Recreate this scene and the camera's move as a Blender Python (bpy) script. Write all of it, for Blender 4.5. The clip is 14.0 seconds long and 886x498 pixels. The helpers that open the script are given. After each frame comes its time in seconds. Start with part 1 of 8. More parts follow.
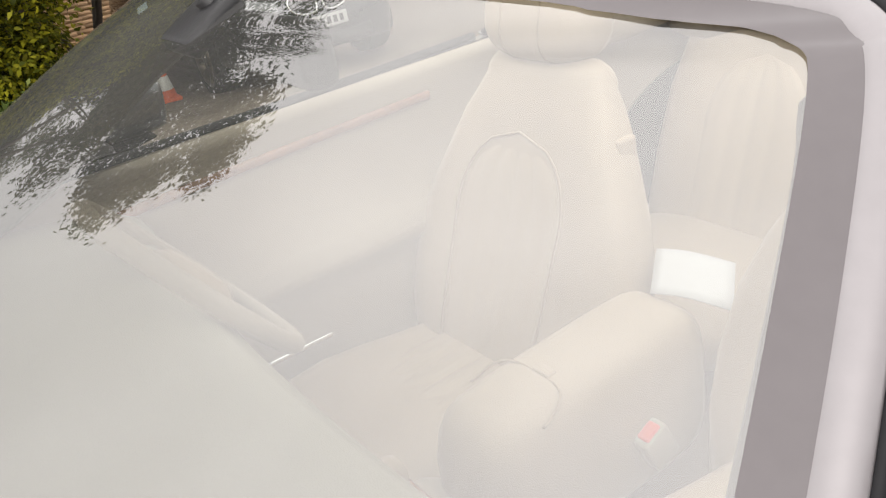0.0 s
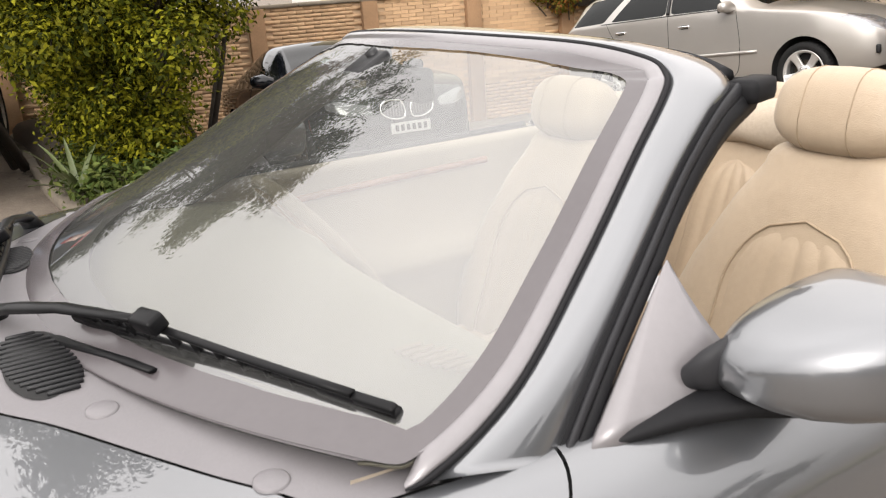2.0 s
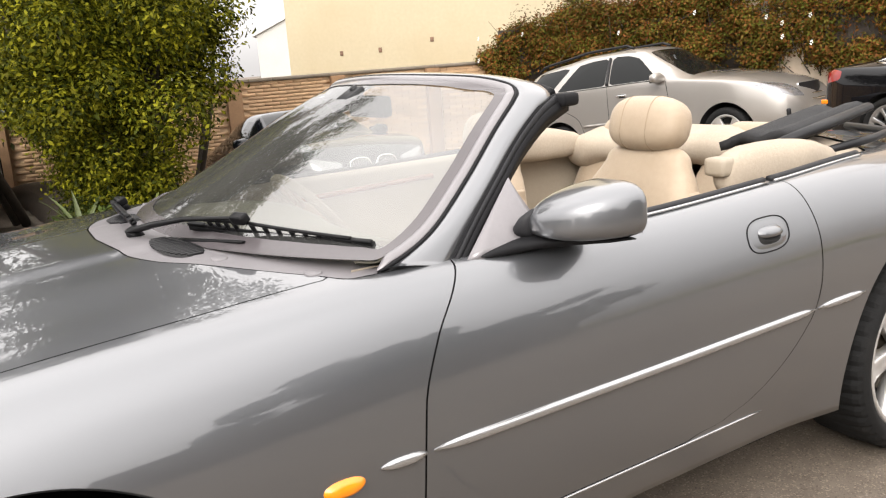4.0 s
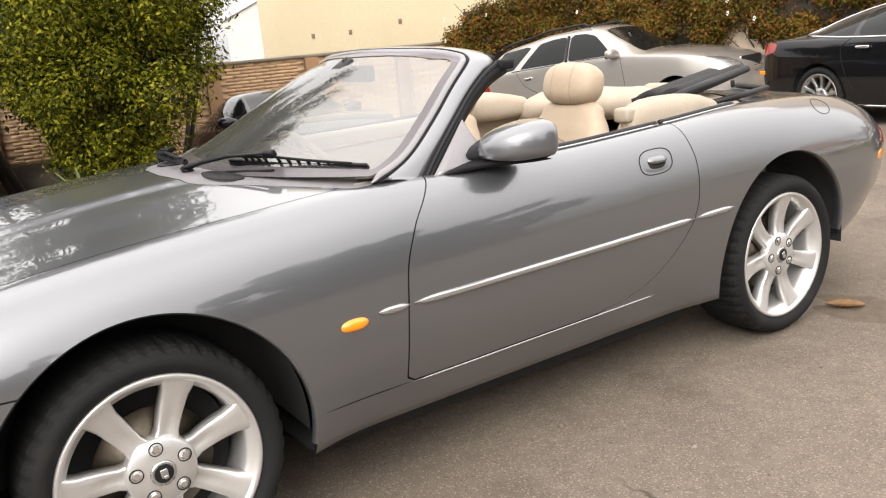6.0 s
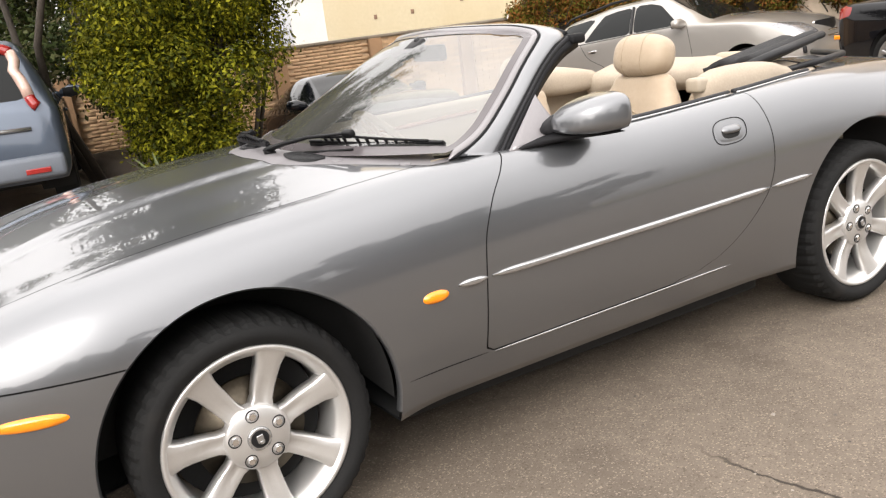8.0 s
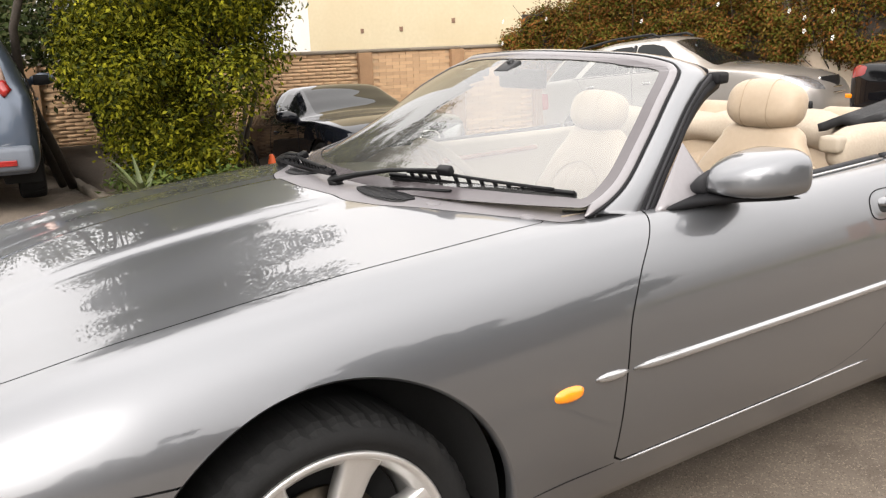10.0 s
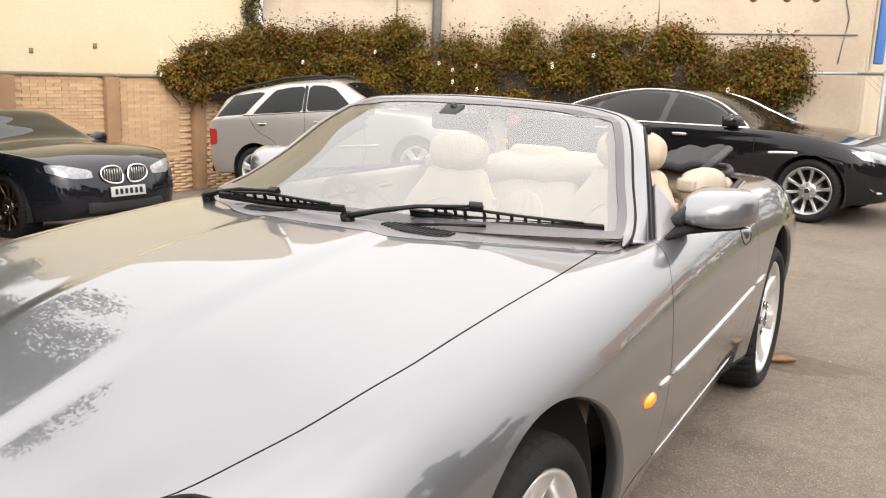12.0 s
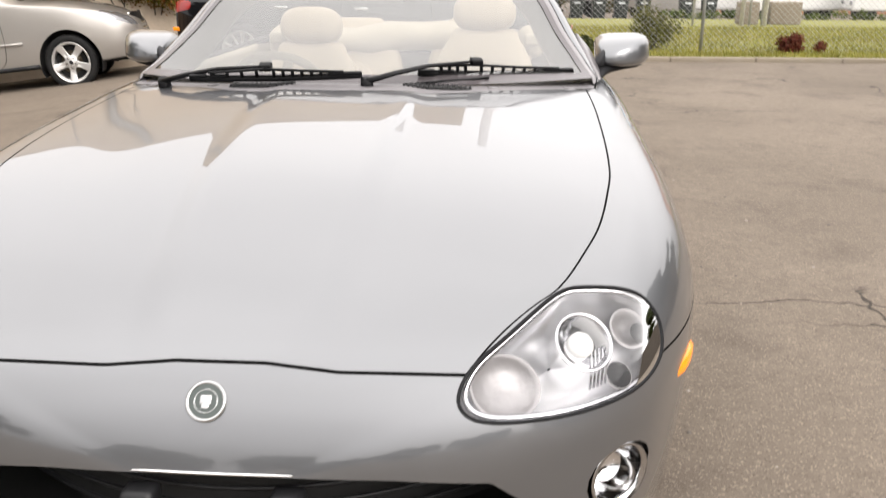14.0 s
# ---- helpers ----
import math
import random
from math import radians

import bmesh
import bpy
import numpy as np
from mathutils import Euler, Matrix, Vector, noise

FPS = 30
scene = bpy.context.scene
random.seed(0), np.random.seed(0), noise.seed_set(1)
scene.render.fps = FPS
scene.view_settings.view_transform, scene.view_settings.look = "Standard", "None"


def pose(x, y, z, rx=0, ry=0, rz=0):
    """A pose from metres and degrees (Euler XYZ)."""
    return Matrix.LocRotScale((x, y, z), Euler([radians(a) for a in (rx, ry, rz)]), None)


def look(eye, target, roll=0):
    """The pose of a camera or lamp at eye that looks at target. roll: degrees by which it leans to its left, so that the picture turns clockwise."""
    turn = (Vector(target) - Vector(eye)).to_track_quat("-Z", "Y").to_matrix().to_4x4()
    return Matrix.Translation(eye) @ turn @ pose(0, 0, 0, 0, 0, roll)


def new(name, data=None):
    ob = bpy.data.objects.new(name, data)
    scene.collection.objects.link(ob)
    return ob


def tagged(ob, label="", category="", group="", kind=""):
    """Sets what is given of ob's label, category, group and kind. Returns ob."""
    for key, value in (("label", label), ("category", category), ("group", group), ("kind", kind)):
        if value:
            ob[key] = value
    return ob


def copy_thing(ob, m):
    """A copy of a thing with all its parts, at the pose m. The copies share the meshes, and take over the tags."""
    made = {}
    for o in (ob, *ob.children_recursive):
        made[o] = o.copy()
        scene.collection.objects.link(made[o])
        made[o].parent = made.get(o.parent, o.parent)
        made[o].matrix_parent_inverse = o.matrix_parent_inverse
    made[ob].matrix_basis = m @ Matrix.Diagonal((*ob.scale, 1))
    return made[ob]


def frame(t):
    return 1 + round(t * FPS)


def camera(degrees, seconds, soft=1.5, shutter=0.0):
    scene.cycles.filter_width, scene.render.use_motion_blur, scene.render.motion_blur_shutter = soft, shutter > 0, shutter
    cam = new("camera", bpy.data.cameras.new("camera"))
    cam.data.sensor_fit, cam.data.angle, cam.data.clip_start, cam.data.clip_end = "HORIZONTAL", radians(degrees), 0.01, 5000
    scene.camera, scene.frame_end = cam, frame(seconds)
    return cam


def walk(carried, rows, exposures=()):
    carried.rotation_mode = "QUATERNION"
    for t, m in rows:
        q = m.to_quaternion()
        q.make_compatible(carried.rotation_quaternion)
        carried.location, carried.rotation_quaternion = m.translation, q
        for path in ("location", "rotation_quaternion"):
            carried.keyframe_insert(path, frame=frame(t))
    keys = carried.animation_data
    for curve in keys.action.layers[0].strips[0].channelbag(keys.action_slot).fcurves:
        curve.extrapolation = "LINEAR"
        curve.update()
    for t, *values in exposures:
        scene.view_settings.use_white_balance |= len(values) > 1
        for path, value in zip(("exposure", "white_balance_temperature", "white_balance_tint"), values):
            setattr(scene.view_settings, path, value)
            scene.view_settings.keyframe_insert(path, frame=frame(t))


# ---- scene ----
# ---------------------------------------------------------------- camera
cam = camera(54.6, 14.0, soft=1.2, shutter=0.15)
PATH = [
    (0, (0.791, 0.815, 1.391), (-0.735, 1.760, 0.510), -10.30),
    (0.5, (0.850, 0.762, 1.414), (-0.749, 1.651, 0.606), -9.85),
    (1, (1.015, 0.593, 1.408), (-0.634, 1.531, 0.773), -4.68),
    (1.5, (1.220, 0.491, 1.424), (-0.457, 1.415, 0.845), -0.82),
    (2, (1.405, 0.443, 1.398), (-0.265, 1.365, 0.798), -3.99),
    (2.5, (1.642, 0.384, 1.372), (-0.018, 1.306, 0.744), -2.85),
    (2.7, (1.723, 0.343, 1.366), (0.058, 1.288, 0.788), -2.94),
    (4.8, (2.573, -0.260, 1.356), (0.915, 0.773, 0.929), -4.56),
    (5, (2.642, -0.312, 1.357), (0.997, 0.738, 0.919), -4.50),
    (5.5, (2.810, -0.411, 1.355), (1.187, 0.659, 0.888), -4.48),
    (6, (2.930, -0.458, 1.345), (1.308, 0.607, 0.860), -5.20),
    (6.5, (2.993, -0.458, 1.355), (1.341, 0.575, 0.905), -6.04),
    (7, (3.025, -0.450, 1.367), (1.332, 0.543, 0.984), -6.57),
    (7.5, (3.008, -0.477, 1.369), (1.310, 0.482, 0.923), -7.27),
    (8, (2.967, -0.528, 1.353), (1.273, 0.401, 0.835), -7.40),
    (8.2, (2.934, -0.549, 1.347), (1.238, 0.362, 0.806), -7.67),
    (10.3, (2.148, -0.634, 1.369), (0.544, 0.478, 0.934), 0.97),
    (10.5, (2.083, -0.734, 1.365), (0.529, 0.478, 1.024), 2.79),
    (11, (1.911, -1.009, 1.364), (0.545, 0.415, 1.039), 2.01),
    (11.5, (1.706, -1.246, 1.376), (0.564, 0.357, 1.018), 1.86),
    (12, (1.513, -1.484, 1.387), (0.513, 0.201, 0.987), 2.04),
    (12.5, (1.316, -1.709, 1.394), (0.506, 0.057, 0.920), 1.13),
    (13, (1.051, -1.850, 1.378), (0.443, -0.015, 0.868), -0.91),
    (13.5, (0.751, -1.986, 1.363), (0.417, -0.056, 0.958), 2.85),
    (14, (0.464, -2.127, 1.314), (0.334, -0.233, 0.685), 0.09),
]
walk(cam, [(t, look(e, g, r)) for t, e, g, r in PATH],
     exposures=[(0.0, 1.30), (2.0, 1.36), (5.0, 1.44), (12.0, 1.44), (14.0, 1.30)])

# ---------------------------------------------------------------- sky and sun
SUN_EL, SUN_AZ = 36.0, 137.0
world = bpy.data.worlds.new("overcast_sky")
scene.world = world
world.use_nodes = True
wn, wl = world.node_tree.nodes, world.node_tree.links
wn.clear()
sky = wn.new("ShaderNodeTexSky")
sky.sky_type = 'NISHITA'
sky.sun_disc = False
sky.sun_elevation, sky.sun_rotation = radians(SUN_EL), radians(SUN_AZ)
sky.air_density, sky.dust_density, sky.ozone_density = 1.0, 4.0, 1.0
cloud = wn.new("ShaderNodeTexNoise")
cloud.inputs["Scale"].default_value, cloud.inputs["Detail"].default_value = 1.6, 5.0
veil = wn.new("ShaderNodeMapRange")
veil.inputs["From Min"].default_value, veil.inputs["From Max"].default_value = 0.3, 0.7
veil.inputs["To Min"].default_value, veil.inputs["To Max"].default_value = 0.85, 1.12
grey = wn.new("ShaderNodeHueSaturation")
grey.inputs["Saturation"].default_value = 0.12
mulc = wn.new("ShaderNodeVectorMath")
mulc.operation = 'SCALE'
warm = wn.new("ShaderNodeVectorMath")
warm.operation = 'MULTIPLY'
warm.inputs[1].default_value = (1.04, 1.0, 0.98)
bg = wn.new("ShaderNodeBackground")
bg.inputs["Strength"].default_value = 1.0
# closed cloud deck: brightest overhead, a good third of that at the horizon
pos = wn.new("ShaderNodeTexCoord")
sep = wn.new("ShaderNodeSeparateXYZ")
deck = wn.new("ShaderNodeMapRange")
deck.inputs["To Min"].default_value, deck.inputs["To Max"].default_value = 0.26, 1.29
thin = wn.new("ShaderNodeVectorMath")
thin.operation = 'SCALE'
thin.inputs["Scale"].default_value = 0.05
lift = wn.new("ShaderNodeVectorMath")
lift.operation = 'ADD'
wo = wn.new("ShaderNodeOutputWorld")
wl.new(pos.outputs["Generated"], sep.inputs[0])
wl.new(sep.outputs["Z"], deck.inputs["Value"])
wl.new(sky.outputs[0], grey.inputs["Color"])
wl.new(grey.outputs[0], thin.inputs[0])
wl.new(deck.outputs[0], lift.inputs[0])
wl.new(thin.outputs[0], lift.inputs[1])
wl.new(lift.outputs[0], mulc.inputs[0])
wl.new(cloud.outputs["Fac"], veil.inputs["Value"])
wl.new(veil.outputs[0], mulc.inputs["Scale"])
wl.new(mulc.outputs[0], warm.inputs[0])
wl.new(warm.outputs[0], bg.inputs["Color"])
wl.new(bg.outputs[0], wo.inputs["Surface"])

sun_data = bpy.data.lights.new("sun", 'SUN')
sun_data.energy, sun_data.angle, sun_data.color = 0.5, radians(30), (1.0, 0.96, 0.9)
sun = new("sun", sun_data)
sun.matrix_world = Matrix.Translation((0, 0, 20)) @ Euler((radians(90 - SUN_EL), 0, radians(180 - SUN_AZ)), 'XYZ').to_matrix().to_4x4()


# ---------------------------------------------------------------- helpers
def mat(name, color, rough=0.5, metal=0.0, var=0.12, scale=8.0, fine=90.0, bump=0.0, bump_scale=200.0,
        coat=0.0, coat_rough=0.03, spec=0.5, sheen=0.0, random=0.0, island=0.0, trans=0.0, ior=1.45, tint=None, coat_ior=1.5):
    """A painted, moulded or grown surface: base colour with broad and fine variation, and fine relief."""
    m = bpy.data.materials.new(name)
    m.use_nodes = True
    n, l = m.node_tree.nodes, m.node_tree.links
    b = n["Principled BSDF"]
    b.inputs["Roughness"].default_value, b.inputs["Metallic"].default_value = rough, metal
    b.inputs["Coat Weight"].default_value, b.inputs["Coat Roughness"].default_value = coat, coat_rough
    b.inputs["Coat IOR"].default_value = coat_ior
    b.inputs["Specular IOR Level"].default_value = spec
    b.inputs["Transmission Weight"].default_value, b.inputs["IOR"].default_value = trans, ior
    b.inputs["Sheen Weight"].default_value = sheen
    tc = n.new("ShaderNodeTexCoord")
    col = n.new("ShaderNodeRGB")
    col.outputs[0].default_value = (*color, 1)
    out = col.outputs[0]
    if var:
        big = n.new("ShaderNodeTexNoise")
        big.inputs["Scale"].default_value, big.inputs["Detail"].default_value = scale, 4.0
        l.new(tc.outputs["Object"], big.inputs["Vector"])
        small = n.new("ShaderNodeTexNoise")
        small.inputs["Scale"].default_value, small.inputs["Detail"].default_value = fine, 3.0
        l.new(tc.outputs["Object"], small.inputs["Vector"])
        add = n.new("ShaderNodeMath")
        add.operation = 'ADD'
        l.new(big.outputs["Fac"], add.inputs[0])
        l.new(small.outputs["Fac"], add.inputs[1])
        rng = n.new("ShaderNodeMapRange")
        rng.inputs["From Min"].default_value, rng.inputs["From Max"].default_value = 0.6, 1.4
        rng.inputs["To Min"].default_value, rng.inputs["To Max"].default_value = 1 - var, 1 + var
        l.new(add.outputs[0], rng.inputs["Value"])
        sc = n.new("ShaderNodeVectorMath")
        sc.operation = 'SCALE'
        l.new(out, sc.inputs[0])
        l.new(rng.outputs[0], sc.inputs["Scale"])
        out = sc.outputs[0]
        rr = n.new("ShaderNodeMapRange")
        rr.inputs["To Min"].default_value, rr.inputs["To Max"].default_value = max(0.0, rough * 0.85), min(1.0, rough * 1.15)
        l.new(big.outputs["Fac"], rr.inputs["Value"])
        l.new(rr.outputs[0], b.inputs["Roughness"])
    if tint:
        tn = n.new("ShaderNodeTexNoise")
        tn.inputs["Scale"].default_value, tn.inputs["Detail"].default_value = tint[1], 6.0
        l.new(tc.outputs["Object"], tn.inputs["Vector"])
        tr = n.new("ShaderNodeMapRange")
        tr.inputs["From Min"].default_value, tr.inputs["From Max"].default_value = tint[2], tint[3]
        l.new(tn.outputs["Fac"], tr.inputs["Value"])
        mx = n.new("ShaderNodeMix")
        mx.data_type = 'RGBA'
        l.new(tr.outputs[0], mx.inputs["Factor"])
        l.new(out, mx.inputs["A"])
        mx.inputs["B"].default_value = (*tint[0], 1)
        out = mx.outputs["Result"]
    if random or island:
        src = n.new("ShaderNodeObjectInfo").outputs["Random"] if random else n.new("ShaderNodeNewGeometry").outputs["Random Per Island"]
        amt = random or island
        r2 = n.new("ShaderNodeMapRange")
        r2.inputs["To Min"].default_value, r2.inputs["To Max"].default_value = 1 - amt, 1 + amt
        l.new(src, r2.inputs["Value"])
        s2 = n.new("ShaderNodeVectorMath")
        s2.operation = 'SCALE'
        l.new(out, s2.inputs[0])
        l.new(r2.outputs[0], s2.inputs["Scale"])
        out = s2.outputs[0]
    l.new(out, b.inputs["Base Color"])
    if bump:
        bn = n.new("ShaderNodeTexNoise")
        bn.inputs["Scale"].default_value, bn.inputs["Detail"].default_value = bump_scale, 4.0
        l.new(tc.outputs["Object"], bn.inputs["Vector"])
        bp = n.new("ShaderNodeBump")
        bp.inputs["Strength"].default_value, bp.inputs["Distance"].default_value = min(1.0, bump), 0.01
        l.new(bn.outputs["Fac"], bp.inputs["Height"])
        l.new(bp.outputs[0], b.inputs["Normal"])
    return m


def glass(name, color=(1, 1, 1), rough=0.0, ior=1.6, haze=0.0):
    """A thin pane: clear with mirror-like sheen, no bending of the light, and a pale haze, part dust, part painted veil
    of mirrored sky.
    """
    m = bpy.data.materials.new(name)
    m.use_nodes = True
    n, l = m.node_tree.nodes, m.node_tree.links
    n.clear()
    o = n.new("ShaderNodeOutputMaterial")
    t = n.new("ShaderNodeBsdfTransparent")
    t.inputs[0].default_value = (*color, 1)
    g = n.new("ShaderNodeBsdfGlossy")
    g.inputs["Roughness"].default_value = rough
    f = n.new("ShaderNodeFresnel")
    f.inputs["IOR"].default_value = ior
    mx = n.new("ShaderNodeMixShader")
    l.new(f.outputs[0], mx.inputs[0])
    l.new(t.outputs[0], mx.inputs[1])
    l.new(g.outputs[0], mx.inputs[2])
    out = mx.outputs[0]
    if haze:
        d = n.new("ShaderNodeBsdfDiffuse")
        d.inputs[0].default_value = (.78, .78, .76, 1)
        tc = n.new("ShaderNodeTexCoord")
        nz = n.new("ShaderNodeTexNoise")
        nz.inputs["Scale"].default_value, nz.inputs["Detail"].default_value = 5.0, 6.0
        r = n.new("ShaderNodeMapRange")
        r.inputs["From Min"].default_value, r.inputs["From Max"].default_value = .3, .7
        r.inputs["To Min"].default_value, r.inputs["To Max"].default_value = haze * .8, haze * 1.2
        l.new(tc.outputs["Object"], nz.inputs["Vector"])
        l.new(nz.outputs["Fac"], r.inputs["Value"])
        m2 = n.new("ShaderNodeMixShader")
        l.new(r.outputs[0], m2.inputs[0])
        l.new(out, m2.inputs[1])
        l.new(d.outputs[0], m2.inputs[2])
        out = m2.outputs[0]
    l.new(out, o.inputs[0])
    return m


def mesh_ob(name, verts, faces, material, smooth=True, parent=None, label="", mats=None, mat_ids=None):
    me = bpy.data.meshes.new(name)
    me.from_pydata([tuple(map(float, v)) for v in verts], [], [tuple(map(int, f)) for f in faces])
    me.update()
    for m in (mats or [material]):
        me.materials.append(m)
    if mat_ids is not None:
        me.polygons.foreach_set("material_index", np.asarray(mat_ids, dtype=np.int32))
    if smooth:
        me.polygons.foreach_set("use_smooth", np.ones(len(me.polygons), dtype=bool))
    ob = new(name, me)
    if parent is not None:
        ob.parent = parent
    if label:
        ob["label"] = label
    return ob


def part(name, bm, material, parent, label="", smooth=True):
    """One mesh object from a bmesh, under its thing or part."""
    bmesh.ops.recalc_face_normals(bm, faces=bm.faces[:])
    me = bpy.data.meshes.new(name)
    bm.to_mesh(me)
    bm.free()
    me.materials.append(material)
    if smooth:
        me.polygons.foreach_set("use_smooth", np.ones(len(me.polygons), dtype=bool))
    ob = new(name, me)
    if parent is not None:
        ob.parent = parent
    if label:
        ob["label"] = label
    return ob


def thing(name, label, category, m=None, group="", kind=""):
    ob = new(name)
    ob.empty_display_size = 0.1
    if m is not None:
        ob.matrix_basis = m
    return tagged(ob, label, category, group, kind)


def box(bm, c, s, bevel=0.0, rot=None, seg=2):
    """A bevelled block of size s about c added to bm."""
    g = bmesh.ops.create_cube(bm, size=1.0)
    vs = g["verts"]
    for v in vs:
        v.co = Vector((v.co.x * s[0], v.co.y * s[1], v.co.z * s[2]))
    if bevel:
        es = list({e for v in vs for e in v.link_edges})
        r = bmesh.ops.bevel(bm, geom=es, offset=bevel, segments=seg, profile=0.6, affect='EDGES')
        vs = list({v for f in r["faces"] for v in f.verts} | {v for v in vs if v.is_valid})
    m = Matrix.Translation(c) @ (rot.to_4x4() if rot is not None else Matrix())
    bmesh.ops.transform(bm, matrix=m, verts=vs)
    return vs


def rod(bm, a, b, r0, r1=None, n=10, caps=True):
    """A tapered round bar from a to b."""
    a, b = Vector(a), Vector(b)
    d = b - a
    g = bmesh.ops.create_cone(bm, cap_ends=caps, segments=n, radius1=r0, radius2=r0 if r1 is None else r1, depth=d.length)
    m = Matrix.Translation((a + b) / 2) @ d.to_track_quat('Z', 'Y').to_matrix().to_4x4()
    bmesh.ops.transform(bm, matrix=m, verts=g["verts"])
    return g["verts"]


def lathe(profile, n=48, axis='X', a0=0.0, a1=2 * math.pi):
    """Verts and faces of a profile [(along, radius)] turned round an axis."""
    vs, fs = [], []
    full = abs(a1 - a0 - 2 * math.pi) < 1e-6
    k = n if full else n + 1
    for i in range(k):
        a = a0 + (a1 - a0) * i / n
        for h, r in profile:
            p = (h, r * math.cos(a), r * math.sin(a))
            vs.append(p if axis == 'X' else (p[1], p[2], p[0]))
    m = len(profile)
    for i in range(n):
        j = (i + 1) % k
        for q in range(m - 1):
            fs.append((i * m + q, j * m + q, j * m + q + 1, i * m + q + 1))
    return vs, fs


def sweep(points, radius, n=8, closed=False, flat=1.0):
    """Verts and faces of a tube along points; radius a number or one for each point."""
    P = [Vector(p) for p in points]
    rs = radius if hasattr(radius, "__len__") else [radius] * len(P)
    vs, fs = [], []
    up = Vector((0, 0, 1))
    for i, p in enumerate(P):
        a = P[i - 1] if (i > 0 or closed) else P[i]
        b = P[(i + 1) % len(P)] if (i < len(P) - 1 or closed) else P[i]
        t = (b - a).normalized()
        s = t.cross(up)
        if s.length < 1e-4:
            s = t.cross(Vector((0, 1, 0)))
        s.normalize()
        u = s.cross(t)
        for k in range(n):
            w = 2 * math.pi * k / n
            vs.append(p + s * math.cos(w) * rs[i] + u * math.sin(w) * rs[i] * flat)
    m = len(P)
    for i in range(m if closed else m - 1):
        j = (i + 1) % m
        for k in range(n):
            fs.append((i * n + k, i * n + (k + 1) % n, j * n + (k + 1) % n, j * n + k))
    if not closed:
        fs.append(tuple(range(n))[::-1])
        fs.append(tuple((m - 1) * n + k for k in range(n)))
    return vs, fs


def spline(pts, n=8, closed=False):
    """Smooth points through pts (Catmull-Rom)."""
    P = [np.array(p, float) for p in pts]
    m = len(P)
    out = []
    for i in range(m if closed else m - 1):
        p0 = P[i - 1] if (i > 0 or closed) else 2 * P[0] - P[1]
        p1, p2 = P[i], P[(i + 1) % m]
        p3 = P[(i + 2) % m] if (i + 2 < m or closed) else 2 * P[-1] - P[-2]
        for k in range(n):
            t = k / n
            out.append(0.5 * (2 * p1 + (p2 - p0) * t + (2 * p0 - 5 * p1 + 4 * p2 - p3) * t * t + (3 * p1 - p0 - 3 * p2 + p3) * t ** 3))
    if not closed:
        out.append(P[-1])
    return out


def table(pairs):
    """A smooth function through (x, value) pairs that does not overshoot."""
    x = np.array([p[0] for p in pairs], float)
    y = np.array([p[1] for p in pairs], float)
    h = np.diff(x)
    d = np.diff(y) / h
    m = np.zeros(len(x))
    m[0], m[-1] = d[0], d[-1]
    for i in range(1, len(x) - 1):
        m[i] = 0 if d[i - 1] * d[i] <= 0 else (h[i - 1] + h[i]) * 3 / ((2 * h[i] + h[i - 1]) / d[i - 1] + (h[i] + 2 * h[i - 1]) / d[i])

    def f(q):
        q = np.clip(np.asarray(q, float), x[0], x[-1])
        i = np.clip(np.searchsorted(x, q) - 1, 0, len(x) - 2)
        t = (q - x[i]) / h[i]
        return (y[i] * (1 + 2 * t) * (1 - t) ** 2 + m[i] * h[i] * t * (1 - t) ** 2 + y[i + 1] * t * t * (3 - 2 * t) + m[i + 1] * h[i] * t * t * (t - 1))
    return f


def split(V, F, fv):
    """Cuts faces along fv = 0. Returns the vertices, the faces where fv > 0 and those where fv < 0."""
    V = [tuple(v) for v in V]
    fv = list(fv)
    made, pos, neg = {}, [], []
    for f in F:
        s = [fv[i] for i in f]
        if min(s) >= 0:
            pos.append(f)
        elif max(s) <= 0:
            neg.append(f)
        else:
            a, b = [], []
            for k, i in enumerate(f):
                j = f[(k + 1) % len(f)]
                (a if fv[i] >= 0 else b).append(i)
                if (fv[i] >= 0) != (fv[j] >= 0):
                    e = (min(i, j), max(i, j))
                    if e not in made:
                        t = fv[e[0]] / (fv[e[0]] - fv[e[1]])
                        p, q = V[e[0]], V[e[1]]
                        made[e] = len(V)
                        V.append(tuple(p[c] + (q[c] - p[c]) * t for c in range(3)))
                        fv.append(0.0)
                    a.append(made[e])
                    b.append(made[e])
            if len(a) > 2:
                pos.append(tuple(a))
            if len(b) > 2:
                neg.append(tuple(b))
    return V, pos, neg


def keep(V, F, fv, side=1):
    V2, p, q = split(V, F, fv)
    return compact(V2, p if side > 0 else q)


def compact(V, F):
    used = sorted({i for f in F for i in f})
    idx = {o: k for k, o in enumerate(used)}
    return [V[i] for i in used], [tuple(idx[i] for i in f) for f in F]


def poly_sd(px, py, poly):
    """Signed distance to a closed outline, positive inside (vectorised)."""
    px, py = np.asarray(px, float), np.asarray(py, float)
    d = np.full(px.shape, 1e9)
    inside = np.zeros(px.shape, bool)
    n = len(poly)
    for i in range(n):
        ax, ay = poly[i][0], poly[i][1]
        bx, by = poly[(i + 1) % n][0], poly[(i + 1) % n][1]
        ex, ey = bx - ax, by - ay
        t = np.clip(((px - ax) * ex + (py - ay) * ey) / (ex * ex + ey * ey + 1e-12), 0, 1)
        d = np.minimum(d, np.hypot(px - ax - t * ex, py - ay - t * ey))
        c = (ay > py) != (by > py)
        xi = ax + (py - ay) / (by - ay if abs(by - ay) > 1e-12 else 1e-12) * ex
        inside ^= c & (px < xi)
    return np.where(inside, d, -d)


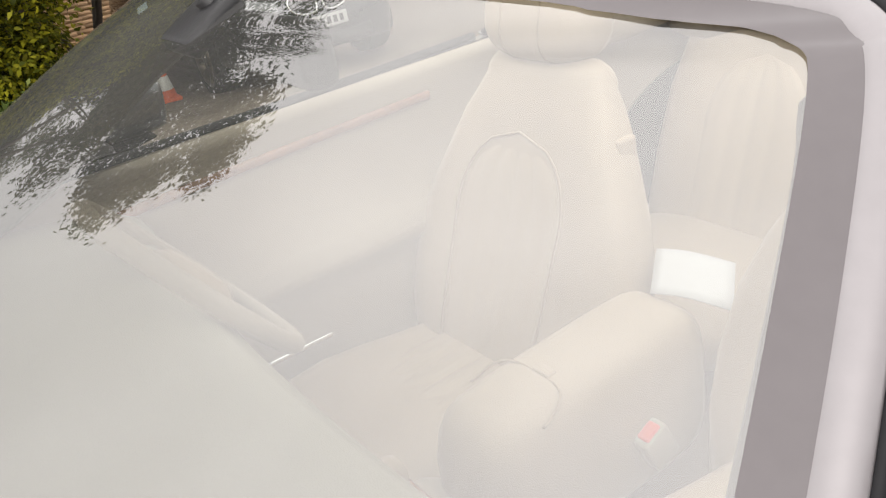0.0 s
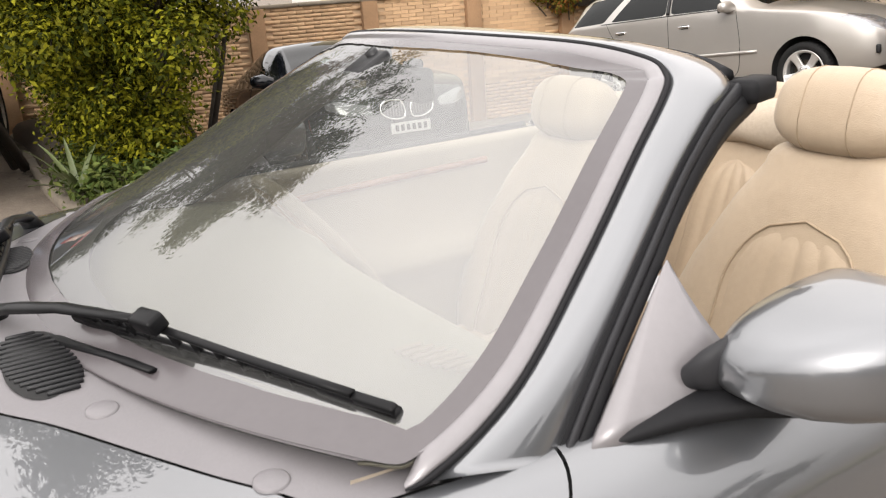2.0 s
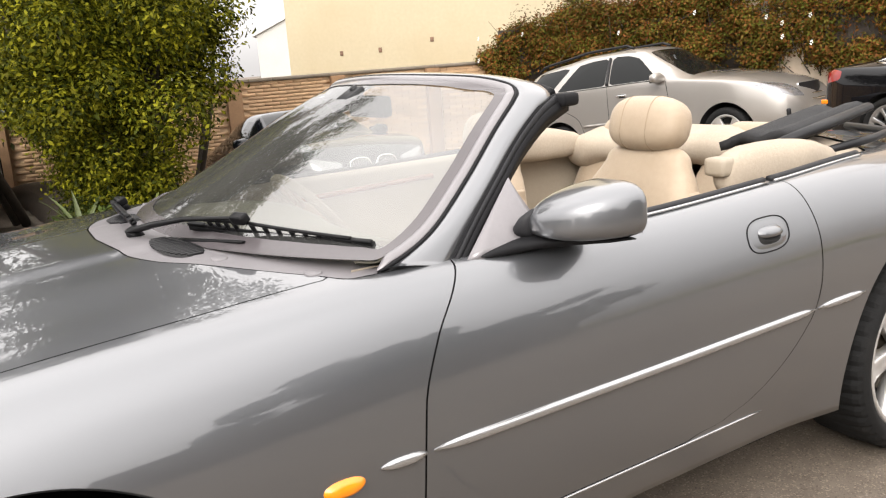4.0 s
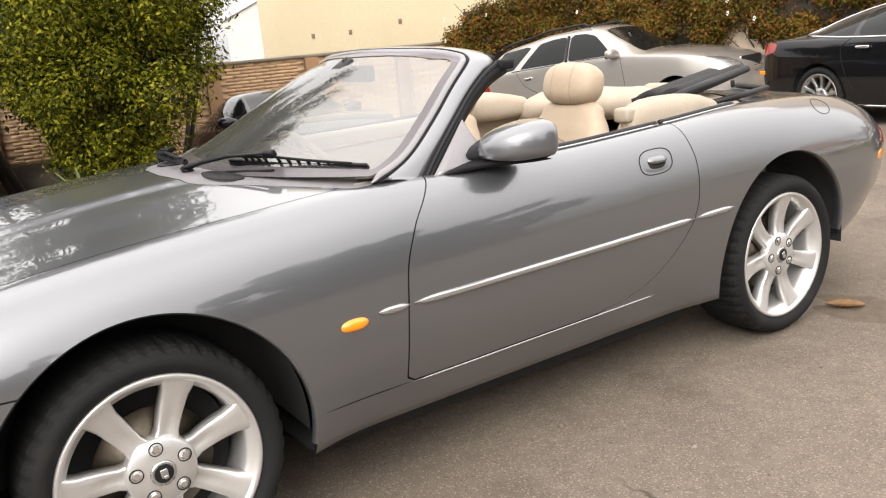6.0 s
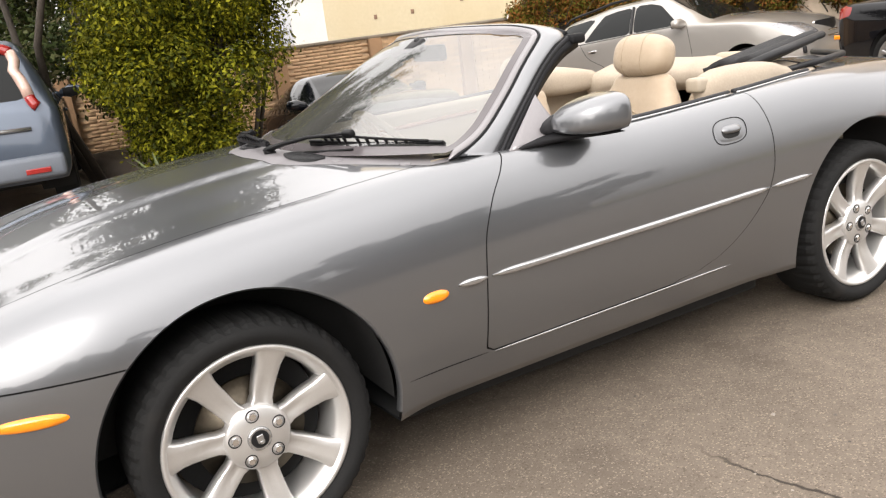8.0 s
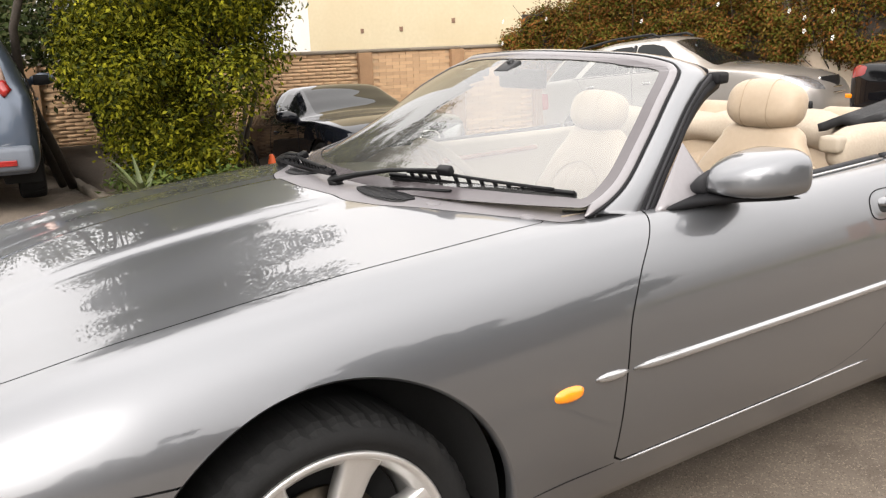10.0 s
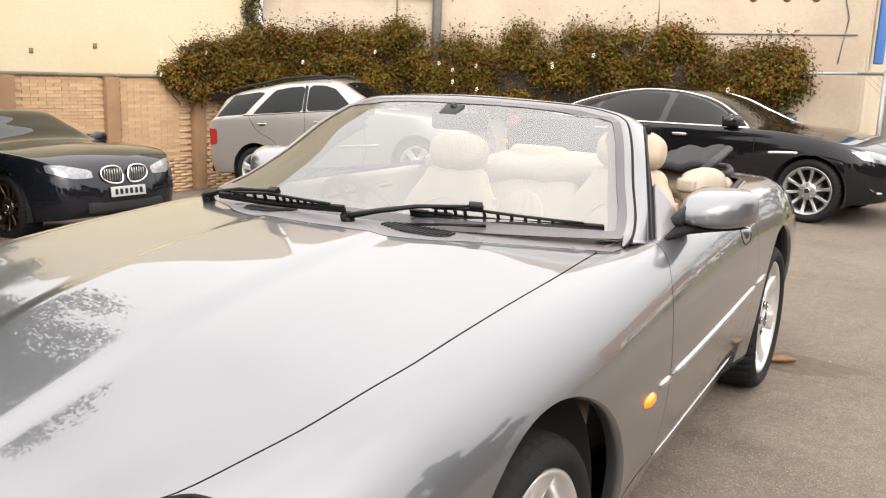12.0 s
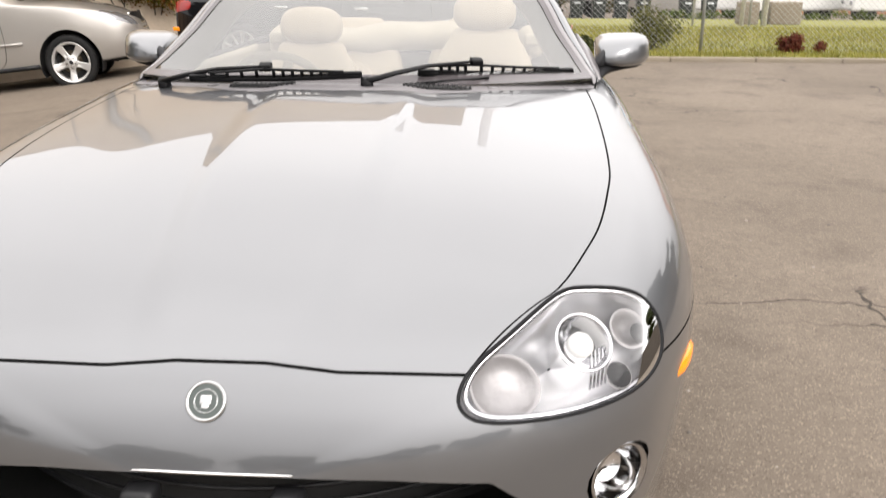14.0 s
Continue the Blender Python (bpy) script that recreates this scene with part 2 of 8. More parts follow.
def solidify(ob, t, offset=-1.0):
    m = ob.modifiers.new("thickness", 'SOLIDIFY')
    m.thickness, m.offset = t, offset
    return ob


def ground_z(x, y):
    """Height of the yard: level round the car, falling away towards the brick wall's low end."""
    s = np.clip((np.asarray(y, float) + 0.5) / 5.0, 0, 1)
    s = s * s * (3 - 2 * s)
    return -0.118 * np.clip(-np.asarray(x, float) - 3.6, 0, 6.6) * s

# ---------------------------------------------------------------- materials
M_PAINT = mat("silver_grey_paint", (0.138, 0.142, 0.150), rough=0.33, metal=0.7, var=0.02, scale=2.0, fine=900.0, coat=1.0, coat_rough=0.012, coat_ior=1.78)
M_BLACK = mat("black_trim", (0.010, 0.010, 0.011), rough=0.45, var=0.2, scale=30, bump=0.05, spec=0.35)
M_RUBBER = mat("tyre_rubber", (0.010, 0.010, 0.010), rough=0.8, var=0.25, scale=14, fine=160, bump=0.12, bump_scale=260, spec=0.25, tint=((0.022, 0.020, 0.018), 9.0, 0.55, 0.85))
M_SEAL = mat("rubber_seal", (0.010, 0.010, 0.011), rough=0.6, var=0.15, scale=20, spec=0.15)
M_DARK = mat("dark_underbody", (0.01, 0.01, 0.01), rough=0.9, var=0.2)
M_RIM = mat("alloy_silver", (0.60, 0.59, 0.575), rough=0.36, metal=0.7, var=0.04, scale=12, fine=300, coat=0.4, coat_rough=0.08)
M_DISC = mat("brake_steel", (0.10, 0.085, 0.065), rough=0.38, metal=1.0, var=0.2, scale=30)
M_CHROME = mat("chrome", (0.85, 0.85, 0.85), rough=0.07, metal=1.0, var=0.03)
M_SATIN = mat("satin_trim", (0.42, 0.42, 0.42), rough=0.25, metal=0.8, var=0.04, coat=0.5)
M_AMBER = mat("amber_lens", (0.85, 0.25, 0.005), rough=0.12, var=0.08, scale=60, fine=400, coat=0.8, bump=0.15, bump_scale=350)
M_RED = mat("red_lens", (0.26, 0.014, 0.012), rough=0.12, var=0.1, scale=60, coat=0.8)
M_LEATHER = mat("cream_leather", (0.36, 0.282, 0.20), rough=0.48, var=0.07, scale=5, fine=60, bump=0.22, bump_scale=420, sheen=0.1, tint=((0.32, 0.245, 0.168), 7.0, 0.5, 0.8))
M_LEATHER2 = mat("pleated_leather", (0.37, 0.29, 0.207), rough=0.46, var=0.06, scale=6, fine=70, bump=0.2, bump_scale=420)
M_STITCH = mat("stitched_seam", (0.30, 0.23, 0.155), rough=0.7, var=0.15, scale=60)
M_CARPET = mat("beige_carpet", (0.26, 0.21, 0.16), rough=0.95, var=0.18, scale=10, fine=300, bump=0.8, bump_scale=700)
M_DASH = mat("olive_beige_dash", (0.3, 0.285, 0.22), rough=0.5, var=0.06, scale=4, fine=80, bump=0.25, bump_scale=500)
M_PANEL = mat("door_card_vinyl", (0.34, 0.29, 0.225), rough=0.5, var=0.06, scale=5, bump=0.2, bump_scale=420)
M_WOOD = mat("walnut_trim", (0.22, 0.10, 0.05), rough=0.15, var=0.4, scale=9, fine=60, coat=0.6)
M_CLOTH = mat("black_hood_cloth", (0.02, 0.02, 0.021), rough=0.85, var=0.25, scale=12, fine=220, bump=0.4, bump_scale=500)
M_LINING = mat("cream_hood_lining", (0.38, 0.32, 0.25), rough=0.85, var=0.12, scale=7, fine=120, bump=0.4, bump_scale=300)
M_PAPER = mat("paper", (0.50, 0.50, 0.51), rough=0.7, var=0.05, scale=14, fine=140)
M_WHITE = mat("white_plastic", (0.6, 0.6, 0.58), rough=0.4, var=0.06)
# the pale haze in the pane thickens the veil of mirrored sky
M_GLASS = glass("windscreen_glass", (0.45, 0.475, 0.44), ior=2.6, haze=0.03)
M_LENS = glass("lamp_lens", (0.93, 0.93, 0.94), ior=1.28)
M_LAMPCHROME = mat("lamp_chrome", (0.5, 0.5, 0.51), rough=0.12, metal=1.0, var=0.05, scale=80)
M_LAMPGREY = mat("ribbed_lamp_grey", (0.27, 0.26, 0.26), rough=0.35, metal=0.3, var=0.08, scale=30, bump=0.2, bump_scale=60)
M_TINT = mat("dark_window_glass", (0.008, 0.009, 0.009), rough=0.02, var=0.0, spec=0.25)
M_FRIT = mat("grey_glass_band", (0.075, 0.067, 0.070), rough=0.22, var=0.04, scale=30)
M_MIRROR = mat("mirror_silver", (0.9, 0.9, 0.9), rough=0.01, metal=1.0, var=0.0)
M_COWL = mat("grey_moulding", (0.17, 0.16, 0.165), rough=0.35, metal=0.3, var=0.05, scale=20, coat=0.6, coat_rough=0.1)
M_SEAL2 = mat("grey_rubber_seal", (0.022, 0.022, 0.024), rough=0.5, var=0.12, scale=20, spec=0.2)
M_PILLAR = mat("olive_grey_trim", (0.075, 0.07, 0.052), rough=0.6, var=0.08, scale=14, fine=200, bump=0.15, bump_scale=400)
M_BOWL = mat("bright_reflector", (0.60, 0.60, 0.61), rough=0.3, metal=0.8, var=0.03, scale=60, fine=300)

M_ORANGERED = mat("red_button", (0.60, 0.07, 0.03), rough=0.4, var=0.05)
M_WIPER = mat("black_wiper_metal", (0.004, 0.004, 0.0045), rough=0.4, var=0.1, scale=30, spec=0.18)
M_COWLP = mat("mauve_grey_cowl_plastic", (0.145, 0.137, 0.142), rough=0.45, var=0.05, scale=20, fine=200, bump=0.05, bump_scale=300)
M_RIMDK = mat("dull_alloy", (0.42, 0.42, 0.42), rough=0.35, metal=0.9, var=0.08, scale=20)

# ---------------------------------------------------------------- the silver convertible
# x to the car's left, y to its tail, front axle at y = 0, rear axle at y = 2.588
def nose(y):
    """The nose ahead of the wheels, drawn in to its true overhang."""
    return y if y > -.3 else -.3 + (y + .3) * .9


def along(pairs):
    return table([(nose(y), v) for y, v in pairs])


ZC = along([(-1.01, .50), (-.985, .565), (-.95, .625), (-.90, .675), (-.8, .725), (-.6, .79), (-.3, .868), (0, .918), (.3, .952), (.5, .966),
            (.9, .960), (1.5, .95), (2.1, .957), (2.6, .968), (2.9, .965), (3.2, .945), (3.45, .90), (3.6, .85), (3.7, .78), (3.76, .66)])
XF = along([(-1.01, .07), (-.985, .20), (-.95, .32), (-.90, .42), (-.8, .53), (-.6, .655), (-.3, .718), (0, .735), (.4, .75), (.9, .78), (1.4, .785),
            (2.0, .762), (2.6, .722), (3.0, .67), (3.3, .59), (3.5, .50), (3.65, .38), (3.76, .2)])
ZF = along([(-1.01, .495), (-.985, .555), (-.95, .608), (-.90, .66), (-.8, .715), (-.6, .786), (-.3, .852), (0, .892), (.4, .922), (.65, .935), (.9, .941), (1.4, .941),
            (2.0, .955), (2.4, .965), (2.8, .955), (3.1, .935), (3.4, .885), (3.6, .83), (3.7, .76), (3.76, .65)])
XS = along([(-1.01, .14), (-.985, .36), (-.95, .50), (-.90, .615), (-.8, .725), (-.7, .785), (-.5, .86), (-.3, .900), (0, .922), (.4, .929), (.8, .927),
            (1.3, .916), (1.9, .897), (2.3, .886), (2.6, .886), (2.9, .873), (3.2, .845), (3.45, .77), (3.6, .68), (3.7, .56), (3.76, .36)])
ZM = along([(-1.01, .46), (-.9, .53), (-.6, .58), (-.2, .61), (.5, .62), (1.5, .63), (2.6, .66), (3.3, .65), (3.76, .60)])
ZB = along([(-1.01, .42), (-.985, .33), (-.95, .27), (-.88, .225), (-.7, .20), (0, .20), (.5, .255), (1.5, .25), (2.2, .25), (2.6, .25), (3.0, .33), (3.3, .37), (3.6, .42), (3.7, .46), (3.76, .52)])
TUCK = along([(-1.01, .03), (-.7, .06), (-.3, .03), (.3, .03), (.6, .075), (1.2, .085), (1.9, .075), (2.3, .03), (2.9, .03), (3.4, .08), (3.76, .05)])
ARCHES = [(0.0, .345, .413), (2.588, .345, .425)]
WHEEL_Z = .335


CREASE = along([(-1.0, .12), (-.87, .137), (-.74, .156), (-.57, .172), (-.38, .185), (-.06, .198), (.45, .206)])


def jag_section(y, n1=48, n2=22, n3=14, n4=4):
    zc, xf, zf, xs, zm, zb, tk = (float(f(y)) for f in (ZC, XF, ZF, XS, ZM, ZB, TUCK))
    hood = max(0.0, 1 - abs((y + .15) / .72) ** 3) if -.87 < y < .57 else 0.0
    a = np.linspace(0, 1, n1, endpoint=False)
    px = list(a * xf)
    q = np.clip((a * xf - float(CREASE(y)) + .03) / .075, 0, 1)
    pz = list(zc - (zc - zf) * a ** 2.4 + hood * (.013 * (1 - q * q * (3 - 2 * q)) + .004 * np.exp(-(a / .5) ** 4) - .005 * np.exp(-((a - .72) / .16) ** 2)))
    th = np.linspace(0, math.pi / 2, n2, endpoint=False)
    px += list(xf + (xs - xf) * np.sin(th) ** .94)
    pz += list(zm + (zf - zm) * np.cos(th) ** .96)
    t = np.linspace(0, 1, n3, endpoint=False)
    px += list(xs - tk * t ** 2.3)
    pz += list(zm - (zm - zb) * t)
    t = np.linspace(0, 1, n4)
    px += list((xs - tk) * (1 - t))
    pz += list(zb - .012 * np.sin(np.minimum(t * 3, 1) * math.pi / 2) + 0 * t)
    px, pz = np.array(px), np.array(pz)
    for _ in range(5):
        i = slice(max(2, n1 - 9), n1 + n2 + n3 - 2)
        lo, hi = i.start, i.stop
        px[lo:hi] = .25 * px[lo - 1:hi - 1] + .5 * px[lo:hi] + .25 * px[lo + 1:hi + 1]
        pz[lo:hi] = .25 * pz[lo - 1:hi - 1] + .5 * pz[lo:hi] + .25 * pz[lo + 1:hi + 1]
    return px, pz


def surf_x(y, z):
    px, pz = jag_section(y)
    return float(np.interp(-z, -pz[47:84], px[47:84]))


def surf_z(x, y):
    px, pz = jag_section(y)
    return float(np.interp(abs(x), px[:66], pz[:66]))


def jag_skin():
    ys = np.concatenate([nose(-1.01) + .28 * (np.linspace(0, 1, 30, endpoint=False) ** 1.7), np.linspace(nose(-1.01) + .28, 3.3, 150, endpoint=False), 3.76 - .46 * (np.linspace(1, 0, 30) ** 1.6)])
    V, F = [], []
    rows = []
    for y in ys:
        px, pz = jag_section(float(y))
        row = []
        for k in range(len(px) - 1, 0, -1):
            row.append(len(V))
            V.append((-px[k], y, pz[k]))
        for k in range(len(px)):
            row.append(len(V))
            V.append((px[k], y, pz[k]))
        rows.append(row)
    for a, b in zip(rows[:-1], rows[1:]):
        for k in range(len(a) - 1):
            F.append((a[k], b[k], b[k + 1], a[k + 1]))
    F.append(tuple(rows[0]))
    F.append(tuple(rows[-1][::-1]))
    return V, F


LAMP = [(p[0], p[1]) for p in spline([(.569, .750), (.626, .757), (.69, .750), (.735, .728), (.764, .685), (.763, .637), (.72, .611), (.64, .602), (.542, .598), (.458, .599), (.416, .612), (.403, .638), (.424, .672), (.484, .708)], 4, closed=True)]
DOOR_F = table([(.30, .714), (.367, .714), (.5, .718), (.7, .737), (.82, .79), (.9, .86), (.96, .92)])
DOOR_R = table([(.30, 1.46), (.367, 1.51), (.385, 1.63), (.42, 1.74), (.48, 1.845), (.55, 1.930), (.618, 1.989), (.70, 2.018), (.80, 2.026), (.9, 2.012), (1.0, 1.985)])
HOOD_X = table([(-.95, .33), (-.88, .385), (-.83, .42), (-.76, .475), (-.70, .53), (-.66, .572), (-.56, .625), (-.46, .664), (-.33, .692), (-.2, .711), (.1, .724), (.41, .730), (.655, .728)])
HOOD_R = table([(0, .345), (.2, .362), (.345, .405), (.437, .468), (.625, .586), (.726, .655), (.78, .68)])
COCKPIT_X = table([(.4, .70), (.8, .735), (1.2, .755), (1.9, .735), (2.3, .70), (2.7, .64), (3.0, .56)])


def nose_line(ax):
    return np.where(ax < .44, .668 - .004 * (ax / .44) ** 2, np.maximum(.64, .664 - .1 * (ax - .44))) + .009 * np.clip((.20 - ax) / .12, 0, 1)


def f_hood(P):
    ax = np.abs(P[:, 0])
    top = np.where(P[:, 2] > .60, 1.0, -1.0) * 1.0
    nose_gap = P[:, 2] - nose_line(ax)
    return np.minimum.reduce([HOOD_X(P[:, 1]) - ax, HOOD_R(ax) - P[:, 1], np.where(P[:, 1] < -.68, nose_gap, .5), top])


def f_door(P):
    y, z = P[:, 1], P[:, 2]
    return np.minimum.reduce([y - DOOR_F(z), DOOR_R(z) - y, z - .368, np.where(np.abs(P[:, 0]) > .60, .5, -.5)])


def f_cowl(P):
    ax, y = np.abs(P[:, 0]), P[:, 1]
    return np.where(P[:, 2] > .84, np.minimum.reduce([.757 - ax + .12 * np.maximum(0, y - .66), y - HOOD_R(ax), .86 - y]), -.5)


def f_bumper(P):
    ax = np.abs(P[:, 0])
    seam = nose_line(ax)
    return np.where(P[:, 1] < -.2, seam - P[:, 2], -.5)


def f_lamp(P):
    return np.where(P[:, 1] < -.35, poly_sd(np.abs(P[:, 0]), P[:, 2], LAMP), -.5)


def f_cockpit(P):
    ax, y = np.abs(P[:, 0]), P[:, 1]
    return np.where(P[:, 2] > .7, np.minimum.reduce([COCKPIT_X(y) - ax, y - (.585 + .235 * (ax / .74) ** 2), 2.93 - .30 * (ax / .6) ** 2 - y]), -.5)


def f_arch(P):
    d = np.full(len(P), -.5)
    for y0, z0, r in ARCHES:
        d = np.maximum(d, r - np.hypot(P[:, 1] - y0, P[:, 2] - z0))
    return np.where(np.abs(P[:, 0]) > .5, d, -.5)


def f_mouth(P):
    ax = np.abs(P[:, 0])
    d = poly_sd(ax, P[:, 2], [(-.2, .345), (.40, .345), (.50, .40), (.52, .45), (.46, .498), (.3, .512), (-.2, .522)])
    return np.where(P[:, 1] < -.6, d, -.5)


def f_fog(P):
    return np.where(P[:, 1] < -.45, .062 - np.hypot((np.abs(P[:, 0]) - .688) / 1.0, P[:, 2] - .452), -.5)


def shade(V, F, ob_name, material, parent, label=""):
    return mesh_ob(ob_name, V, F, material, True, parent, label)


car = thing("convertible_car", "silver-grey two-door convertible with its roof folded down, parked on asphalt", "car")
V0, F0 = jag_skin()
for fn in (f_arch, f_cockpit, f_mouth, f_fog):
    V0, F0 = keep(V0, F0, fn(np.array(V0)), -1)

# dark shell behind the panel gaps
me = bpy.data.meshes.new("t")
me.from_pydata(V0, [], F0)
me.update()
nrm = np.zeros(len(V0) * 3)
me.vertices.foreach_get("normal", nrm)
nrm = nrm.reshape(-1, 3)
bpy.data.meshes.remove(me)
Pn = np.array(V0)
flip = np.sign((nrm * (Pn - np.array([0, 0, .55])) * np.array([1, 0, 1])).sum(1))
flip[flip == 0] = 1
outward = nrm * np.median(flip)
Vi, Fi = keep([tuple(p) for p in (Pn - outward * .012)], F0, f_lamp(Pn), -1)
shade(Vi, Fi, "inner_shell", M_DARK, car)

G = .0022
V1, F1 = V0, F0
for nm, fn, lab in (("lamp_cut", f_lamp, ""), ("hood", f_hood, "long silver-grey bonnet"), ("bumper", f_bumper, "body-coloured front bumper"), ("cowl_panel", f_cowl, "matt mauve-grey panel under the windscreen")):
    fv = fn(np.array(V1))
    Va, Fa = keep(V1, F1, fv - G, 1)
    V1, F1 = keep(V1, F1, fv + G, -1)
    if nm == "lamp_cut":
        LENS = (Va, Fa)
        continue
    ob = shade(Va, Fa, nm, M_COWLP if nm == "cowl_panel" else M_PAINT, car, lab)
fv = f_door(np.array(V1))
Vd, Fd = keep(V1, F1, fv - G, 1)
V1, F1 = keep(V1, F1, fv + G, -1)
door_parts = {}
for s in (1, -1):
    Vs, Fs = keep(Vd, Fd, np.array(Vd)[:, 0] * s, 1)
    door_parts[s] = shade(Vs, Fs, "door", M_PAINT, car, "long silver-grey door")
body = shade(V1, F1, "body", M_PAINT, car)

# arch lips and wheel wells
for y0, z0, r in ARCHES:
    for s in (1, -1):
        vs, fs = [], []
        angs = [a for a in np.linspace(-.6, math.pi + .6, 70) if z0 + r * math.sin(a) > float(ZB(y0 + r * math.cos(a))) + .005]
        for a in angs:
            y, z = y0 + r * math.cos(a), z0 + r * math.sin(a)
            x = surf_x(y, z)
            for dx, dr in ((0, 0), (-.006, -.006), (-.02, -.008), (-.045, .004)):
                vs.append((s * (x + dx), y0 + (r + dr) * math.cos(a), z0 + (r + dr) * math.sin(a)))
        for i in range(len(angs) - 1):
            for k in range(3):
                fs.append((4 * i + k, 4 * i + k + 1, 4 * i + 5 + k, 4 * i + 4 + k))
        mesh_ob("arch_lip", vs, fs, M_PAINT, True, car)
        vs, fs = lathe([(s * .84, r + .004), (s * .605, r + .01), (s * .59, .05)], 40, 'X', -.10, math.pi + .10)
        mesh_ob("wheel_well", [(v[0], v[1] + y0, v[2] + z0) for v in vs], fs, M_DARK, True, car)
# floor pan hung low as a block, to keep light off the ground below
bm = bmesh.new()
box(bm, (0, 1.32, .195), (1.40, 1.62, .10), .02)
part("underfloor", bm, M_DARK, car)


def side_strip(y0, y1, z, h, t, material, parent, name, s=1, label="", zs=None):
    """A rounded moulding that follows the flank from y0 to y1."""
    n = max(6, int((y1 - y0) / .04))
    vs, fs = [], []
    prof = [(-.004, -h / 2), (t * .8, -h / 2 * .8), (t, -h / 6), (t, h / 6), (t * .8, h / 2 * .8), (-.004, h / 2)]
    for i in range(n + 1):
        y = y0 + (y1 - y0) * i / n
        e = min(1.0, .25 + min(i, n - i) * .5) if n > 3 else 1
        zz = z if zs is None else float(zs(y))
        for dx, dz in prof:
            vs.append((s * (surf_x(y, zz + dz * e) + dx * e), y, zz + dz * e))
    m = len(prof)
    for i in range(n):
        for k in range(m - 1):
            fs.append((i * m + k, i * m + k + 1, (i + 1) * m + k + 1, (i + 1) * m + k))
    fs.append(tuple(range(m)))
    fs.append(tuple(n * m + k for k in range(m)))
    return mesh_ob(name, vs, fs, material, True, parent, label)


def side_lens(y0, z0, ly, lz, bulge, material, parent, name, s=1, label="", power=.9):
    """A domed oval lens on the flank."""
    vs, fs = [], []
    n, k = 28, 5
    for j in range(k):
        q = 1 - j / (k - 1)
        for i in range(n):
            a = 2 * math.pi * i / n
            c, d = math.cos(a), math.sin(a)
            y = y0 + ly / 2 * q * math.copysign(abs(c) ** power, c)
            z = z0 + lz / 2 * q * math.copysign(abs(d) ** power, d)
            vs.append((s * (surf_x(y, z) + bulge * math.sqrt(max(0, 1 - q ** 2.4)) - .001), y, z))
    for j in range(k - 1):
        for i in range(n):
            fs.append((j * n + i, j * n + (i + 1) % n, (j + 1) * n + (i + 1) % n, (j + 1) * n + i))
    return mesh_ob(name, vs, fs, material, True, parent, label)


TRIM_Z = table([(.5, .612), (.75, .611), (2.3, .613)])
for s in (1, -1):
    # added satin strip draws the highlight on the sill's top edge
    side_strip(.74, 1.80, .362, .007, .004, M_SATIN, car, "sill_edge", s, "bright satin strip drawn for the highlight along the sill")
    side_strip(.44, .722, .366, .004, .0012, M_SEAL, car, "panel_gap", s, "thin dark gap over the sill")
    side_strip(.625, .728, .62, .022, .010, M_SATIN, car, "side_moulding", s, "satin silver rubbing strip", TRIM_Z)
    side_strip(.742, 1.984, .612, .022, .010, M_SATIN, car, "side_moulding", s, "satin silver rubbing strip", TRIM_Z)
    side_strip(1.996, 2.228, .612, .022, .010, M_SATIN, car, "side_moulding", s, "satin silver rubbing strip", TRIM_Z)
    side_lens(.549, .598, .088, .037, .014, M_AMBER, car, "side_indicator", s, "amber oval side indicator")
    side_lens(-.515, .560, .17, .036, .012, M_AMBER, car, "side_marker", s, "amber front side marker")
    side_lens(3.42, .63, .15, .05, .008, M_AMBER, car, "side_marker", s, "amber rear side marker")

# door handle: oval escutcheon, dark oval painted for the recess's shade, and lever
for s in (1, -1):
    ring = []
    for i in range(48):
        a = 2 * math.pi * i / 48
        c, d = math.cos(a), math.sin(a)
        y, z = 1.817 + .083 * math.copysign(abs(c) ** .7, c) + .006 * d, .847 + .042 * math.copysign(abs(d) ** .75, d)
        ring.append((s * (surf_x(y, z) + .0005), y, z))
    vs, fs = sweep(ring, .0019, 6, closed=True)
    mesh_ob("handle_seam", vs, fs, M_SEAL, True, door_parts[s])
    side_lens(1.817, .847, .160, .078, .003, M_PAINT, door_parts[s], "handle_plate", s, power=.7)
    side_lens(1.818, .845, .108, .052, .0055, M_DARK, door_parts[s], "handle_recess", s, "dark oval drawn for the shade in the handle recess", power=.75)
    side_lens(1.824, .853, .100, .030, .019, M_PAINT, door_parts[s], "handle_lever", s, power=.75)
    # fuel flap outline on the quarter
    if s == 1:
        ring = []
        for i in range(36):
            a = 2 * math.pi * i / 36
            y, z = 2.93 + .060 * math.cos(a), .905 + .030 * math.sin(a)
            ring.append((s * (surf_x(y, z) + .0002), y, z))
        vs, fs = sweep(ring, .0016, 6, closed=True)
        mesh_ob("fuel_flap_seam", vs, fs, M_SEAL, True, car)


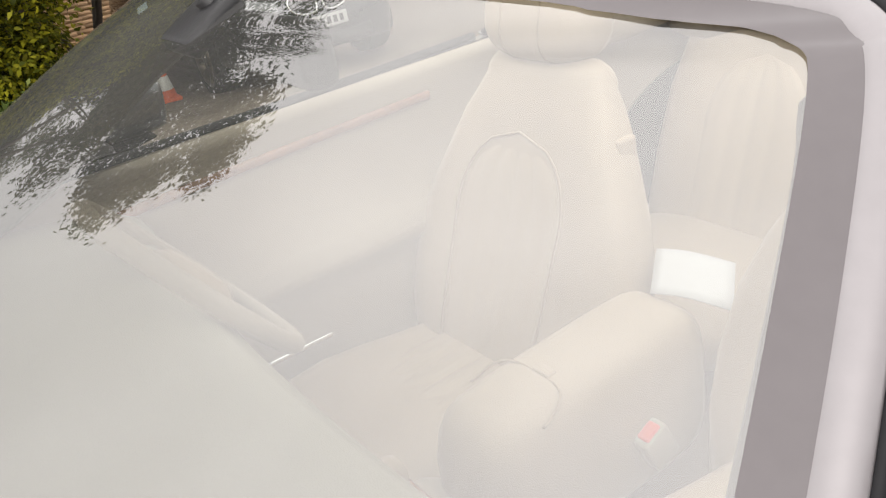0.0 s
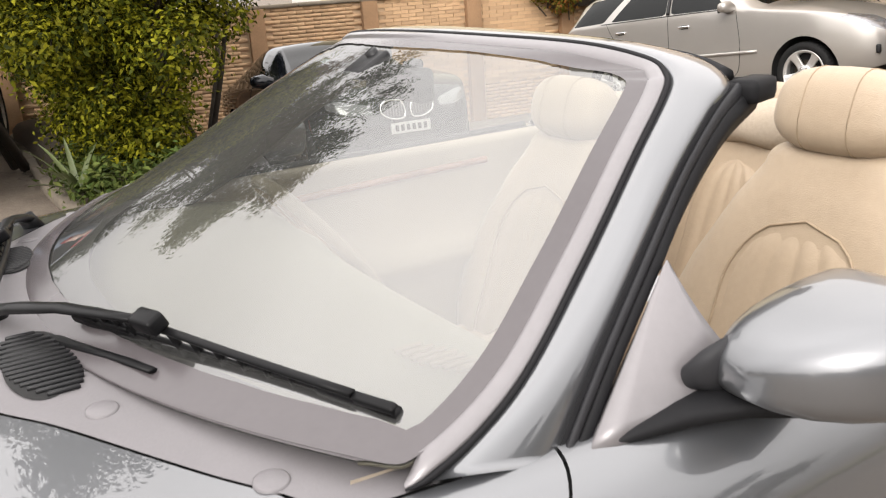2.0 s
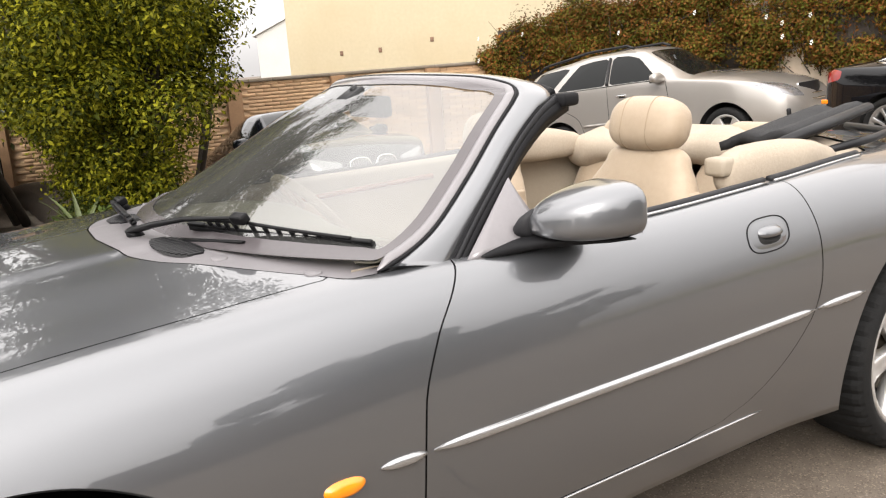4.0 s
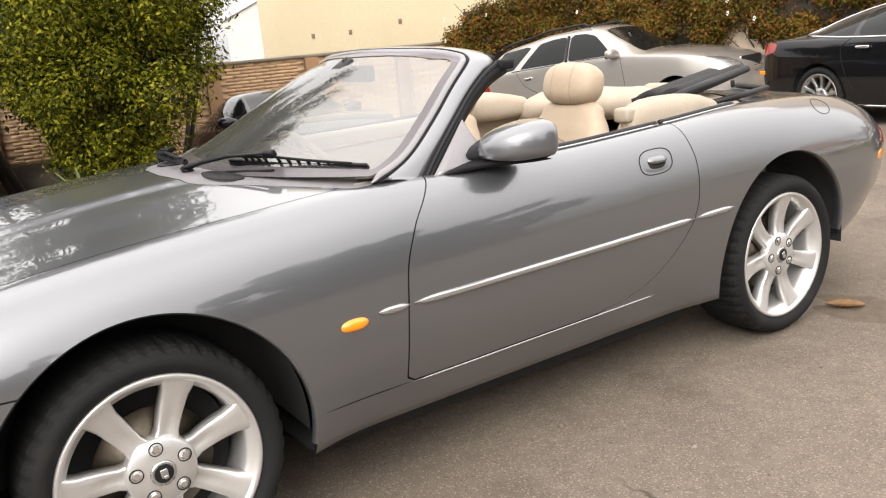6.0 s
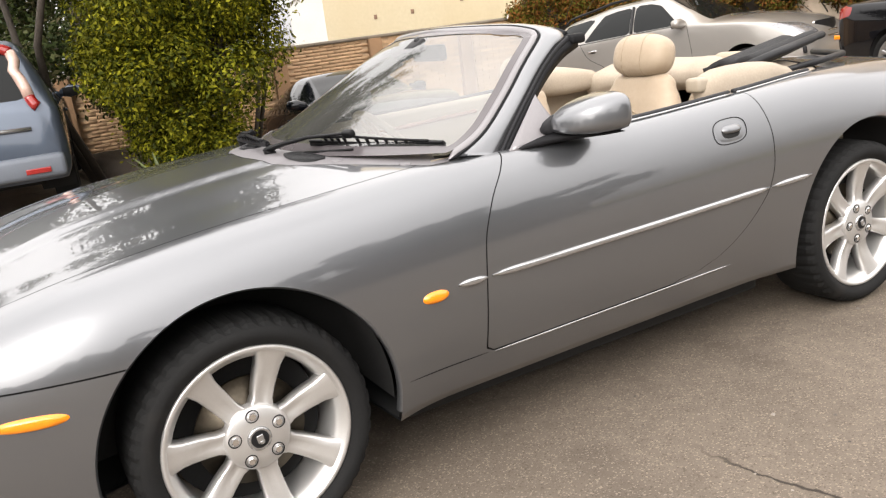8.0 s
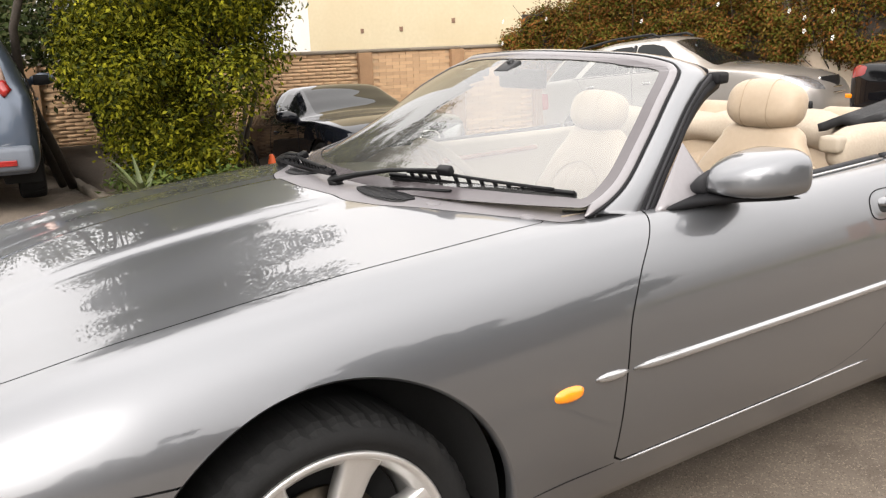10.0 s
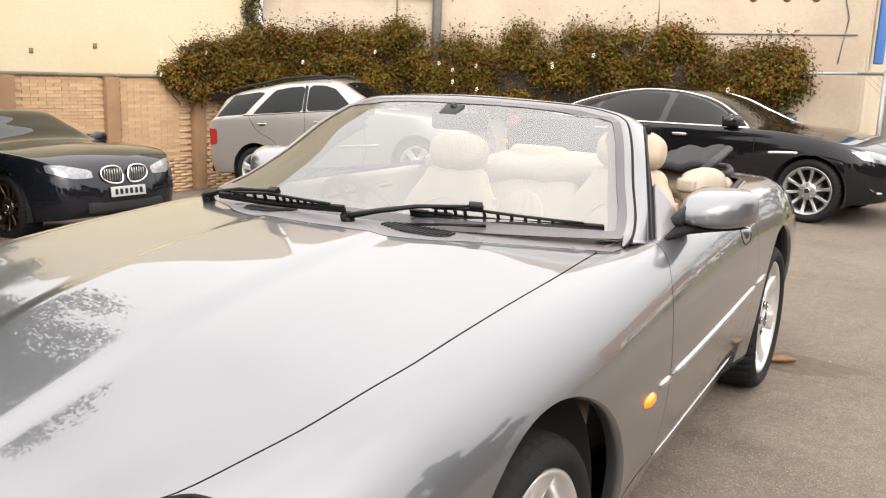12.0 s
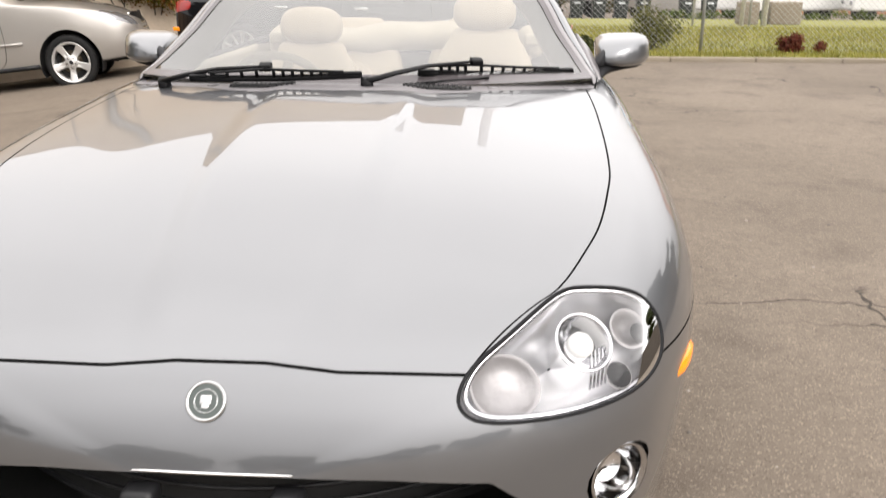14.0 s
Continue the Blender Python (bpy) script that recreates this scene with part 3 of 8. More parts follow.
# ---- wheels: seven flared spokes, five nuts, cap, disc and a treaded tyre
def make_wheel(parent, name="wheel", R=.335, rim=.260, w=.235, spokes=7, material=None, nuts=5, spoke_w=.5, tread=True, label=""):
    """Wheel about its own centre, outer face towards +x at x = 0."""
    wh = new(name)
    wh.parent = parent
    if label:
        wh["label"] = label
    M = material or M_RIM
    tyre = [(-.012, rim - .004), (-.002, rim + .004), (.012, rim + .018), (.017, (rim + R) / 2), (.008, R - .022), (-.004, R - .010), (-.022, R - .003), (-w / 2, R), (-w + .02, R - .004), (-w, R - .025), (-w - .004, rim)]
    n = 132
    vs, fs = [], []
    m = len(tyre)
    for i in range(n):
        a = 2 * math.pi * i / n
        for q, (h, r) in enumerate(tyre):
            rr = r
            if tread and q in (5, 6) and i % 3 == 0:
                rr -= .006
            vs.append((h, rr * math.cos(a), rr * math.sin(a)))
    for i in range(n):
        j = (i + 1) % n
        for q in range(m - 1):
            fs.append((i * m + q, j * m + q, j * m + q + 1, i * m + q + 1))
    tyre_ob = mesh_ob("tyre", vs, fs, M_RUBBER, True, wh, "black treaded tyre")
    tyre_ob.data.polygons.foreach_set("use_smooth", np.array([(k % (m - 1)) < 4 for k in range(len(fs))], dtype=bool))
    prof = [(-.015, rim + .002), (-.001, rim + .002), (.003, rim - .003), (.001, rim - .012), (-.012, rim - .018), (-.02, rim - .03), (-.06, rim - .038), (-w + .02, rim - .03)]
    vs, fs = lathe(prof, 72)
    mesh_ob("rim", vs, fs, M, True, wh)
    # spokes with a hollowed face
    r0, r1 = .058, rim - .012
    for k in range(spokes):
        a = 2 * math.pi * (k + .25) / spokes
        ca, sa = math.cos(a), math.sin(a)
        vs, fs = [], []
        ns = 9
        for i in range(ns):
            t = i / (ns - 1)
            r = r0 + (r1 - r0) * t
            hw = spoke_w * (.024 + .013 * t + .014 * max(0, t - .82) / .18 + .020 * max(0, .25 - t) * 3) / .5
            face = -.020 - .014 * math.sin(math.pi * min(1, t * 1.05)) + .012 * t
            groove = .010 * math.sin(math.pi * min(1, t * 1.9)) ** .7 if t < .52 else 0.0
            for cx, cy in ((-1.0, -.040), (-1.0, -.005), (-.80, 0.0), (-.34, -groove), (.34, -groove), (.80, 0.0), (1.0, -.005), (1.0, -.040)):
                x, y, z = face + cy, r, hw * cx
                vs.append((x, y * ca - z * sa, y * sa + z * ca))
        for i in range(ns - 1):
            for q in range(7):
                fs.append((i * 8 + q, i * 8 + q + 1, i * 8 + 9 + q, i * 8 + 8 + q))
            fs.append((i * 8 + 7, i * 8, i * 8 + 8, i * 8 + 15))
        mesh_ob("spoke", vs, fs, M, True, wh)
    vs, fs = lathe([(-.05, .094), (-.026, .092), (-.018, .084), (-.016, .045), (-.014, .034)], 40)
    mesh_ob("hub", vs, fs, M, True, wh)
    vs, fs = lathe([(-.018, .034), (-.010, .033), (-.007, .028), (-.008, .025), (-.006, .0)], 32)
    mesh_ob("centre_cap", vs, fs, M_SATIN, True, wh, "round cap with a dark badge")
    vs, fs = lathe([(-.0068, .0248), (-.0048, .0)], 32)
    cap = mesh_ob("cap_badge", vs, fs, M_BLACK, True, wh)
    if tread and nuts and spokes == 7:
        bm = bmesh.new()
        box(bm, (-.0035, 0, .002), (.004, .019, .024), .003)
        box(bm, (-.0025, .002, -.009), (.004, .012, .010), .003)
        part("cap_emblem", bm, M_SATIN, cap, "plain silver emblem")
    for k in range(nuts):
        a = 2 * math.pi * (k + .25) / nuts
        y, z = .066 * math.cos(a), .066 * math.sin(a)
        vs, fs = lathe([(-.022, .0185), (-.0148, .0185), (-.0146, .0160), (-.027, .0155)], 18)
        mesh_ob("nut_recess", [(v[0], v[1] + y, v[2] + z) for v in vs], fs, M_DARK, True, wh)
        vs, fs = lathe([(-.03, .0118), (-.013, .0118), (-.010, .0095), (-.010, 0)], 6)
        mesh_ob("wheel_nut", [(v[0], v[1] + y, v[2] + z) for v in vs], fs, M_CHROME, False, wh)
    vs, fs = lathe([(-.095, .155), (-.085, .155), (-.085, .08), (-.07, .075), (-.07, 0)], 48)
    mesh_ob("brake_disc", vs, fs, M_DISC, True, wh)
    vs, fs = lathe([(-.13, rim - .045), (-.13, 0)], 36)
    mesh_ob("backing", vs, fs, M_DARK, True, wh)
    return wh


w0 = make_wheel(car, label="seven-spoke silver alloy wheel")
w0.matrix_basis = pose(.872, 0, WHEEL_Z, 7, 0, 0)
for s, y, rot in ((1, 2.588, 20), (-1, 0.0, 0), (-1, 2.588, 10)):
    w = copy_thing(w0, Matrix.Translation((s * (.852 if y else .872), y, WHEEL_Z)) @ Euler((radians(rot), 0, radians(0 if s > 0 else 180))).to_matrix().to_4x4())


# ---- windscreen, its frame and the band printed round the glass
def across(half):
    """A line from the car's left foot over the middle to its right foot."""
    return [Vector(p) for p in half] + [Vector((-p[0], p[1], p[2])) for p in half[-2::-1]]


# black gasket round the screen, and the outer edge of the painted frame
GASKET = across([(.735, .700, .946), (.772, .755, .949), (.744, .88, .993), (.682, 1.02, 1.081), (.630, 1.141, 1.175), (.582, 1.236, 1.236), (.552, 1.267, 1.258), (.505, 1.276, 1.275), (.40, 1.248, 1.294), (.189, 1.205, 1.305), (0, 1.185, 1.309)])
FRAME_IN = across([(.772, .757, .947), (.744, .88, .993), (.682, 1.02, 1.081), (.630, 1.141, 1.175), (.582, 1.236, 1.236), (.552, 1.267, 1.258), (.505, 1.276, 1.275), (.40, 1.248, 1.294), (.189, 1.205, 1.305), (0, 1.185, 1.309)])
FRAME_OUT = across([(.791, .89, .925), (.755, .972, .999), (.71, 1.076, 1.082), (.666, 1.178, 1.159), (.625, 1.275, 1.215), (.592, 1.345, 1.242), (.51, 1.372, 1.266), (.39, 1.345, 1.286), (.19, 1.305, 1.300), (0, 1.290, 1.305)])
SEAL_OUT = [(.795, .928, .926), (.758, 1.012, .998), (.720, 1.10, 1.066), (.674, 1.195, 1.131), (.630, 1.30, 1.186), (.596, 1.40, 1.218)]


def smooth_line(pts, n=8):
    return [Vector(p) for p in spline([tuple(p) for p in pts], n)]


def out_normal(p):
    return Vector((p.x * 1.0, -.45, .80)).normalized()


def run_of(line):
    """Points, normals and sideways directions along a line round the screen."""
    P = smooth_line(line)
    out = []
    for i, p in enumerate(P):
        t = (P[min(i + 1, len(P) - 1)] - P[max(i - 1, 0)]).normalized()
        n = out_normal(p)
        d = t.cross(n).normalized()
        out.append((p, n, d if d.dot(p - Vector((0, .80, 1.08))) > 0 else -d))
    return out


def sweep_frame(profile, name, material, label=""):
    path = run_of(GASKET)[6:-6]
    m = len(profile)
    k = len(path) - 1
    vs = [p + (d * a + n * b) * min(1.0, .25 + i / 4, .25 + (k - i) / 4) - n * .006 * max(0.0, 1 - i / 4, 1 - (k - i) / 4) for i, (p, n, d) in enumerate(path) for a, b in profile]
    fs = [(i * m + k, i * m + (k + 1) % m, (i + 1) * m + (k + 1) % m, (i + 1) * m + k) for i in range(len(path) - 1) for k in range(m)]
    return mesh_ob(name, vs, fs, material, True, car, label)


def loft(a_line, b_line, w0, w1, bulge, depth, name, material, label="", n=7):
    """A rounded strip between two lines, from share w0 to w1 of the way, with its edges turned in."""
    A, B = smooth_line(a_line), smooth_line(b_line)
    vs, m = [], n + 3
    for a, b in zip(A, B):
        nn = out_normal((a + b) / 2)
        for k in range(n + 1):
            q = k / n
            vs.append(a.lerp(b, w0 + (w1 - w0) * q) + nn * (bulge * (4 * q * (1 - q)) ** .6))
        vs.append(a.lerp(b, w1) - nn * depth + (a - b) * .02)
        vs.append(a.lerp(b, w0) - nn * depth - (a - b) * .02)
    fs = [(i * m + k, i * m + (k + 1) % m, (i + 1) * m + (k + 1) % m, (i + 1) * m + k) for i in range(len(A) - 1) for k in range(m)]
    fs += [tuple(range(m)), tuple((len(A) - 1) * m + k for k in range(m))]
    return mesh_ob(name, vs, fs, material, True, car, label)


EDGE = [p - d * .022 for p, n, d in run_of(GASKET)]
EDGE = EDGE[:len(EDGE) // 2 + 1]
EDGE[-1].x = 0.0


def screen_point(u, v):
    """The glass: v from the lower edge to the header, u from side to side."""
    q = max(0.0, min(1.0, v)) * (len(EDGE) - 1)
    k = min(int(q), len(EDGE) - 2)
    e = EDGE[k].lerp(EDGE[k + 1], q - k)
    h = max(0.0, min(1.0, (e.z - EDGE[0].z) / (EDGE[-1].z - EDGE[0].z)))
    c = Vector((0, .475, .962)).lerp(EDGE[-1], h) + Vector((0, -.41, .91)) * (.012 * 4 * h * (1 - h))
    w = u * u
    return Vector((e.x * u, c.y + (e.y - c.y) * w, c.z + (e.z - c.z) * w))


NU, NVV = 48, 80
GRID = [(-1 + 2 * i / NU, j / NVV) for j in range(NVV + 1) for i in range(NU + 1)]
vs = [screen_point(u, v) for u, v in GRID]
fs = [(j * (NU + 1) + i, j * (NU + 1) + i + 1, (j + 1) * (NU + 1) + i + 1, (j + 1) * (NU + 1) + i) for j in range(NVV) for i in range(NU)]
pane = mesh_ob("windscreen", vs, fs, M_GLASS, True, car, "raked windscreen glass")
pane.visible_shadow = False
GP = np.array([tuple(p) for p in vs])
rim_pts = np.array([tuple(p) for p in EDGE] + [(-p.x, p.y, p.z) for p in EDGE])
low_pts = np.array([tuple(screen_point(u, 0)) for u in np.linspace(-1, 1, 60)])
to_rim = np.min(np.linalg.norm(GP[:, None] - rim_pts[None], axis=2), axis=1)
to_low = np.min(np.linalg.norm(GP[:, None] - low_pts[None], axis=2), axis=1)
V2, pos_f, neg_f = split([tuple(p) for p in GP + np.array([0, -.0010, .0022])], fs, np.minimum(to_rim - .030, to_low - .058))
V2, F2 = compact(V2, neg_f)
mesh_ob("screen_band", V2, F2, M_FRIT, True, car, "grey band round the windscreen")

sweep_frame([(-.028, -.003), (-.026, .002), (-.016, .005), (-.006, .006), (-.003, .003), (-.004, -.010), (-.022, -.012)], "screen_moulding", M_COWL, "grey moulding round the glass")
sweep_frame([(-.0045, -.006), (-.0035, .0045), (.0025, .005), (.0045, -.006)], "screen_gasket", M_SEAL)
for s in (1, -1):
    vs, fs = [], []
    run = [q for q in run_of(GASKET) if q[0].x * s > .56]
    for p, n, d in run:
        for a, b in ((-.020, -.006), (-.032, -.028), (-.040, -.055), (-.036, -.082), (-.016, -.102), (.012, -.100)):
            vs.append(p + d * a + n * b)
    for i in range(len(run) - 1):
        for k in range(5):
            fs.append((i * 6 + k, i * 6 + k + 1, i * 6 + 7 + k, i * 6 + 6 + k))
    solidify(mesh_ob("pillar_trim", vs, fs, M_PILLAR, True, car, "dark olive-grey inner pillar trim"), .004)
loft(FRAME_IN, FRAME_OUT, .03, .985, .011, .03, "screen_frame", M_PAINT, "silver-grey windscreen frame")
for s in (1, -1):
    fo = [(s * p[0], p[1], p[2]) for p in FRAME_OUT[:6]]
    so = [(s * p[0], p[1], p[2]) for p in SEAL_OUT]
    loft(fo, so, -.06, .16, .000, .02, "frame_seam", M_SEAL)
    loft(fo, so, .16, .55, .006, .02, "door_seal", M_SEAL2, "dark grey rubber seal")
    loft(fo, so, .55, 1.0, .003, .03, "inner_seal", M_SEAL, "black rubber seal")
    bm = bmesh.new()
    box(bm, (s * .588, 1.392, 1.226), (.045, .075, .034), .011, Matrix.Rotation(radians(18 * s), 3, 'Z'))
    part("seal_corner", bm, M_SEAL, car, "black rubber corner of the seal")
vs, fs = sweep([p + Vector((0, .012, -.012)) for p in smooth_line(FRAME_OUT)[44:-44]], .012, 8)
mesh_ob("header_seal", vs, fs, M_SEAL, True, car, "black rubber strip behind the header")


# ---- cabin
def ring_rows(rows, n=32, p=2.6, cap=True):
    """A padded form: rings of superellipses; a row is centre, half width, half depth, width axis, depth axis."""
    vs, fs = [], []
    for c, a, b, A, B in rows:
        c, A, B = Vector(c), Vector(A), Vector(B)
        for k in range(n):
            w = 2 * math.pi * k / n
            cw, sw = math.cos(w), math.sin(w)
            vs.append(c + A * (a * math.copysign(abs(cw) ** (2 / p), cw)) + B * (b * math.copysign(abs(sw) ** (2 / p), sw)))
    m = len(rows)
    for i in range(m - 1):
        for k in range(n):
            fs.append((i * n + k, i * n + (k + 1) % n, (i + 1) * n + (k + 1) % n, (i + 1) * n + k))
    if cap:
        fs.append(tuple(range(n))[::-1])
        fs.append(tuple((m - 1) * n + k for k in range(n)))
    return vs, fs


def rounded_rows(line, half_w, half_d, wid, dep, k=5):
    """Rows along a line of points with domed ends."""
    P = [Vector(p) for p in line]
    m = len(P)
    rows = []
    for i, p in enumerate(P):
        rows.append((p, half_w[i], half_d[i], wid, dep))
    t0 = (P[0] - P[1]).normalized()
    t1 = (P[-1] - P[-2]).normalized()
    head, tail = [], []
    for j in range(k):
        a = math.pi / 2 * (j + 1) / (k + .3)
        r0, r1 = min(half_w[0], half_d[0]), min(half_w[-1], half_d[-1])
        c, s = math.cos(a), math.sin(a)
        head.append((P[0] + t0 * (r0 * s), half_w[0] - r0 * (1 - c), half_d[0] * c, wid, dep))
        tail.append((P[-1] + t1 * (r1 * s), half_w[-1] - r1 * (1 - c), half_d[-1] * c, wid, dep))
    return head[::-1] + rows + tail


def front_seat(x0):
    seat = thing("car_seat", "cream leather bucket seat with a fluted backrest and fitted head restraint", "car seat", group="front seats of the convertible")
    seat.matrix_basis = pose(x0, 1.69, .25)
    wid = Vector((1, 0, 0))
    # backrest in a leaning plane
    lean = radians(17)
    up = Vector((0, math.sin(lean), math.cos(lean)))
    dep = Vector((0, -math.cos(lean), math.sin(lean)))
    base = Vector((0, -.02, .10))
    hs = [0.0, .10, .20, .30, .39, .46, .53, .58, .61]
    hw = [.285, .30, .305, .295, .268, .236, .205, .18, .16]
    hd = [.085, .085, .08, .075, .07, .066, .062, .056, .05]
    line = [base + up * h + dep * (-.02 * math.sin(h * 4)) for h in hs]
    vs, fs = ring_rows(rounded_rows(line, hw, hd, wid, dep), 40, 3.0)
    # side bolsters stand proud of the middle
    fix = []
    for v in vs:
        h = (v - base).dot(up)
        w = abs(v.x)
        d = (v - base).dot(dep)
        if d > 0 and 0 < h < .56:
            v = v + dep * (.030 * min(1, (w / .19) ** 3) * math.sin(math.pi * min(1, max(0, (h + .12) / .75))))
        fix.append(v)
    mesh_ob("backrest", fix, fs, M_LEATHER, True, seat)
    hwf, hdf = table(list(zip(hs, hw))), table(list(zip(hs, hd)))

    def front(w, h):
        a, b = float(hwf(h)), float(hdf(h))
        q = max(0.0, 1 - min(1, abs(w) / a) ** 3) ** (1 / 3)
        d = b * q - .02 * math.sin(h * 4)
        if 0 < h < .56:
            d += .030 * min(1, (abs(w) / .19) ** 3) * math.sin(math.pi * min(1, max(0, (h + .12) / .75)))
        return base + up * h + dep * d + wid * w
    # arched fluted panel
    vs, fs = [], []
    nu, nv = 32, 24
    for j in range(nv + 1):
        v = j / nv
        h = -.02 + .53 * v
        half = .152 * (1 - .12 * (1 - v)) * (math.sqrt(max(0, 1 - ((v - .69) / .31) ** 2)) if v > .69 else 1)
        for i in range(nu + 1):
            u = -1 + 2 * i / nu
            e = min(1, (1 - abs(u)) * 6) * min(1, (1 - v) * 8)
            flute = abs(math.sin(u * math.pi * 2.5)) ** .6
            vs.append(front(u * max(half, .002), h) + dep * (-.006 + .012 * e * (.55 + .45 * flute)))
    for j in range(nv):
        for i in range(nu):
            a = j * (nu + 1) + i
            fs.append((a, a + 1, a + nu + 2, a + nu + 1))
    mesh_ob("fluted_panel", vs, fs, M_LEATHER2, True, seat, "fluted cream leather panel")
    # piping round the arch and across the shoulders
    arch = [front(.154 * (1 - .12 * (1 - v)) * (math.sqrt(max(0, 1 - ((v - .69) / .31) ** 2)) if v > .69 else 1) * sgn, -.02 + .53 * v) + dep * .002
            for sgn, seq in ((1, np.linspace(0, 1, 24)), (-1, np.linspace(1, 0, 24)[1:])) for v in seq]
    v2, f2 = sweep(arch, .0028, 6)
    mesh_ob("seam", v2, f2, M_STITCH, True, seat)
    # cushion
    line = [Vector((0, -.50 + .09 * i, .10 + .012 * math.sin(i))) for i in range(6)]
    vs, fs = ring_rows(rounded_rows(line, [.22, .245, .25, .25, .245, .235], [.075, .085, .09, .088, .085, .08], wid, Vector((0, 0, 1))), 36, 3.2)
    mesh_ob("cushion", [v + Vector((0, 0, .03 * min(1, (abs(v.x) / .2) ** 4))) for v in vs], fs, M_LEATHER, True, seat)
    vs, fs = [], []
    for j in range(13):
        for i in range(29):
            u, v = -1 + 2 * i / 28, j / 12
            e = min(1, (1 - abs(u)) * 6) * min(1, min(v, 1 - v) * 8)
            vs.append((u * .135, -.46 + .40 * v, .183 + .010 * e * abs(math.sin(u * math.pi * 2.5)) ** .6))
    for j in range(12):
        for i in range(28):
            a = j * 29 + i
            fs.append((a, a + 1, a + 30, a + 29))
    mesh_ob("fluted_panel", vs, fs, M_LEATHER2, True, seat, "fluted cream leather panel")
    bm = bmesh.new()
    box(bm, (0, -.25, -.02), (.46, .50, .14), .03)
    part("seat_base", bm, M_LEATHER, seat)
    # head restraint
    hc = base + up * .725 + dep * .012
    vs, fs = [], []
    n1, n2 = 28, 18
    for j in range(n2 + 1):
        ph = math.pi * j / n2
        for i in range(n1):
            th = 2 * math.pi * i / n1
            cx, cy, cz = math.cos(th) * math.sin(ph), math.sin(th) * math.sin(ph), math.cos(ph)
            f = lambda q, e: math.copysign(abs(q) ** e, q)
            vs.append(hc + wid * (.142 * f(cz, .62)) + up * (.084 * f(cx, .72) * (1 - .10 * cz * cz)) + dep * (.068 * f(cy, .75)))
    for j in range(n2):
        for i in range(n1):
            fs.append((j * n1 + i, j * n1 + (i + 1) % n1, (j + 1) * n1 + (i + 1) % n1, (j + 1) * n1 + i))
    hr = mesh_ob("head_restraint", vs, fs, M_LEATHER, True, seat, "large oval cream head restraint")
    for sg in (.052, -.052):
        loop = []
        for i in range(29):
            th = 2 * math.pi * i / 28
            f = lambda q, e: math.copysign(abs(q) ** e, q)
            loop.append(hc + wid * sg + up * (.0842 * f(math.cos(th), .72) * .985) + dep * (.0685 * f(math.sin(th), .75) * .985))
        v2, f2 = sweep(loop, .0011, 6)
        mesh_ob("seam", v2, f2, M_STITCH, True, hr)
    for sg in (.05, -.05):
        bm = bmesh.new()
        rod(bm, hc + wid * sg - up * .12, hc + wid * sg - up * .05, .006, n=10)
        part("post", bm, M_CHROME, seat, "chrome head restraint post")
    # release handle on the shoulder
    bm = bmesh.new()
    box(bm, base + up * .50 + wid * .205 - dep * .02, (.02, .045, .075), .008)
    part("release_lever", bm, M_LEATHER2, seat)
    return seat


seat_r = front_seat(-.414)
copy_thing(seat_r, pose(.375, 1.72, .31))


def rear_seat(x0):
    seat = thing("rear_car_seat", "small cream leather rear seat with an arched fluted back", "car seat", group="rear seats of the convertible")
    seat.matrix_basis = pose(x0, 2.32, .44)
    wid, lean = Vector((1, 0, 0)), radians(20)
    up, dep = Vector((0, math.sin(lean), math.cos(lean))), Vector((0, -math.cos(lean), math.sin(lean)))
    hs = [0, .15, .30, .44, .54, .60]
    hw = [.275, .28, .275, .245, .205, .16]
    line = [up * h for h in hs]
    vs, fs = ring_rows(rounded_rows(line, hw, [.07, .07, .065, .06, .055, .045], wid, dep), 36, 3.2)
    mesh_ob("backrest", vs, fs, M_LEATHER, True, seat)
    vs, fs = [], []
    for j in range(21):
        v = j / 20
        half = .13 * (math.sqrt(max(0, 1 - ((v - .6) / .4) ** 2)) if v > .6 else 1)
        for i in range(29):
            u = -1 + 2 * i / 28
            e = min(1, (1 - abs(u)) * 6) * min(1, (1 - v) * 8)
            vs.append(up * (.40 * v) + dep * (.062 + .014 * e * (.6 + .4 * abs(math.sin(u * math.pi * 2.5)) ** .6)) + wid * (u * max(half, .002)))
    for j in range(20):
        for i in range(28):
            a = j * 29 + i
            fs.append((a, a + 1, a + 30, a + 29))
    mesh_ob("fluted_panel", vs, fs, M_LEATHER2, True, seat, "fluted cream leather panel")
    line = [Vector((0, -.40 + .1 * i, -.02)) for i in range(4)]
    vs, fs = ring_rows(rounded_rows(line, [.24, .25, .25, .24], [.07, .08, .08, .07], wid, Vector((0, 0, 1))), 32, 3)
    mesh_ob("cushion", vs, fs, M_LEATHER, True, seat)
    return seat


rs = rear_seat(-.32)
copy_thing(rs, pose(.32, 2.32, .44))

# tub, door cards, dash and console
for s in (1, -1):
    vs, fs = [], []
    for y in np.linspace(.70, 2.95, 30):
        for z, o in ((.30, .03), (.50, .012), (.75, .010), (.90, .010), (.945, .004)):
            vs.append((s * (float(COCKPIT_X(y)) - o), y, z))
    for i in range(29):
        for k in range(4):
            fs.append((i * 5 + k, i * 5 + k + 1, (i + 1) * 5 + k + 1, (i + 1) * 5 + k))
    mesh_ob("side_liner", vs, fs, M_PANEL, True, car, "cream trimmed cabin side")
vs, fs = [], []
tub = [(.50, .60), (.55, .35), (1.0, .30), (1.9, .30), (2.1, .40), (2.45, .42), (2.6, .60), (2.75, .80), (3.05, .82)]
for y, z in tub:
    w = float(COCKPIT_X(y)) - .01
    for x in (-w, -w * .5, 0, w * .5, w):
        vs.append((x, y, z))
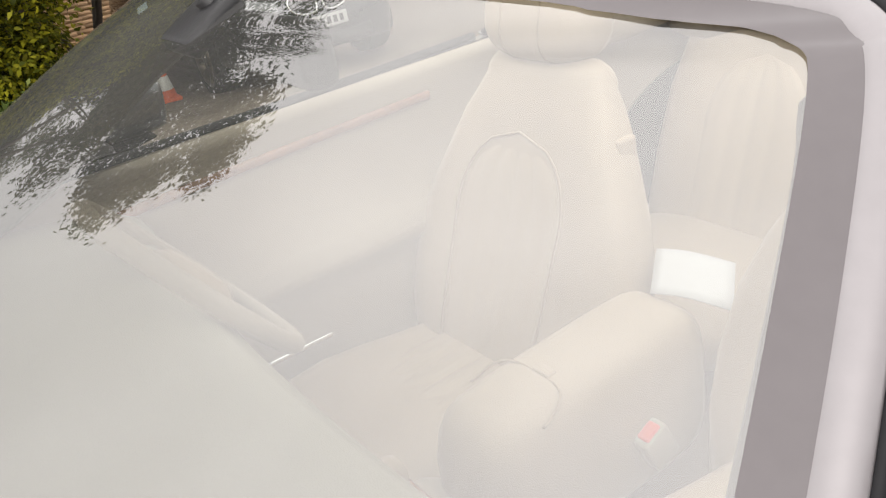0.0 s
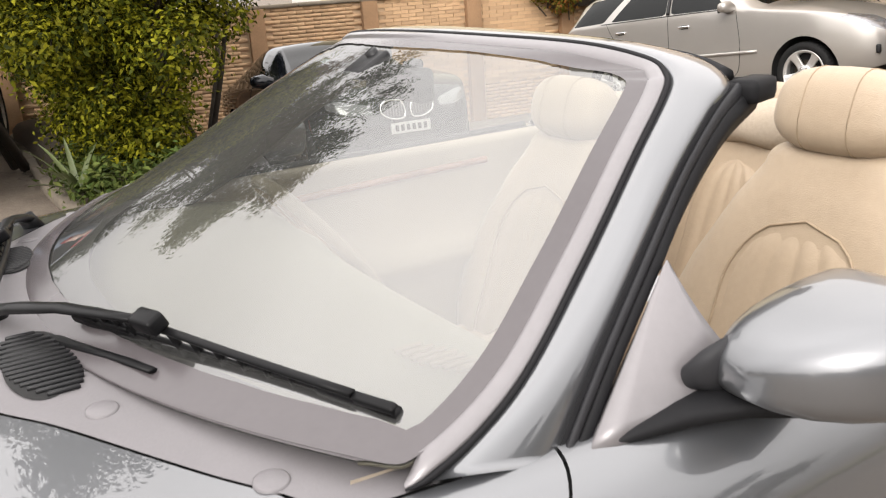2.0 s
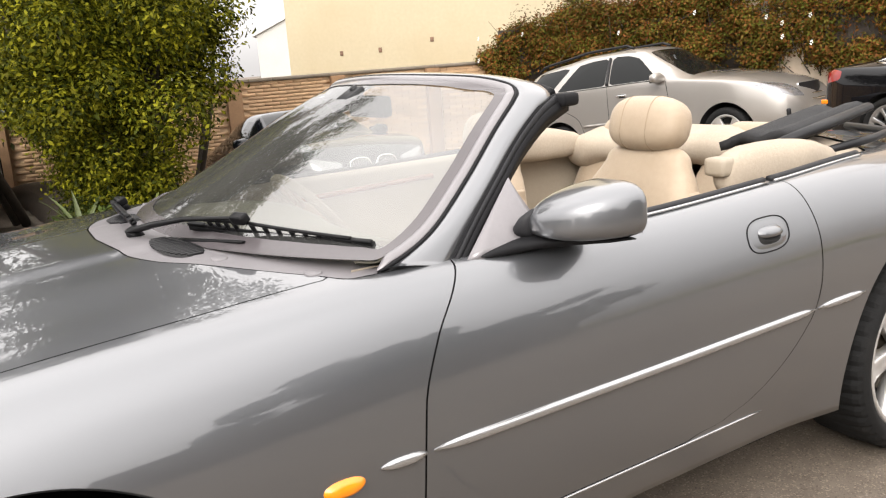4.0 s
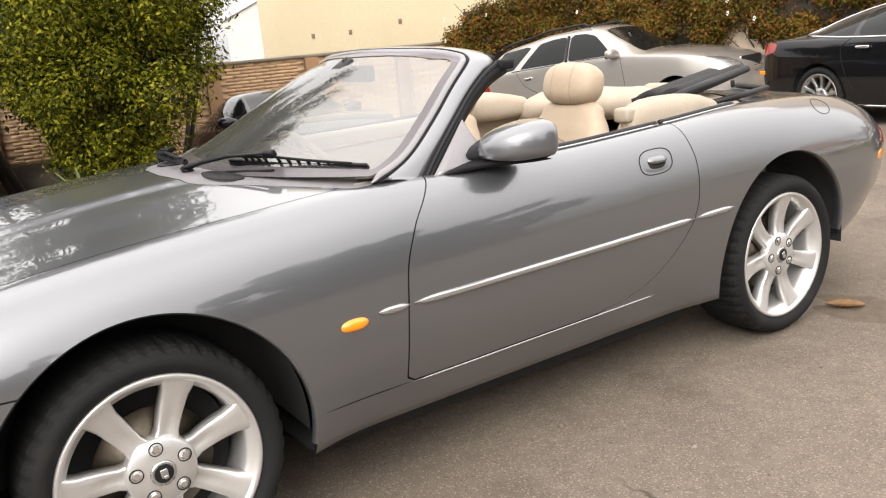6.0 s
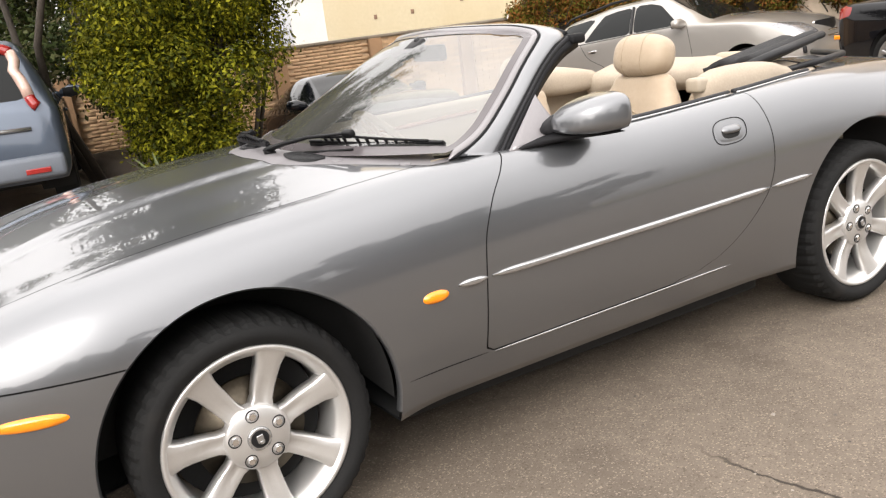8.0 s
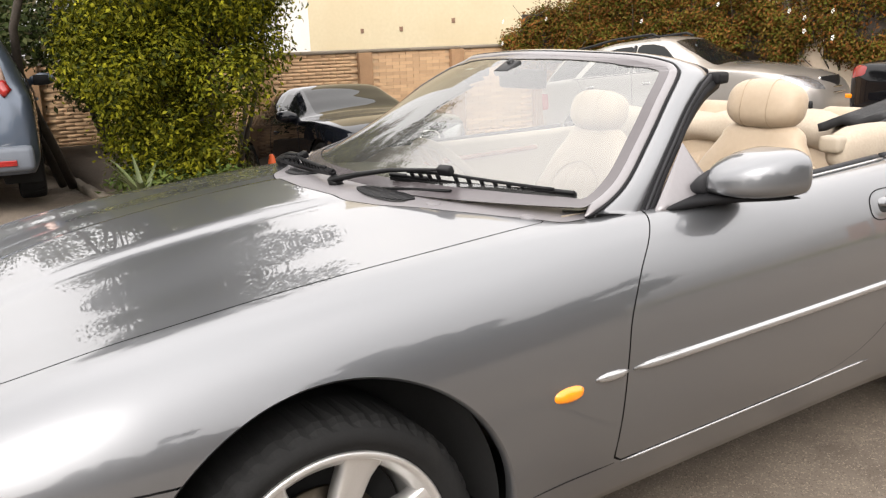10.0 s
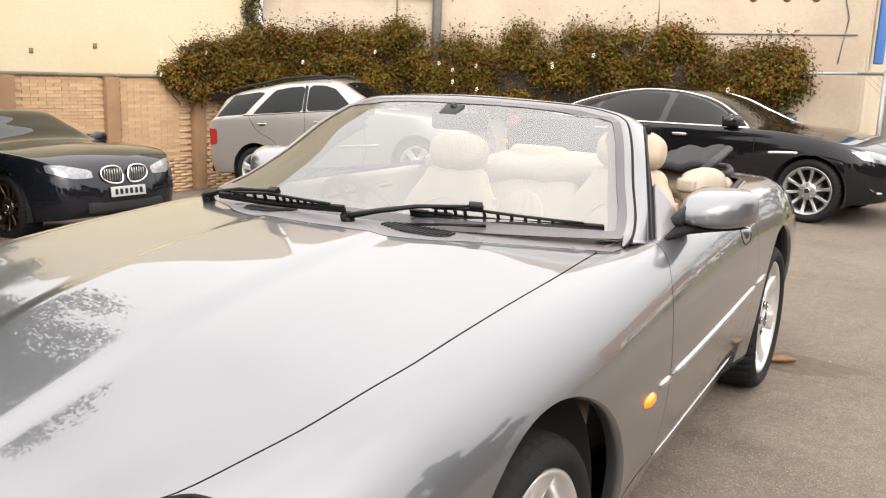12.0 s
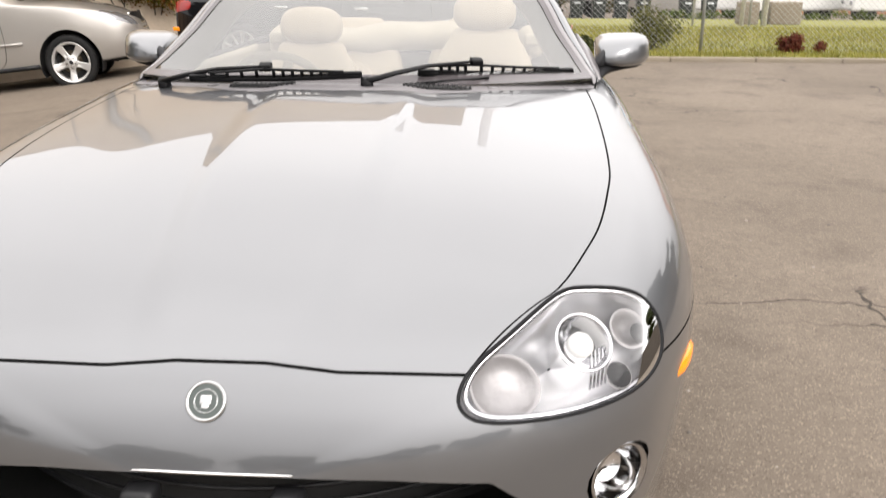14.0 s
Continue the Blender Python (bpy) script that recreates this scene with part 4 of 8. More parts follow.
for i in range(len(tub) - 1):
    for k in range(4):
        fs.append((i * 5 + k, i * 5 + k + 1, i * 5 + 6 + k, i * 5 + 5 + k))
mesh_ob("cabin_floor", vs, fs, M_CARPET, True, car, "beige carpeted floor")
for s in (1, -1):
    vs, fs = [], []
    ys = np.linspace(.72, 2.02, 40)
    zs = [.30, .36, .44, .52, .575, .60, .625, .66, .70, .76, .82, .88, .915, .932, .938]
    off = [.05, .035, .03, .03, .045, .075, .078, .055, .028, .02, .018, .02, .028, .022, .004]
    for y in ys:
        for z, o in zip(zs, off):
            xw = float(COCKPIT_X(y)) - .002
            k = min(1, (y - .72) / .25) * min(1, (2.02 - y) / .1)
            vs.append((s * (xw - .004 - o * (.4 + .6 * k)), y, z + .02 * (y - .72) * (1 if z > .5 else 0) * .6))
    m = len(zs)
    for i in range(len(ys) - 1):
        for k in range(m - 1):
            fs.append((i * m + k, i * m + k + 1, (i + 1) * m + k + 1, (i + 1) * m + k))
    card = mesh_ob("door_card", vs, fs, M_PANEL, True, door_parts[s], "pale door card with padded armrest")
    vs, fs = [], []
    for y in np.linspace(.92, 1.78, 24):
        xw = float(COCKPIT_X(y)) - .026
        for dx, dz in ((0, -.010), (-.006, -.008), (-.008, 0), (-.006, .008), (0, .010)):
            vs.append((s * (xw + dx), y, .855 + .03 * (y - .92) + dz))
    for i in range(23):
        for k in range(4):
            fs.append((i * 5 + k, i * 5 + k + 1, i * 5 + 6 + k, i * 5 + 5 + k))
    mesh_ob("wood_capping", vs, fs, M_WOOD, True, card, "walnut veneer strip")
    # chrome strip standing in for the reflections at the door pocket
    bm = bmesh.new()
    box(bm, (s * .672, 1.33, .478), (.012, .17, .012), .003)
    part("sill_plate", bm, M_CHROME, car, "short chrome strip drawn for a reflection low on the door")
    # belt line trim along the door top and the quarter
    for y0, y1 in ((.97, 1.945), (1.975, 2.45)):
        pts = [Vector((s * (float(COCKPIT_X(y)) + .018), y, surf_z(float(COCKPIT_X(y)) + .02, y) + .006)) for y in np.linspace(y0, y1, 24)]
        v2, f2 = sweep(pts, .012, 8, flat=.8)
        mesh_ob("belt_moulding", v2, f2, M_SEAL2, True, car, "dark rubber waist moulding")
        pts = [p + Vector((s * .017, 0, -.003)) for p in pts]
        v2, f2 = sweep(pts, .005, 8, flat=.8)
        mesh_ob("belt_strip", v2, f2, M_SATIN, True, car, "bright waist strip")
    # rear quarter trim
    vs, fs = [], []
    for y in np.linspace(2.0, 2.75, 14):
        for z in (.42, .6, .8, .9, .945):
            vs.append((s * (float(COCKPIT_X(y)) - .02 - .02 * (z < .9)), y, z))
    for i in range(13):
        for k in range(4):
            fs.append((i * 5 + k, i * 5 + k + 1, (i + 1) * 5 + k + 1, (i + 1) * 5 + k))
    mesh_ob("quarter_trim", vs, fs, M_PANEL, True, car)

vs, fs = [], []
nx = 40
prof = [(.0, -.02), (.10, -.012), (.22, -.02), (.34, -.035), (.42, -.05), (.47, -.075), (.495, -.11), (.49, -.16), (.45, -.24), (.36, -.30), (.30, -.42)]
for i in range(nx + 1):
    u = -1 + 2 * i / nx
    y0 = .53 + .20 * u * u
    for d, z in prof:
        dd = d * 1.13 * (1 - .25 * u * u)
        brow = .028 * math.exp(-((u + .50) / .22) ** 4) * math.exp(-((d - .36) / .13) ** 2)
        vs.append((u * (.735 - .02 * (d < .02)), y0 + dd, .945 - .018 * u * u + z + brow))
m = len(prof)
for i in range(nx):
    for k in range(m - 1):
        fs.append((i * m + k, i * m + k + 1, (i + 1) * m + k + 1, (i + 1) * m + k))
dash = mesh_ob("dashboard", vs, fs, M_DASH, True, car, "olive-beige padded dashboard")
bm = bmesh.new()
for k in range(7):
    box(bm, (.432 + .017 * k, .915 + .006 * k, .921), (.009, .060 - .006 * abs(k - 3), .006), .002)
part("speaker_grille", bm, M_PANEL, dash, "slotted vent on the dashboard top")
for x in (-.60, -.20, .0, .20, .60):
    bm = bmesh.new()
    box(bm, (x, 1.018 - .10 * (x / .74) ** 2, .80), (.10, .012, .05), .008)
    part("air_vent", bm, M_BLACK, dash, "black air vent")
# steering wheel in front of the seat on the car's right
sw = new("steering_wheel")
sw.parent = car
sw.matrix_basis = pose(-.37, 1.10, .86, -53, 0, 0)
vs, fs = [], []
ring = [Vector((.178 * math.cos(a), .178 * math.sin(a), 0)) for a in np.linspace(0, 2 * math.pi, 48, endpoint=False)]
vs, fs = sweep(ring, .0155, 10, closed=True)
mesh_ob("wheel_rim", vs, fs, M_PANEL, True, sw, "cream leather steering wheel rim")
bm = bmesh.new()
for a in (radians(10), radians(170), radians(250), radians(290)):
    box(bm, (.11 * math.cos(a), .11 * math.sin(a), -.01), (.13, .035, .016), .006, Matrix.Rotation(a, 3, 'Z'))
part("wheel_spoke", bm, M_LEATHER, sw)
vs, fs = lathe([(-.03, .075), (.0, .072), (.018, .05), (.022, 0)], 28, 'Z')
mesh_ob("wheel_boss", vs, fs, M_LEATHER2, True, sw)
bm = bmesh.new()
rod(bm, (0, 0, -.28), (0, 0, -.02), .035, .03, 16)
part("steering_column", bm, M_PANEL, sw)
# centre console with padded lid
line = [Vector((-.06, y, .495 + .03 * (y - 1.45))) for y in (1.365, 1.42, 1.54, 1.66, 1.71)]
vs, fs = ring_rows(rounded_rows(line, [.086, .088, .088, .088, .086], [.138, .142, .144, .144, .142], Vector((1, 0, 0)), Vector((0, 0, 1))), 40, 4.2)
cons = mesh_ob("console", vs, fs, M_LEATHER, True, car, "cream padded centre console")
lid = [(-.06 + .084 * math.copysign(abs(math.cos(a)) ** .5, math.cos(a)), 1.40 + .066 * math.sin(a), .6365 - .02 * abs(math.cos(a)) ** 6) for a in np.linspace(0, math.pi, 24)]
v2, f2 = sweep(lid, .0025, 6)
mesh_ob("lid_seam", v2, f2, M_STITCH, True, cons)
bm = bmesh.new()
box(bm, (-.052, 1.474, .638), (.035, .02, .010), .004)
part("lid_latch", bm, M_LEATHER2, cons)
line = [Vector((-.06, y, .40 + .02 * (1.25 - y))) for y in (.85, 1.0, 1.12, 1.25)]
vs, fs = ring_rows(rounded_rows(line, [.12, .12, .115, .11], [.13, .13, .125, .12], Vector((1, 0, 0)), Vector((0, 0, 1))), 32, 4)
mesh_ob("tunnel", vs, fs, M_PANEL, True, car)
bm = bmesh.new()
box(bm, (-.06, 1.16, .53), (.13, .18, .012), .004)
part("selector_plate", bm, M_WOOD, car, "walnut gear selector surround")
bm = bmesh.new()
rod(bm, (-.06, 1.17, .53), (-.06, 1.18, .60), .008, n=10)
box(bm, (-.06, 1.185, .615), (.045, .06, .04), .015)
part("gear_selector", bm, M_LEATHER, car)
buckle = new("belt_buckle")
buckle.parent = car
bm = bmesh.new()
box(bm, (.045, 1.60, .475), (.030, .055, .075), .008, Matrix.Rotation(radians(25), 3, 'X'))
part("buckle_body", bm, M_PANEL, buckle, "beige buckle body")
bm = bmesh.new()
box(bm, (.045, 1.585, .508), (.022, .034, .012), .004, Matrix.Rotation(radians(25), 3, 'X'))
part("release_button", bm, M_ORANGERED, buckle, "red release button")
# interior mirror
bm = bmesh.new()
box(bm, (0, 1.15, 1.225), (.22, .035, .062), .014)
rod(bm, (0, 1.13, 1.245), (0, 1.10, 1.285), .012, n=10)
part("interior_mirror", bm, M_BLACK, car, "dark interior mirror")
bm = bmesh.new()
box(bm, (0, 1.092, 1.262), (.075, .02, .07), .008, Matrix.Rotation(radians(-60), 3, 'X'))
part("sensor_housing", bm, M_BLACK, car)
# paper lying between the seats, and the sticker on the glass
vs = [(-.071 + .13 * i / 8 - .061 * j / 5, 1.729 + .087 * j / 5 + .045 * i / 8, .645 + .006 * math.sin(i * .45 + .3) + .0055 * j) for j in range(6) for i in range(9)]
fs = [(j * 9 + i, j * 9 + i + 1, (j + 1) * 9 + i + 1, (j + 1) * 9 + i) for j in range(5) for i in range(8)]
sheet = tagged(solidify(mesh_ob("paper_sheet", vs, fs, M_PAPER), .0015), "white sheet of paper lying behind the centre console", "paper")
vs = [screen_point(-.52 + .11 * i / 4, .575 + .045 * j / 3) + Vector((0, .002, -.004)) for j in range(4) for i in range(5)]
fs = [(j * 5 + i, j * 5 + i + 1, (j + 1) * 5 + i + 1, (j + 1) * 5 + i) for j in range(3) for i in range(4)]
mesh_ob("sticker", vs, fs, mat("pale_blue_label", (.55, .68, .70), rough=.5, var=.08, scale=60), True, car, "pale registration label inside the glass")

# folded roof: lining, frame and well
line = [Vector((x, 2.52 + .02 * math.cos(x * 9), .955 - .05 * (x / .6) ** 2)) for x in np.linspace(-.58, .58, 14)]
vs, fs = ring_rows(rounded_rows(line, [.13 + .012 * math.sin(i * 2.1) for i in range(14)], [.075 + .008 * math.sin(i * 1.7) for i in range(14)], Vector((0, 1, 0)), Vector((0, 0, 1))), 30, 2.4)
hood_top = thing("folded_roof", "folded black convertible roof with cream lining behind the rear seats", "car roof")
mesh_ob("lining", [Vector(v) + Vector((0, .012 * noise.noise(Vector(v) * 9), .016 * noise.noise(Vector(v) * 7 + Vector((3, 1, 2))))) for v in vs], fs, M_LINING, True, hood_top, "crumpled cream roof lining")
for s in (1, -1):
    line = [Vector((s * .60, y, .965 - .25 * (y - 2.15) ** 2)) for y in np.linspace(1.99, 2.42, 8)]
    vs, fs = ring_rows(rounded_rows(line, [.045, .06, .065, .07, .07, .066, .06, .05], [.06, .068, .07, .07, .068, .064, .06, .05], Vector((1, 0, 0)), Vector((0, 0, 1))), 26, 2.6)
    mesh_ob("side_bolster", [Vector(v) + Vector((0, 0, .010 * noise.noise(Vector(v) * 8))) for v in vs], fs, M_LINING, True, hood_top, "padded cream quarter cushion")
    bm = bmesh.new()
    box(bm, (s * .595, 1.955, .985), (.075, .055, .055), .014)
    part("belt_outlet", bm, M_PANEL, hood_top, "beige seat belt outlet")
    vs, fs = sweep([(s * .60, 2.02, .99), (s * .55, 2.10, .80), (s * .53, 2.12, .55)], .022, 6, flat=.12)
    mesh_ob("seat_belt", vs, fs, mat("belt_webbing", (.42, .35, .27), rough=.8, var=.1, fine=300, bump=.3, bump_scale=900), True, hood_top, "tan seat belt webbing")
for s, drop in ((1, 0.0),):
    for k, (x0, x1, dz, r) in enumerate(((.582, .574, .0, .025), (.560, .546, -.016, .022))):
        v2, f2 = sweep([(s * x0, 2.20 + .02 * k, 1.014 + dz - drop), (s * (x0 + x1) / 2, 2.46, 1.050 + dz - drop), (s * x1, 2.71 - .02 * k, 1.086 + dz - drop)], [r * .8, r, r * .9], 10, flat=.7)
        mesh_ob("roof_rail", v2, f2, M_BLACK, True, hood_top, "black roof side rail")
    vs = [(s * (.57 - .26 * i / 9), 2.30 + .40 * j / 7, 1.012 + .056 * j / 7 + .010 * math.sin(i * 1.3) - .03 * (i / 9) ** 2 - drop) for j in range(8) for i in range(10)]
    fs = [(j * 10 + i, j * 10 + i + 1, (j + 1) * 10 + i + 1, (j + 1) * 10 + i) for j in range(7) for i in range(9)]
    solidify(mesh_ob("roof_cloth", vs, fs, M_CLOTH, True, hood_top, "folded black roof cloth"), .03)
    v2, f2 = sweep([(s * .60, 2.46, .972 - drop), (s * .60, 2.70, .985 - drop), (s * .54, 2.90, .985 - drop), (s * .3, 3.02, .985 - drop)], .014, 8)
    mesh_ob("well_edge", v2, f2, M_BLACK, True, hood_top, "black edge of the roof well")
vs = [(x, y, .955 + .02 * math.sin(x * 14 + y * 20) - .05 * (x / .55) ** 4) for y in np.linspace(2.62, 3.0, 12) for x in np.linspace(-.55, .55, 30)]
fs = [(j * 30 + i, j * 30 + i + 1, (j + 1) * 30 + i + 1, (j + 1) * 30 + i) for j in range(11) for i in range(29)]
solidify(mesh_ob("roof_cloth", vs, fs, M_CLOTH, True, hood_top, "folded black roof cloth"), .02)
vs = [(x, y, .90 + .06 * (y - 2.6)) for y in np.linspace(2.6, 3.0, 6) for x in np.linspace(-.6, .6, 12)]
fs = [(j * 12 + i, j * 12 + i + 1, (j + 1) * 12 + i + 1, (j + 1) * 12 + i) for j in range(5) for i in range(11)]
mesh_ob("roof_well", vs, fs, M_CLOTH, True, hood_top, "black roof well")


# ---- door mirrors
def door_mirror(s):
    dm = new("door_mirror")
    dm.parent = door_parts[s]
    dm["label"] = "silver-grey door mirror"
    # the shell opens backwards: front to rear, inner and outer edge, underside and top
    rows = []
    for y, xi, xo, zl, zh in ((1.072, .838, .858, .982, .996), (1.076, .826, .880, .972, 1.010), (1.088, .816, .910, .965, 1.026), (1.108, .809, .942, .960, 1.041), (1.135, .805, .968, .957, 1.053), (1.17, .804, .990, .955, 1.063),
                              (1.205, .805, 1.004, .954, 1.069), (1.235, .806, 1.012, .954, 1.072), (1.248, .808, 1.013, .955, 1.071), (1.254, .812, 1.010, .959, 1.067), (1.254, .819, 1.003, .966, 1.060), (1.246, .822, 1.0, .969, 1.057)):
        rows.append((Vector((s * (xi + xo) / 2, y, (zl + zh) / 2)), (xo - xi) / 2, (zh - zl) / 2, Vector((1, -.10 * s, .03 * s)), Vector((-.10 * s, .06, 1))))
    V, F = ring_rows(rows, 56, 3.4)
    mesh_ob("shell", V, F, M_PAINT, True, dm)
    # dark gaiter between foot and shell
    vs, fs = ring_rows(rounded_rows([Vector((s * .797, 1.085, .972)), Vector((s * .812, 1.10, .985)), Vector((s * .824, 1.115, .990))], [.030, .046, .052], [.020, .026, .034], Vector((0, 1, 0)), Vector((0, 0, 1))), 28, 2.6)
    mesh_ob("hinge", vs, fs, M_SEAL2, True, dm, "dark grey hinge cover")
    vs, fs = ring_rows([(Vector((s * x, y, z)), hx, hz, Vector((1, 0, 0)), Vector((0, 0, 1))) for x, y, z, hx, hz in
                        ((.800, .945, .932, .004, .003), (.806, .985, .938, .012, .008), (.814, 1.04, .945, .022, .013), (.826, 1.09, .951, .036, .015), (.850, 1.14, .952, .060, .012), (.880, 1.19, .953, .085, .008), (.90, 1.23, .955, .092, .004))], 24, 2.4)
    mesh_ob("foot", vs, fs, M_SEAL, True, dm, "black mirror foot")
    vs = [(s * .911 + .088 * u, 1.2495 - .10 * s * .088 * u, 1.013 + .046 * v) for v in (-1, -.5, 0, .5, 1) for u in (-1, -.5, 0, .5, 1)]
    fs = [(j * 5 + i, j * 5 + i + 1, (j + 1) * 5 + i + 1, (j + 1) * 5 + i) for j in range(4) for i in range(4)]
    mesh_ob("mirror_glass", vs, fs, M_MIRROR, True, dm, "mirror glass")
    # sail panel between the door seal and the mirror
    A, B, D = Vector((s * .797, .925, .924)), Vector((s * .808, 1.16, .943)), Vector((s * .720, 1.106, 1.072))
    vs, fs = [], []
    for j in range(9):
        v = j / 8
        a, b = A.lerp(D, v), B.lerp(D, v) + Vector((s * .012, -.018, 0)) * math.sin(math.pi * v)
        for i in range(7):
            u = i / 6
            vs.append(a.lerp(b, u) + Vector((s * .008 * math.sin(math.pi * u) * (1 - v), 0, 0)))
    for j in range(8):
        for i in range(6):
            fs.append((j * 7 + i, j * 7 + i + 1, (j + 1) * 7 + i + 1, (j + 1) * 7 + i))
    solidify(mesh_ob("sail_panel", vs, fs, M_COWL, True, dm, "grey triangular sail panel"), .022, 0)


door_mirror(1)
door_mirror(-1)


# ---- wipers, cowl vents and washer jets
def wiper(pivot, clip, tip, inner, name="wiper"):
    w = new(name)
    w.parent = car
    w["label"] = "black windscreen wiper"
    n = Vector((0, -.42, .9)).normalized()
    P, C, T, I = Vector(pivot), Vector(clip) + n * .008, Vector(tip) + n * .012, Vector(inner) + n * .008
    bm = bmesh.new()
    rod(bm, P - n * .02, P + n * .02, .022, .017, 16)
    part("wiper_pivot", bm, M_WIPER, w)
    vs, fs = sweep([P + n * .012, P.lerp(C, .25) + n * .020, P.lerp(C, .55) + n * .022, P.lerp(C, .8) + n * .012, C + n * .004], [.019, .016, .013, .010, .008], 8, flat=.5)
    mesh_ob("wiper_arm", vs, fs, M_WIPER, True, w)
    ax = (T - I).normalized()
    turn = Matrix((ax, n.cross(ax).normalized(), n)).transposed()
    bm = bmesh.new()
    box(bm, C + n * .002, (.040, .026, .022), .005, turn)
    part("wiper_clip", bm, M_WIPER, w, "raised wiper clip")
    f = (C - I).dot(T - I) / (T - I).length_squared
    span = (T - I).length

    def foot(t):
        return I.lerp(T, t) - n * (.006 * math.sin(math.pi * t))

    def top(t):
        h = .026 * max(0.0, 1 - abs(t - f) / max(f, 1 - f) * .86)
        return foot(t) + n * (.008 + h)
    # main bridge with its windows, two claws and the rubber blade
    for t0, t1 in ((.12, f), (f, .90)):
        vs, fs = sweep([top(t0 + (t1 - t0) * k / 6) for k in range(7)], .0065, 8, flat=.7)
        mesh_ob("bridge", vs, fs, M_WIPER, True, w)
    for t in list(np.linspace(.14, f - .05, 4)) + list(np.linspace(f + .05, .88, 8)):
        vs, fs = sweep([foot(t) + n * .006, top(t)], .0055, 6)
        mesh_ob("bridge_strut", vs, fs, M_WIPER, True, w)
    for t in (.05, .17, .86, .95):
        bm = bmesh.new()
        box(bm, foot(t) + n * .009, (.10 * span, .012, .010), .003, turn)
        part("claw", bm, M_WIPER, w)
    vs, fs = sweep([foot(t) for t in np.linspace(0, 1, 16)], .0075, 6, flat=1.3)
    mesh_ob("blade", vs, fs, M_WIPER, True, w, "black rubber wiper blade")
    vs, fs = sweep([foot(t) + n * .009 for t in np.linspace(0, 1, 16)], .004, 6)
    mesh_ob("backing_strip", vs, fs, M_WIPER, True, w)
    return w


wiper((.061, .430, .974), (.381, .600, 1.018), (.694, .777, .968), (.205, .535, .990))
wiper((-.60, .540, .955), (-.255, .478, 1.010), (.045, .440, .990), (-.50, .500, .972))
# spare lower link of the wiper on the car's left
link = sweep([(.20, .500, .968), (.33, .555, .974), (.42, .585, .980)], [.010, .008, .006], 8, flat=.6)
mesh_ob("wiper_link", link[0], link[1], M_WIPER, True, car, "thin black wiper link")
for s, xs_ in ((1, (.10, .42)), (-1, (.10, .42))):
    vent = new("cowl_vent")
    vent.parent = car
    vent["label"] = "black slotted cowl vent"
    for k in range(15):
        x = .17 + .014 * k
        y = .452 + .16 * (x / .75) ** 2
        L = .085 * math.sqrt(max(.05, 1 - ((k - 7) / 7.8) ** 2))
        bm = bmesh.new()
        box(bm, (s * x, y, surf_z(x, y) + .003), (.006, L, .006), .0015, seg=1)
        part("vent_slat", bm, M_BLACK, vent)
    vs, fs = lathe([(.0, .10), (.0015, .098), (.0016, 0)], 30, 'Z')
    mesh_ob("vent_base", [(s * .268 + v[0] * 1.05, .473 + v[1] * .43 + .06 * (abs(v[0])) * 0, surf_z(.268 + v[0] * s, .473) + v[2] + .001 - .012 * (v[0] * s)) for v in vs], fs, M_DARK, True, vent)
for s in (1, -1):
    for x, y in ((.675, .638), (.437, .521)):
        vs, fs = lathe([(-.004, .019), (.002, .0185), (.0032, .016), (.0036, 0)], 24, 'Z')
        z = surf_z(x, y)
        mesh_ob("cowl_plug", [(s * x + v[0], y + v[1], z + v[2] - .10 * (v[0] * s) - .02 * v[1]) for v in vs], fs, M_COWLP, True, car, "round grey blanking plug")

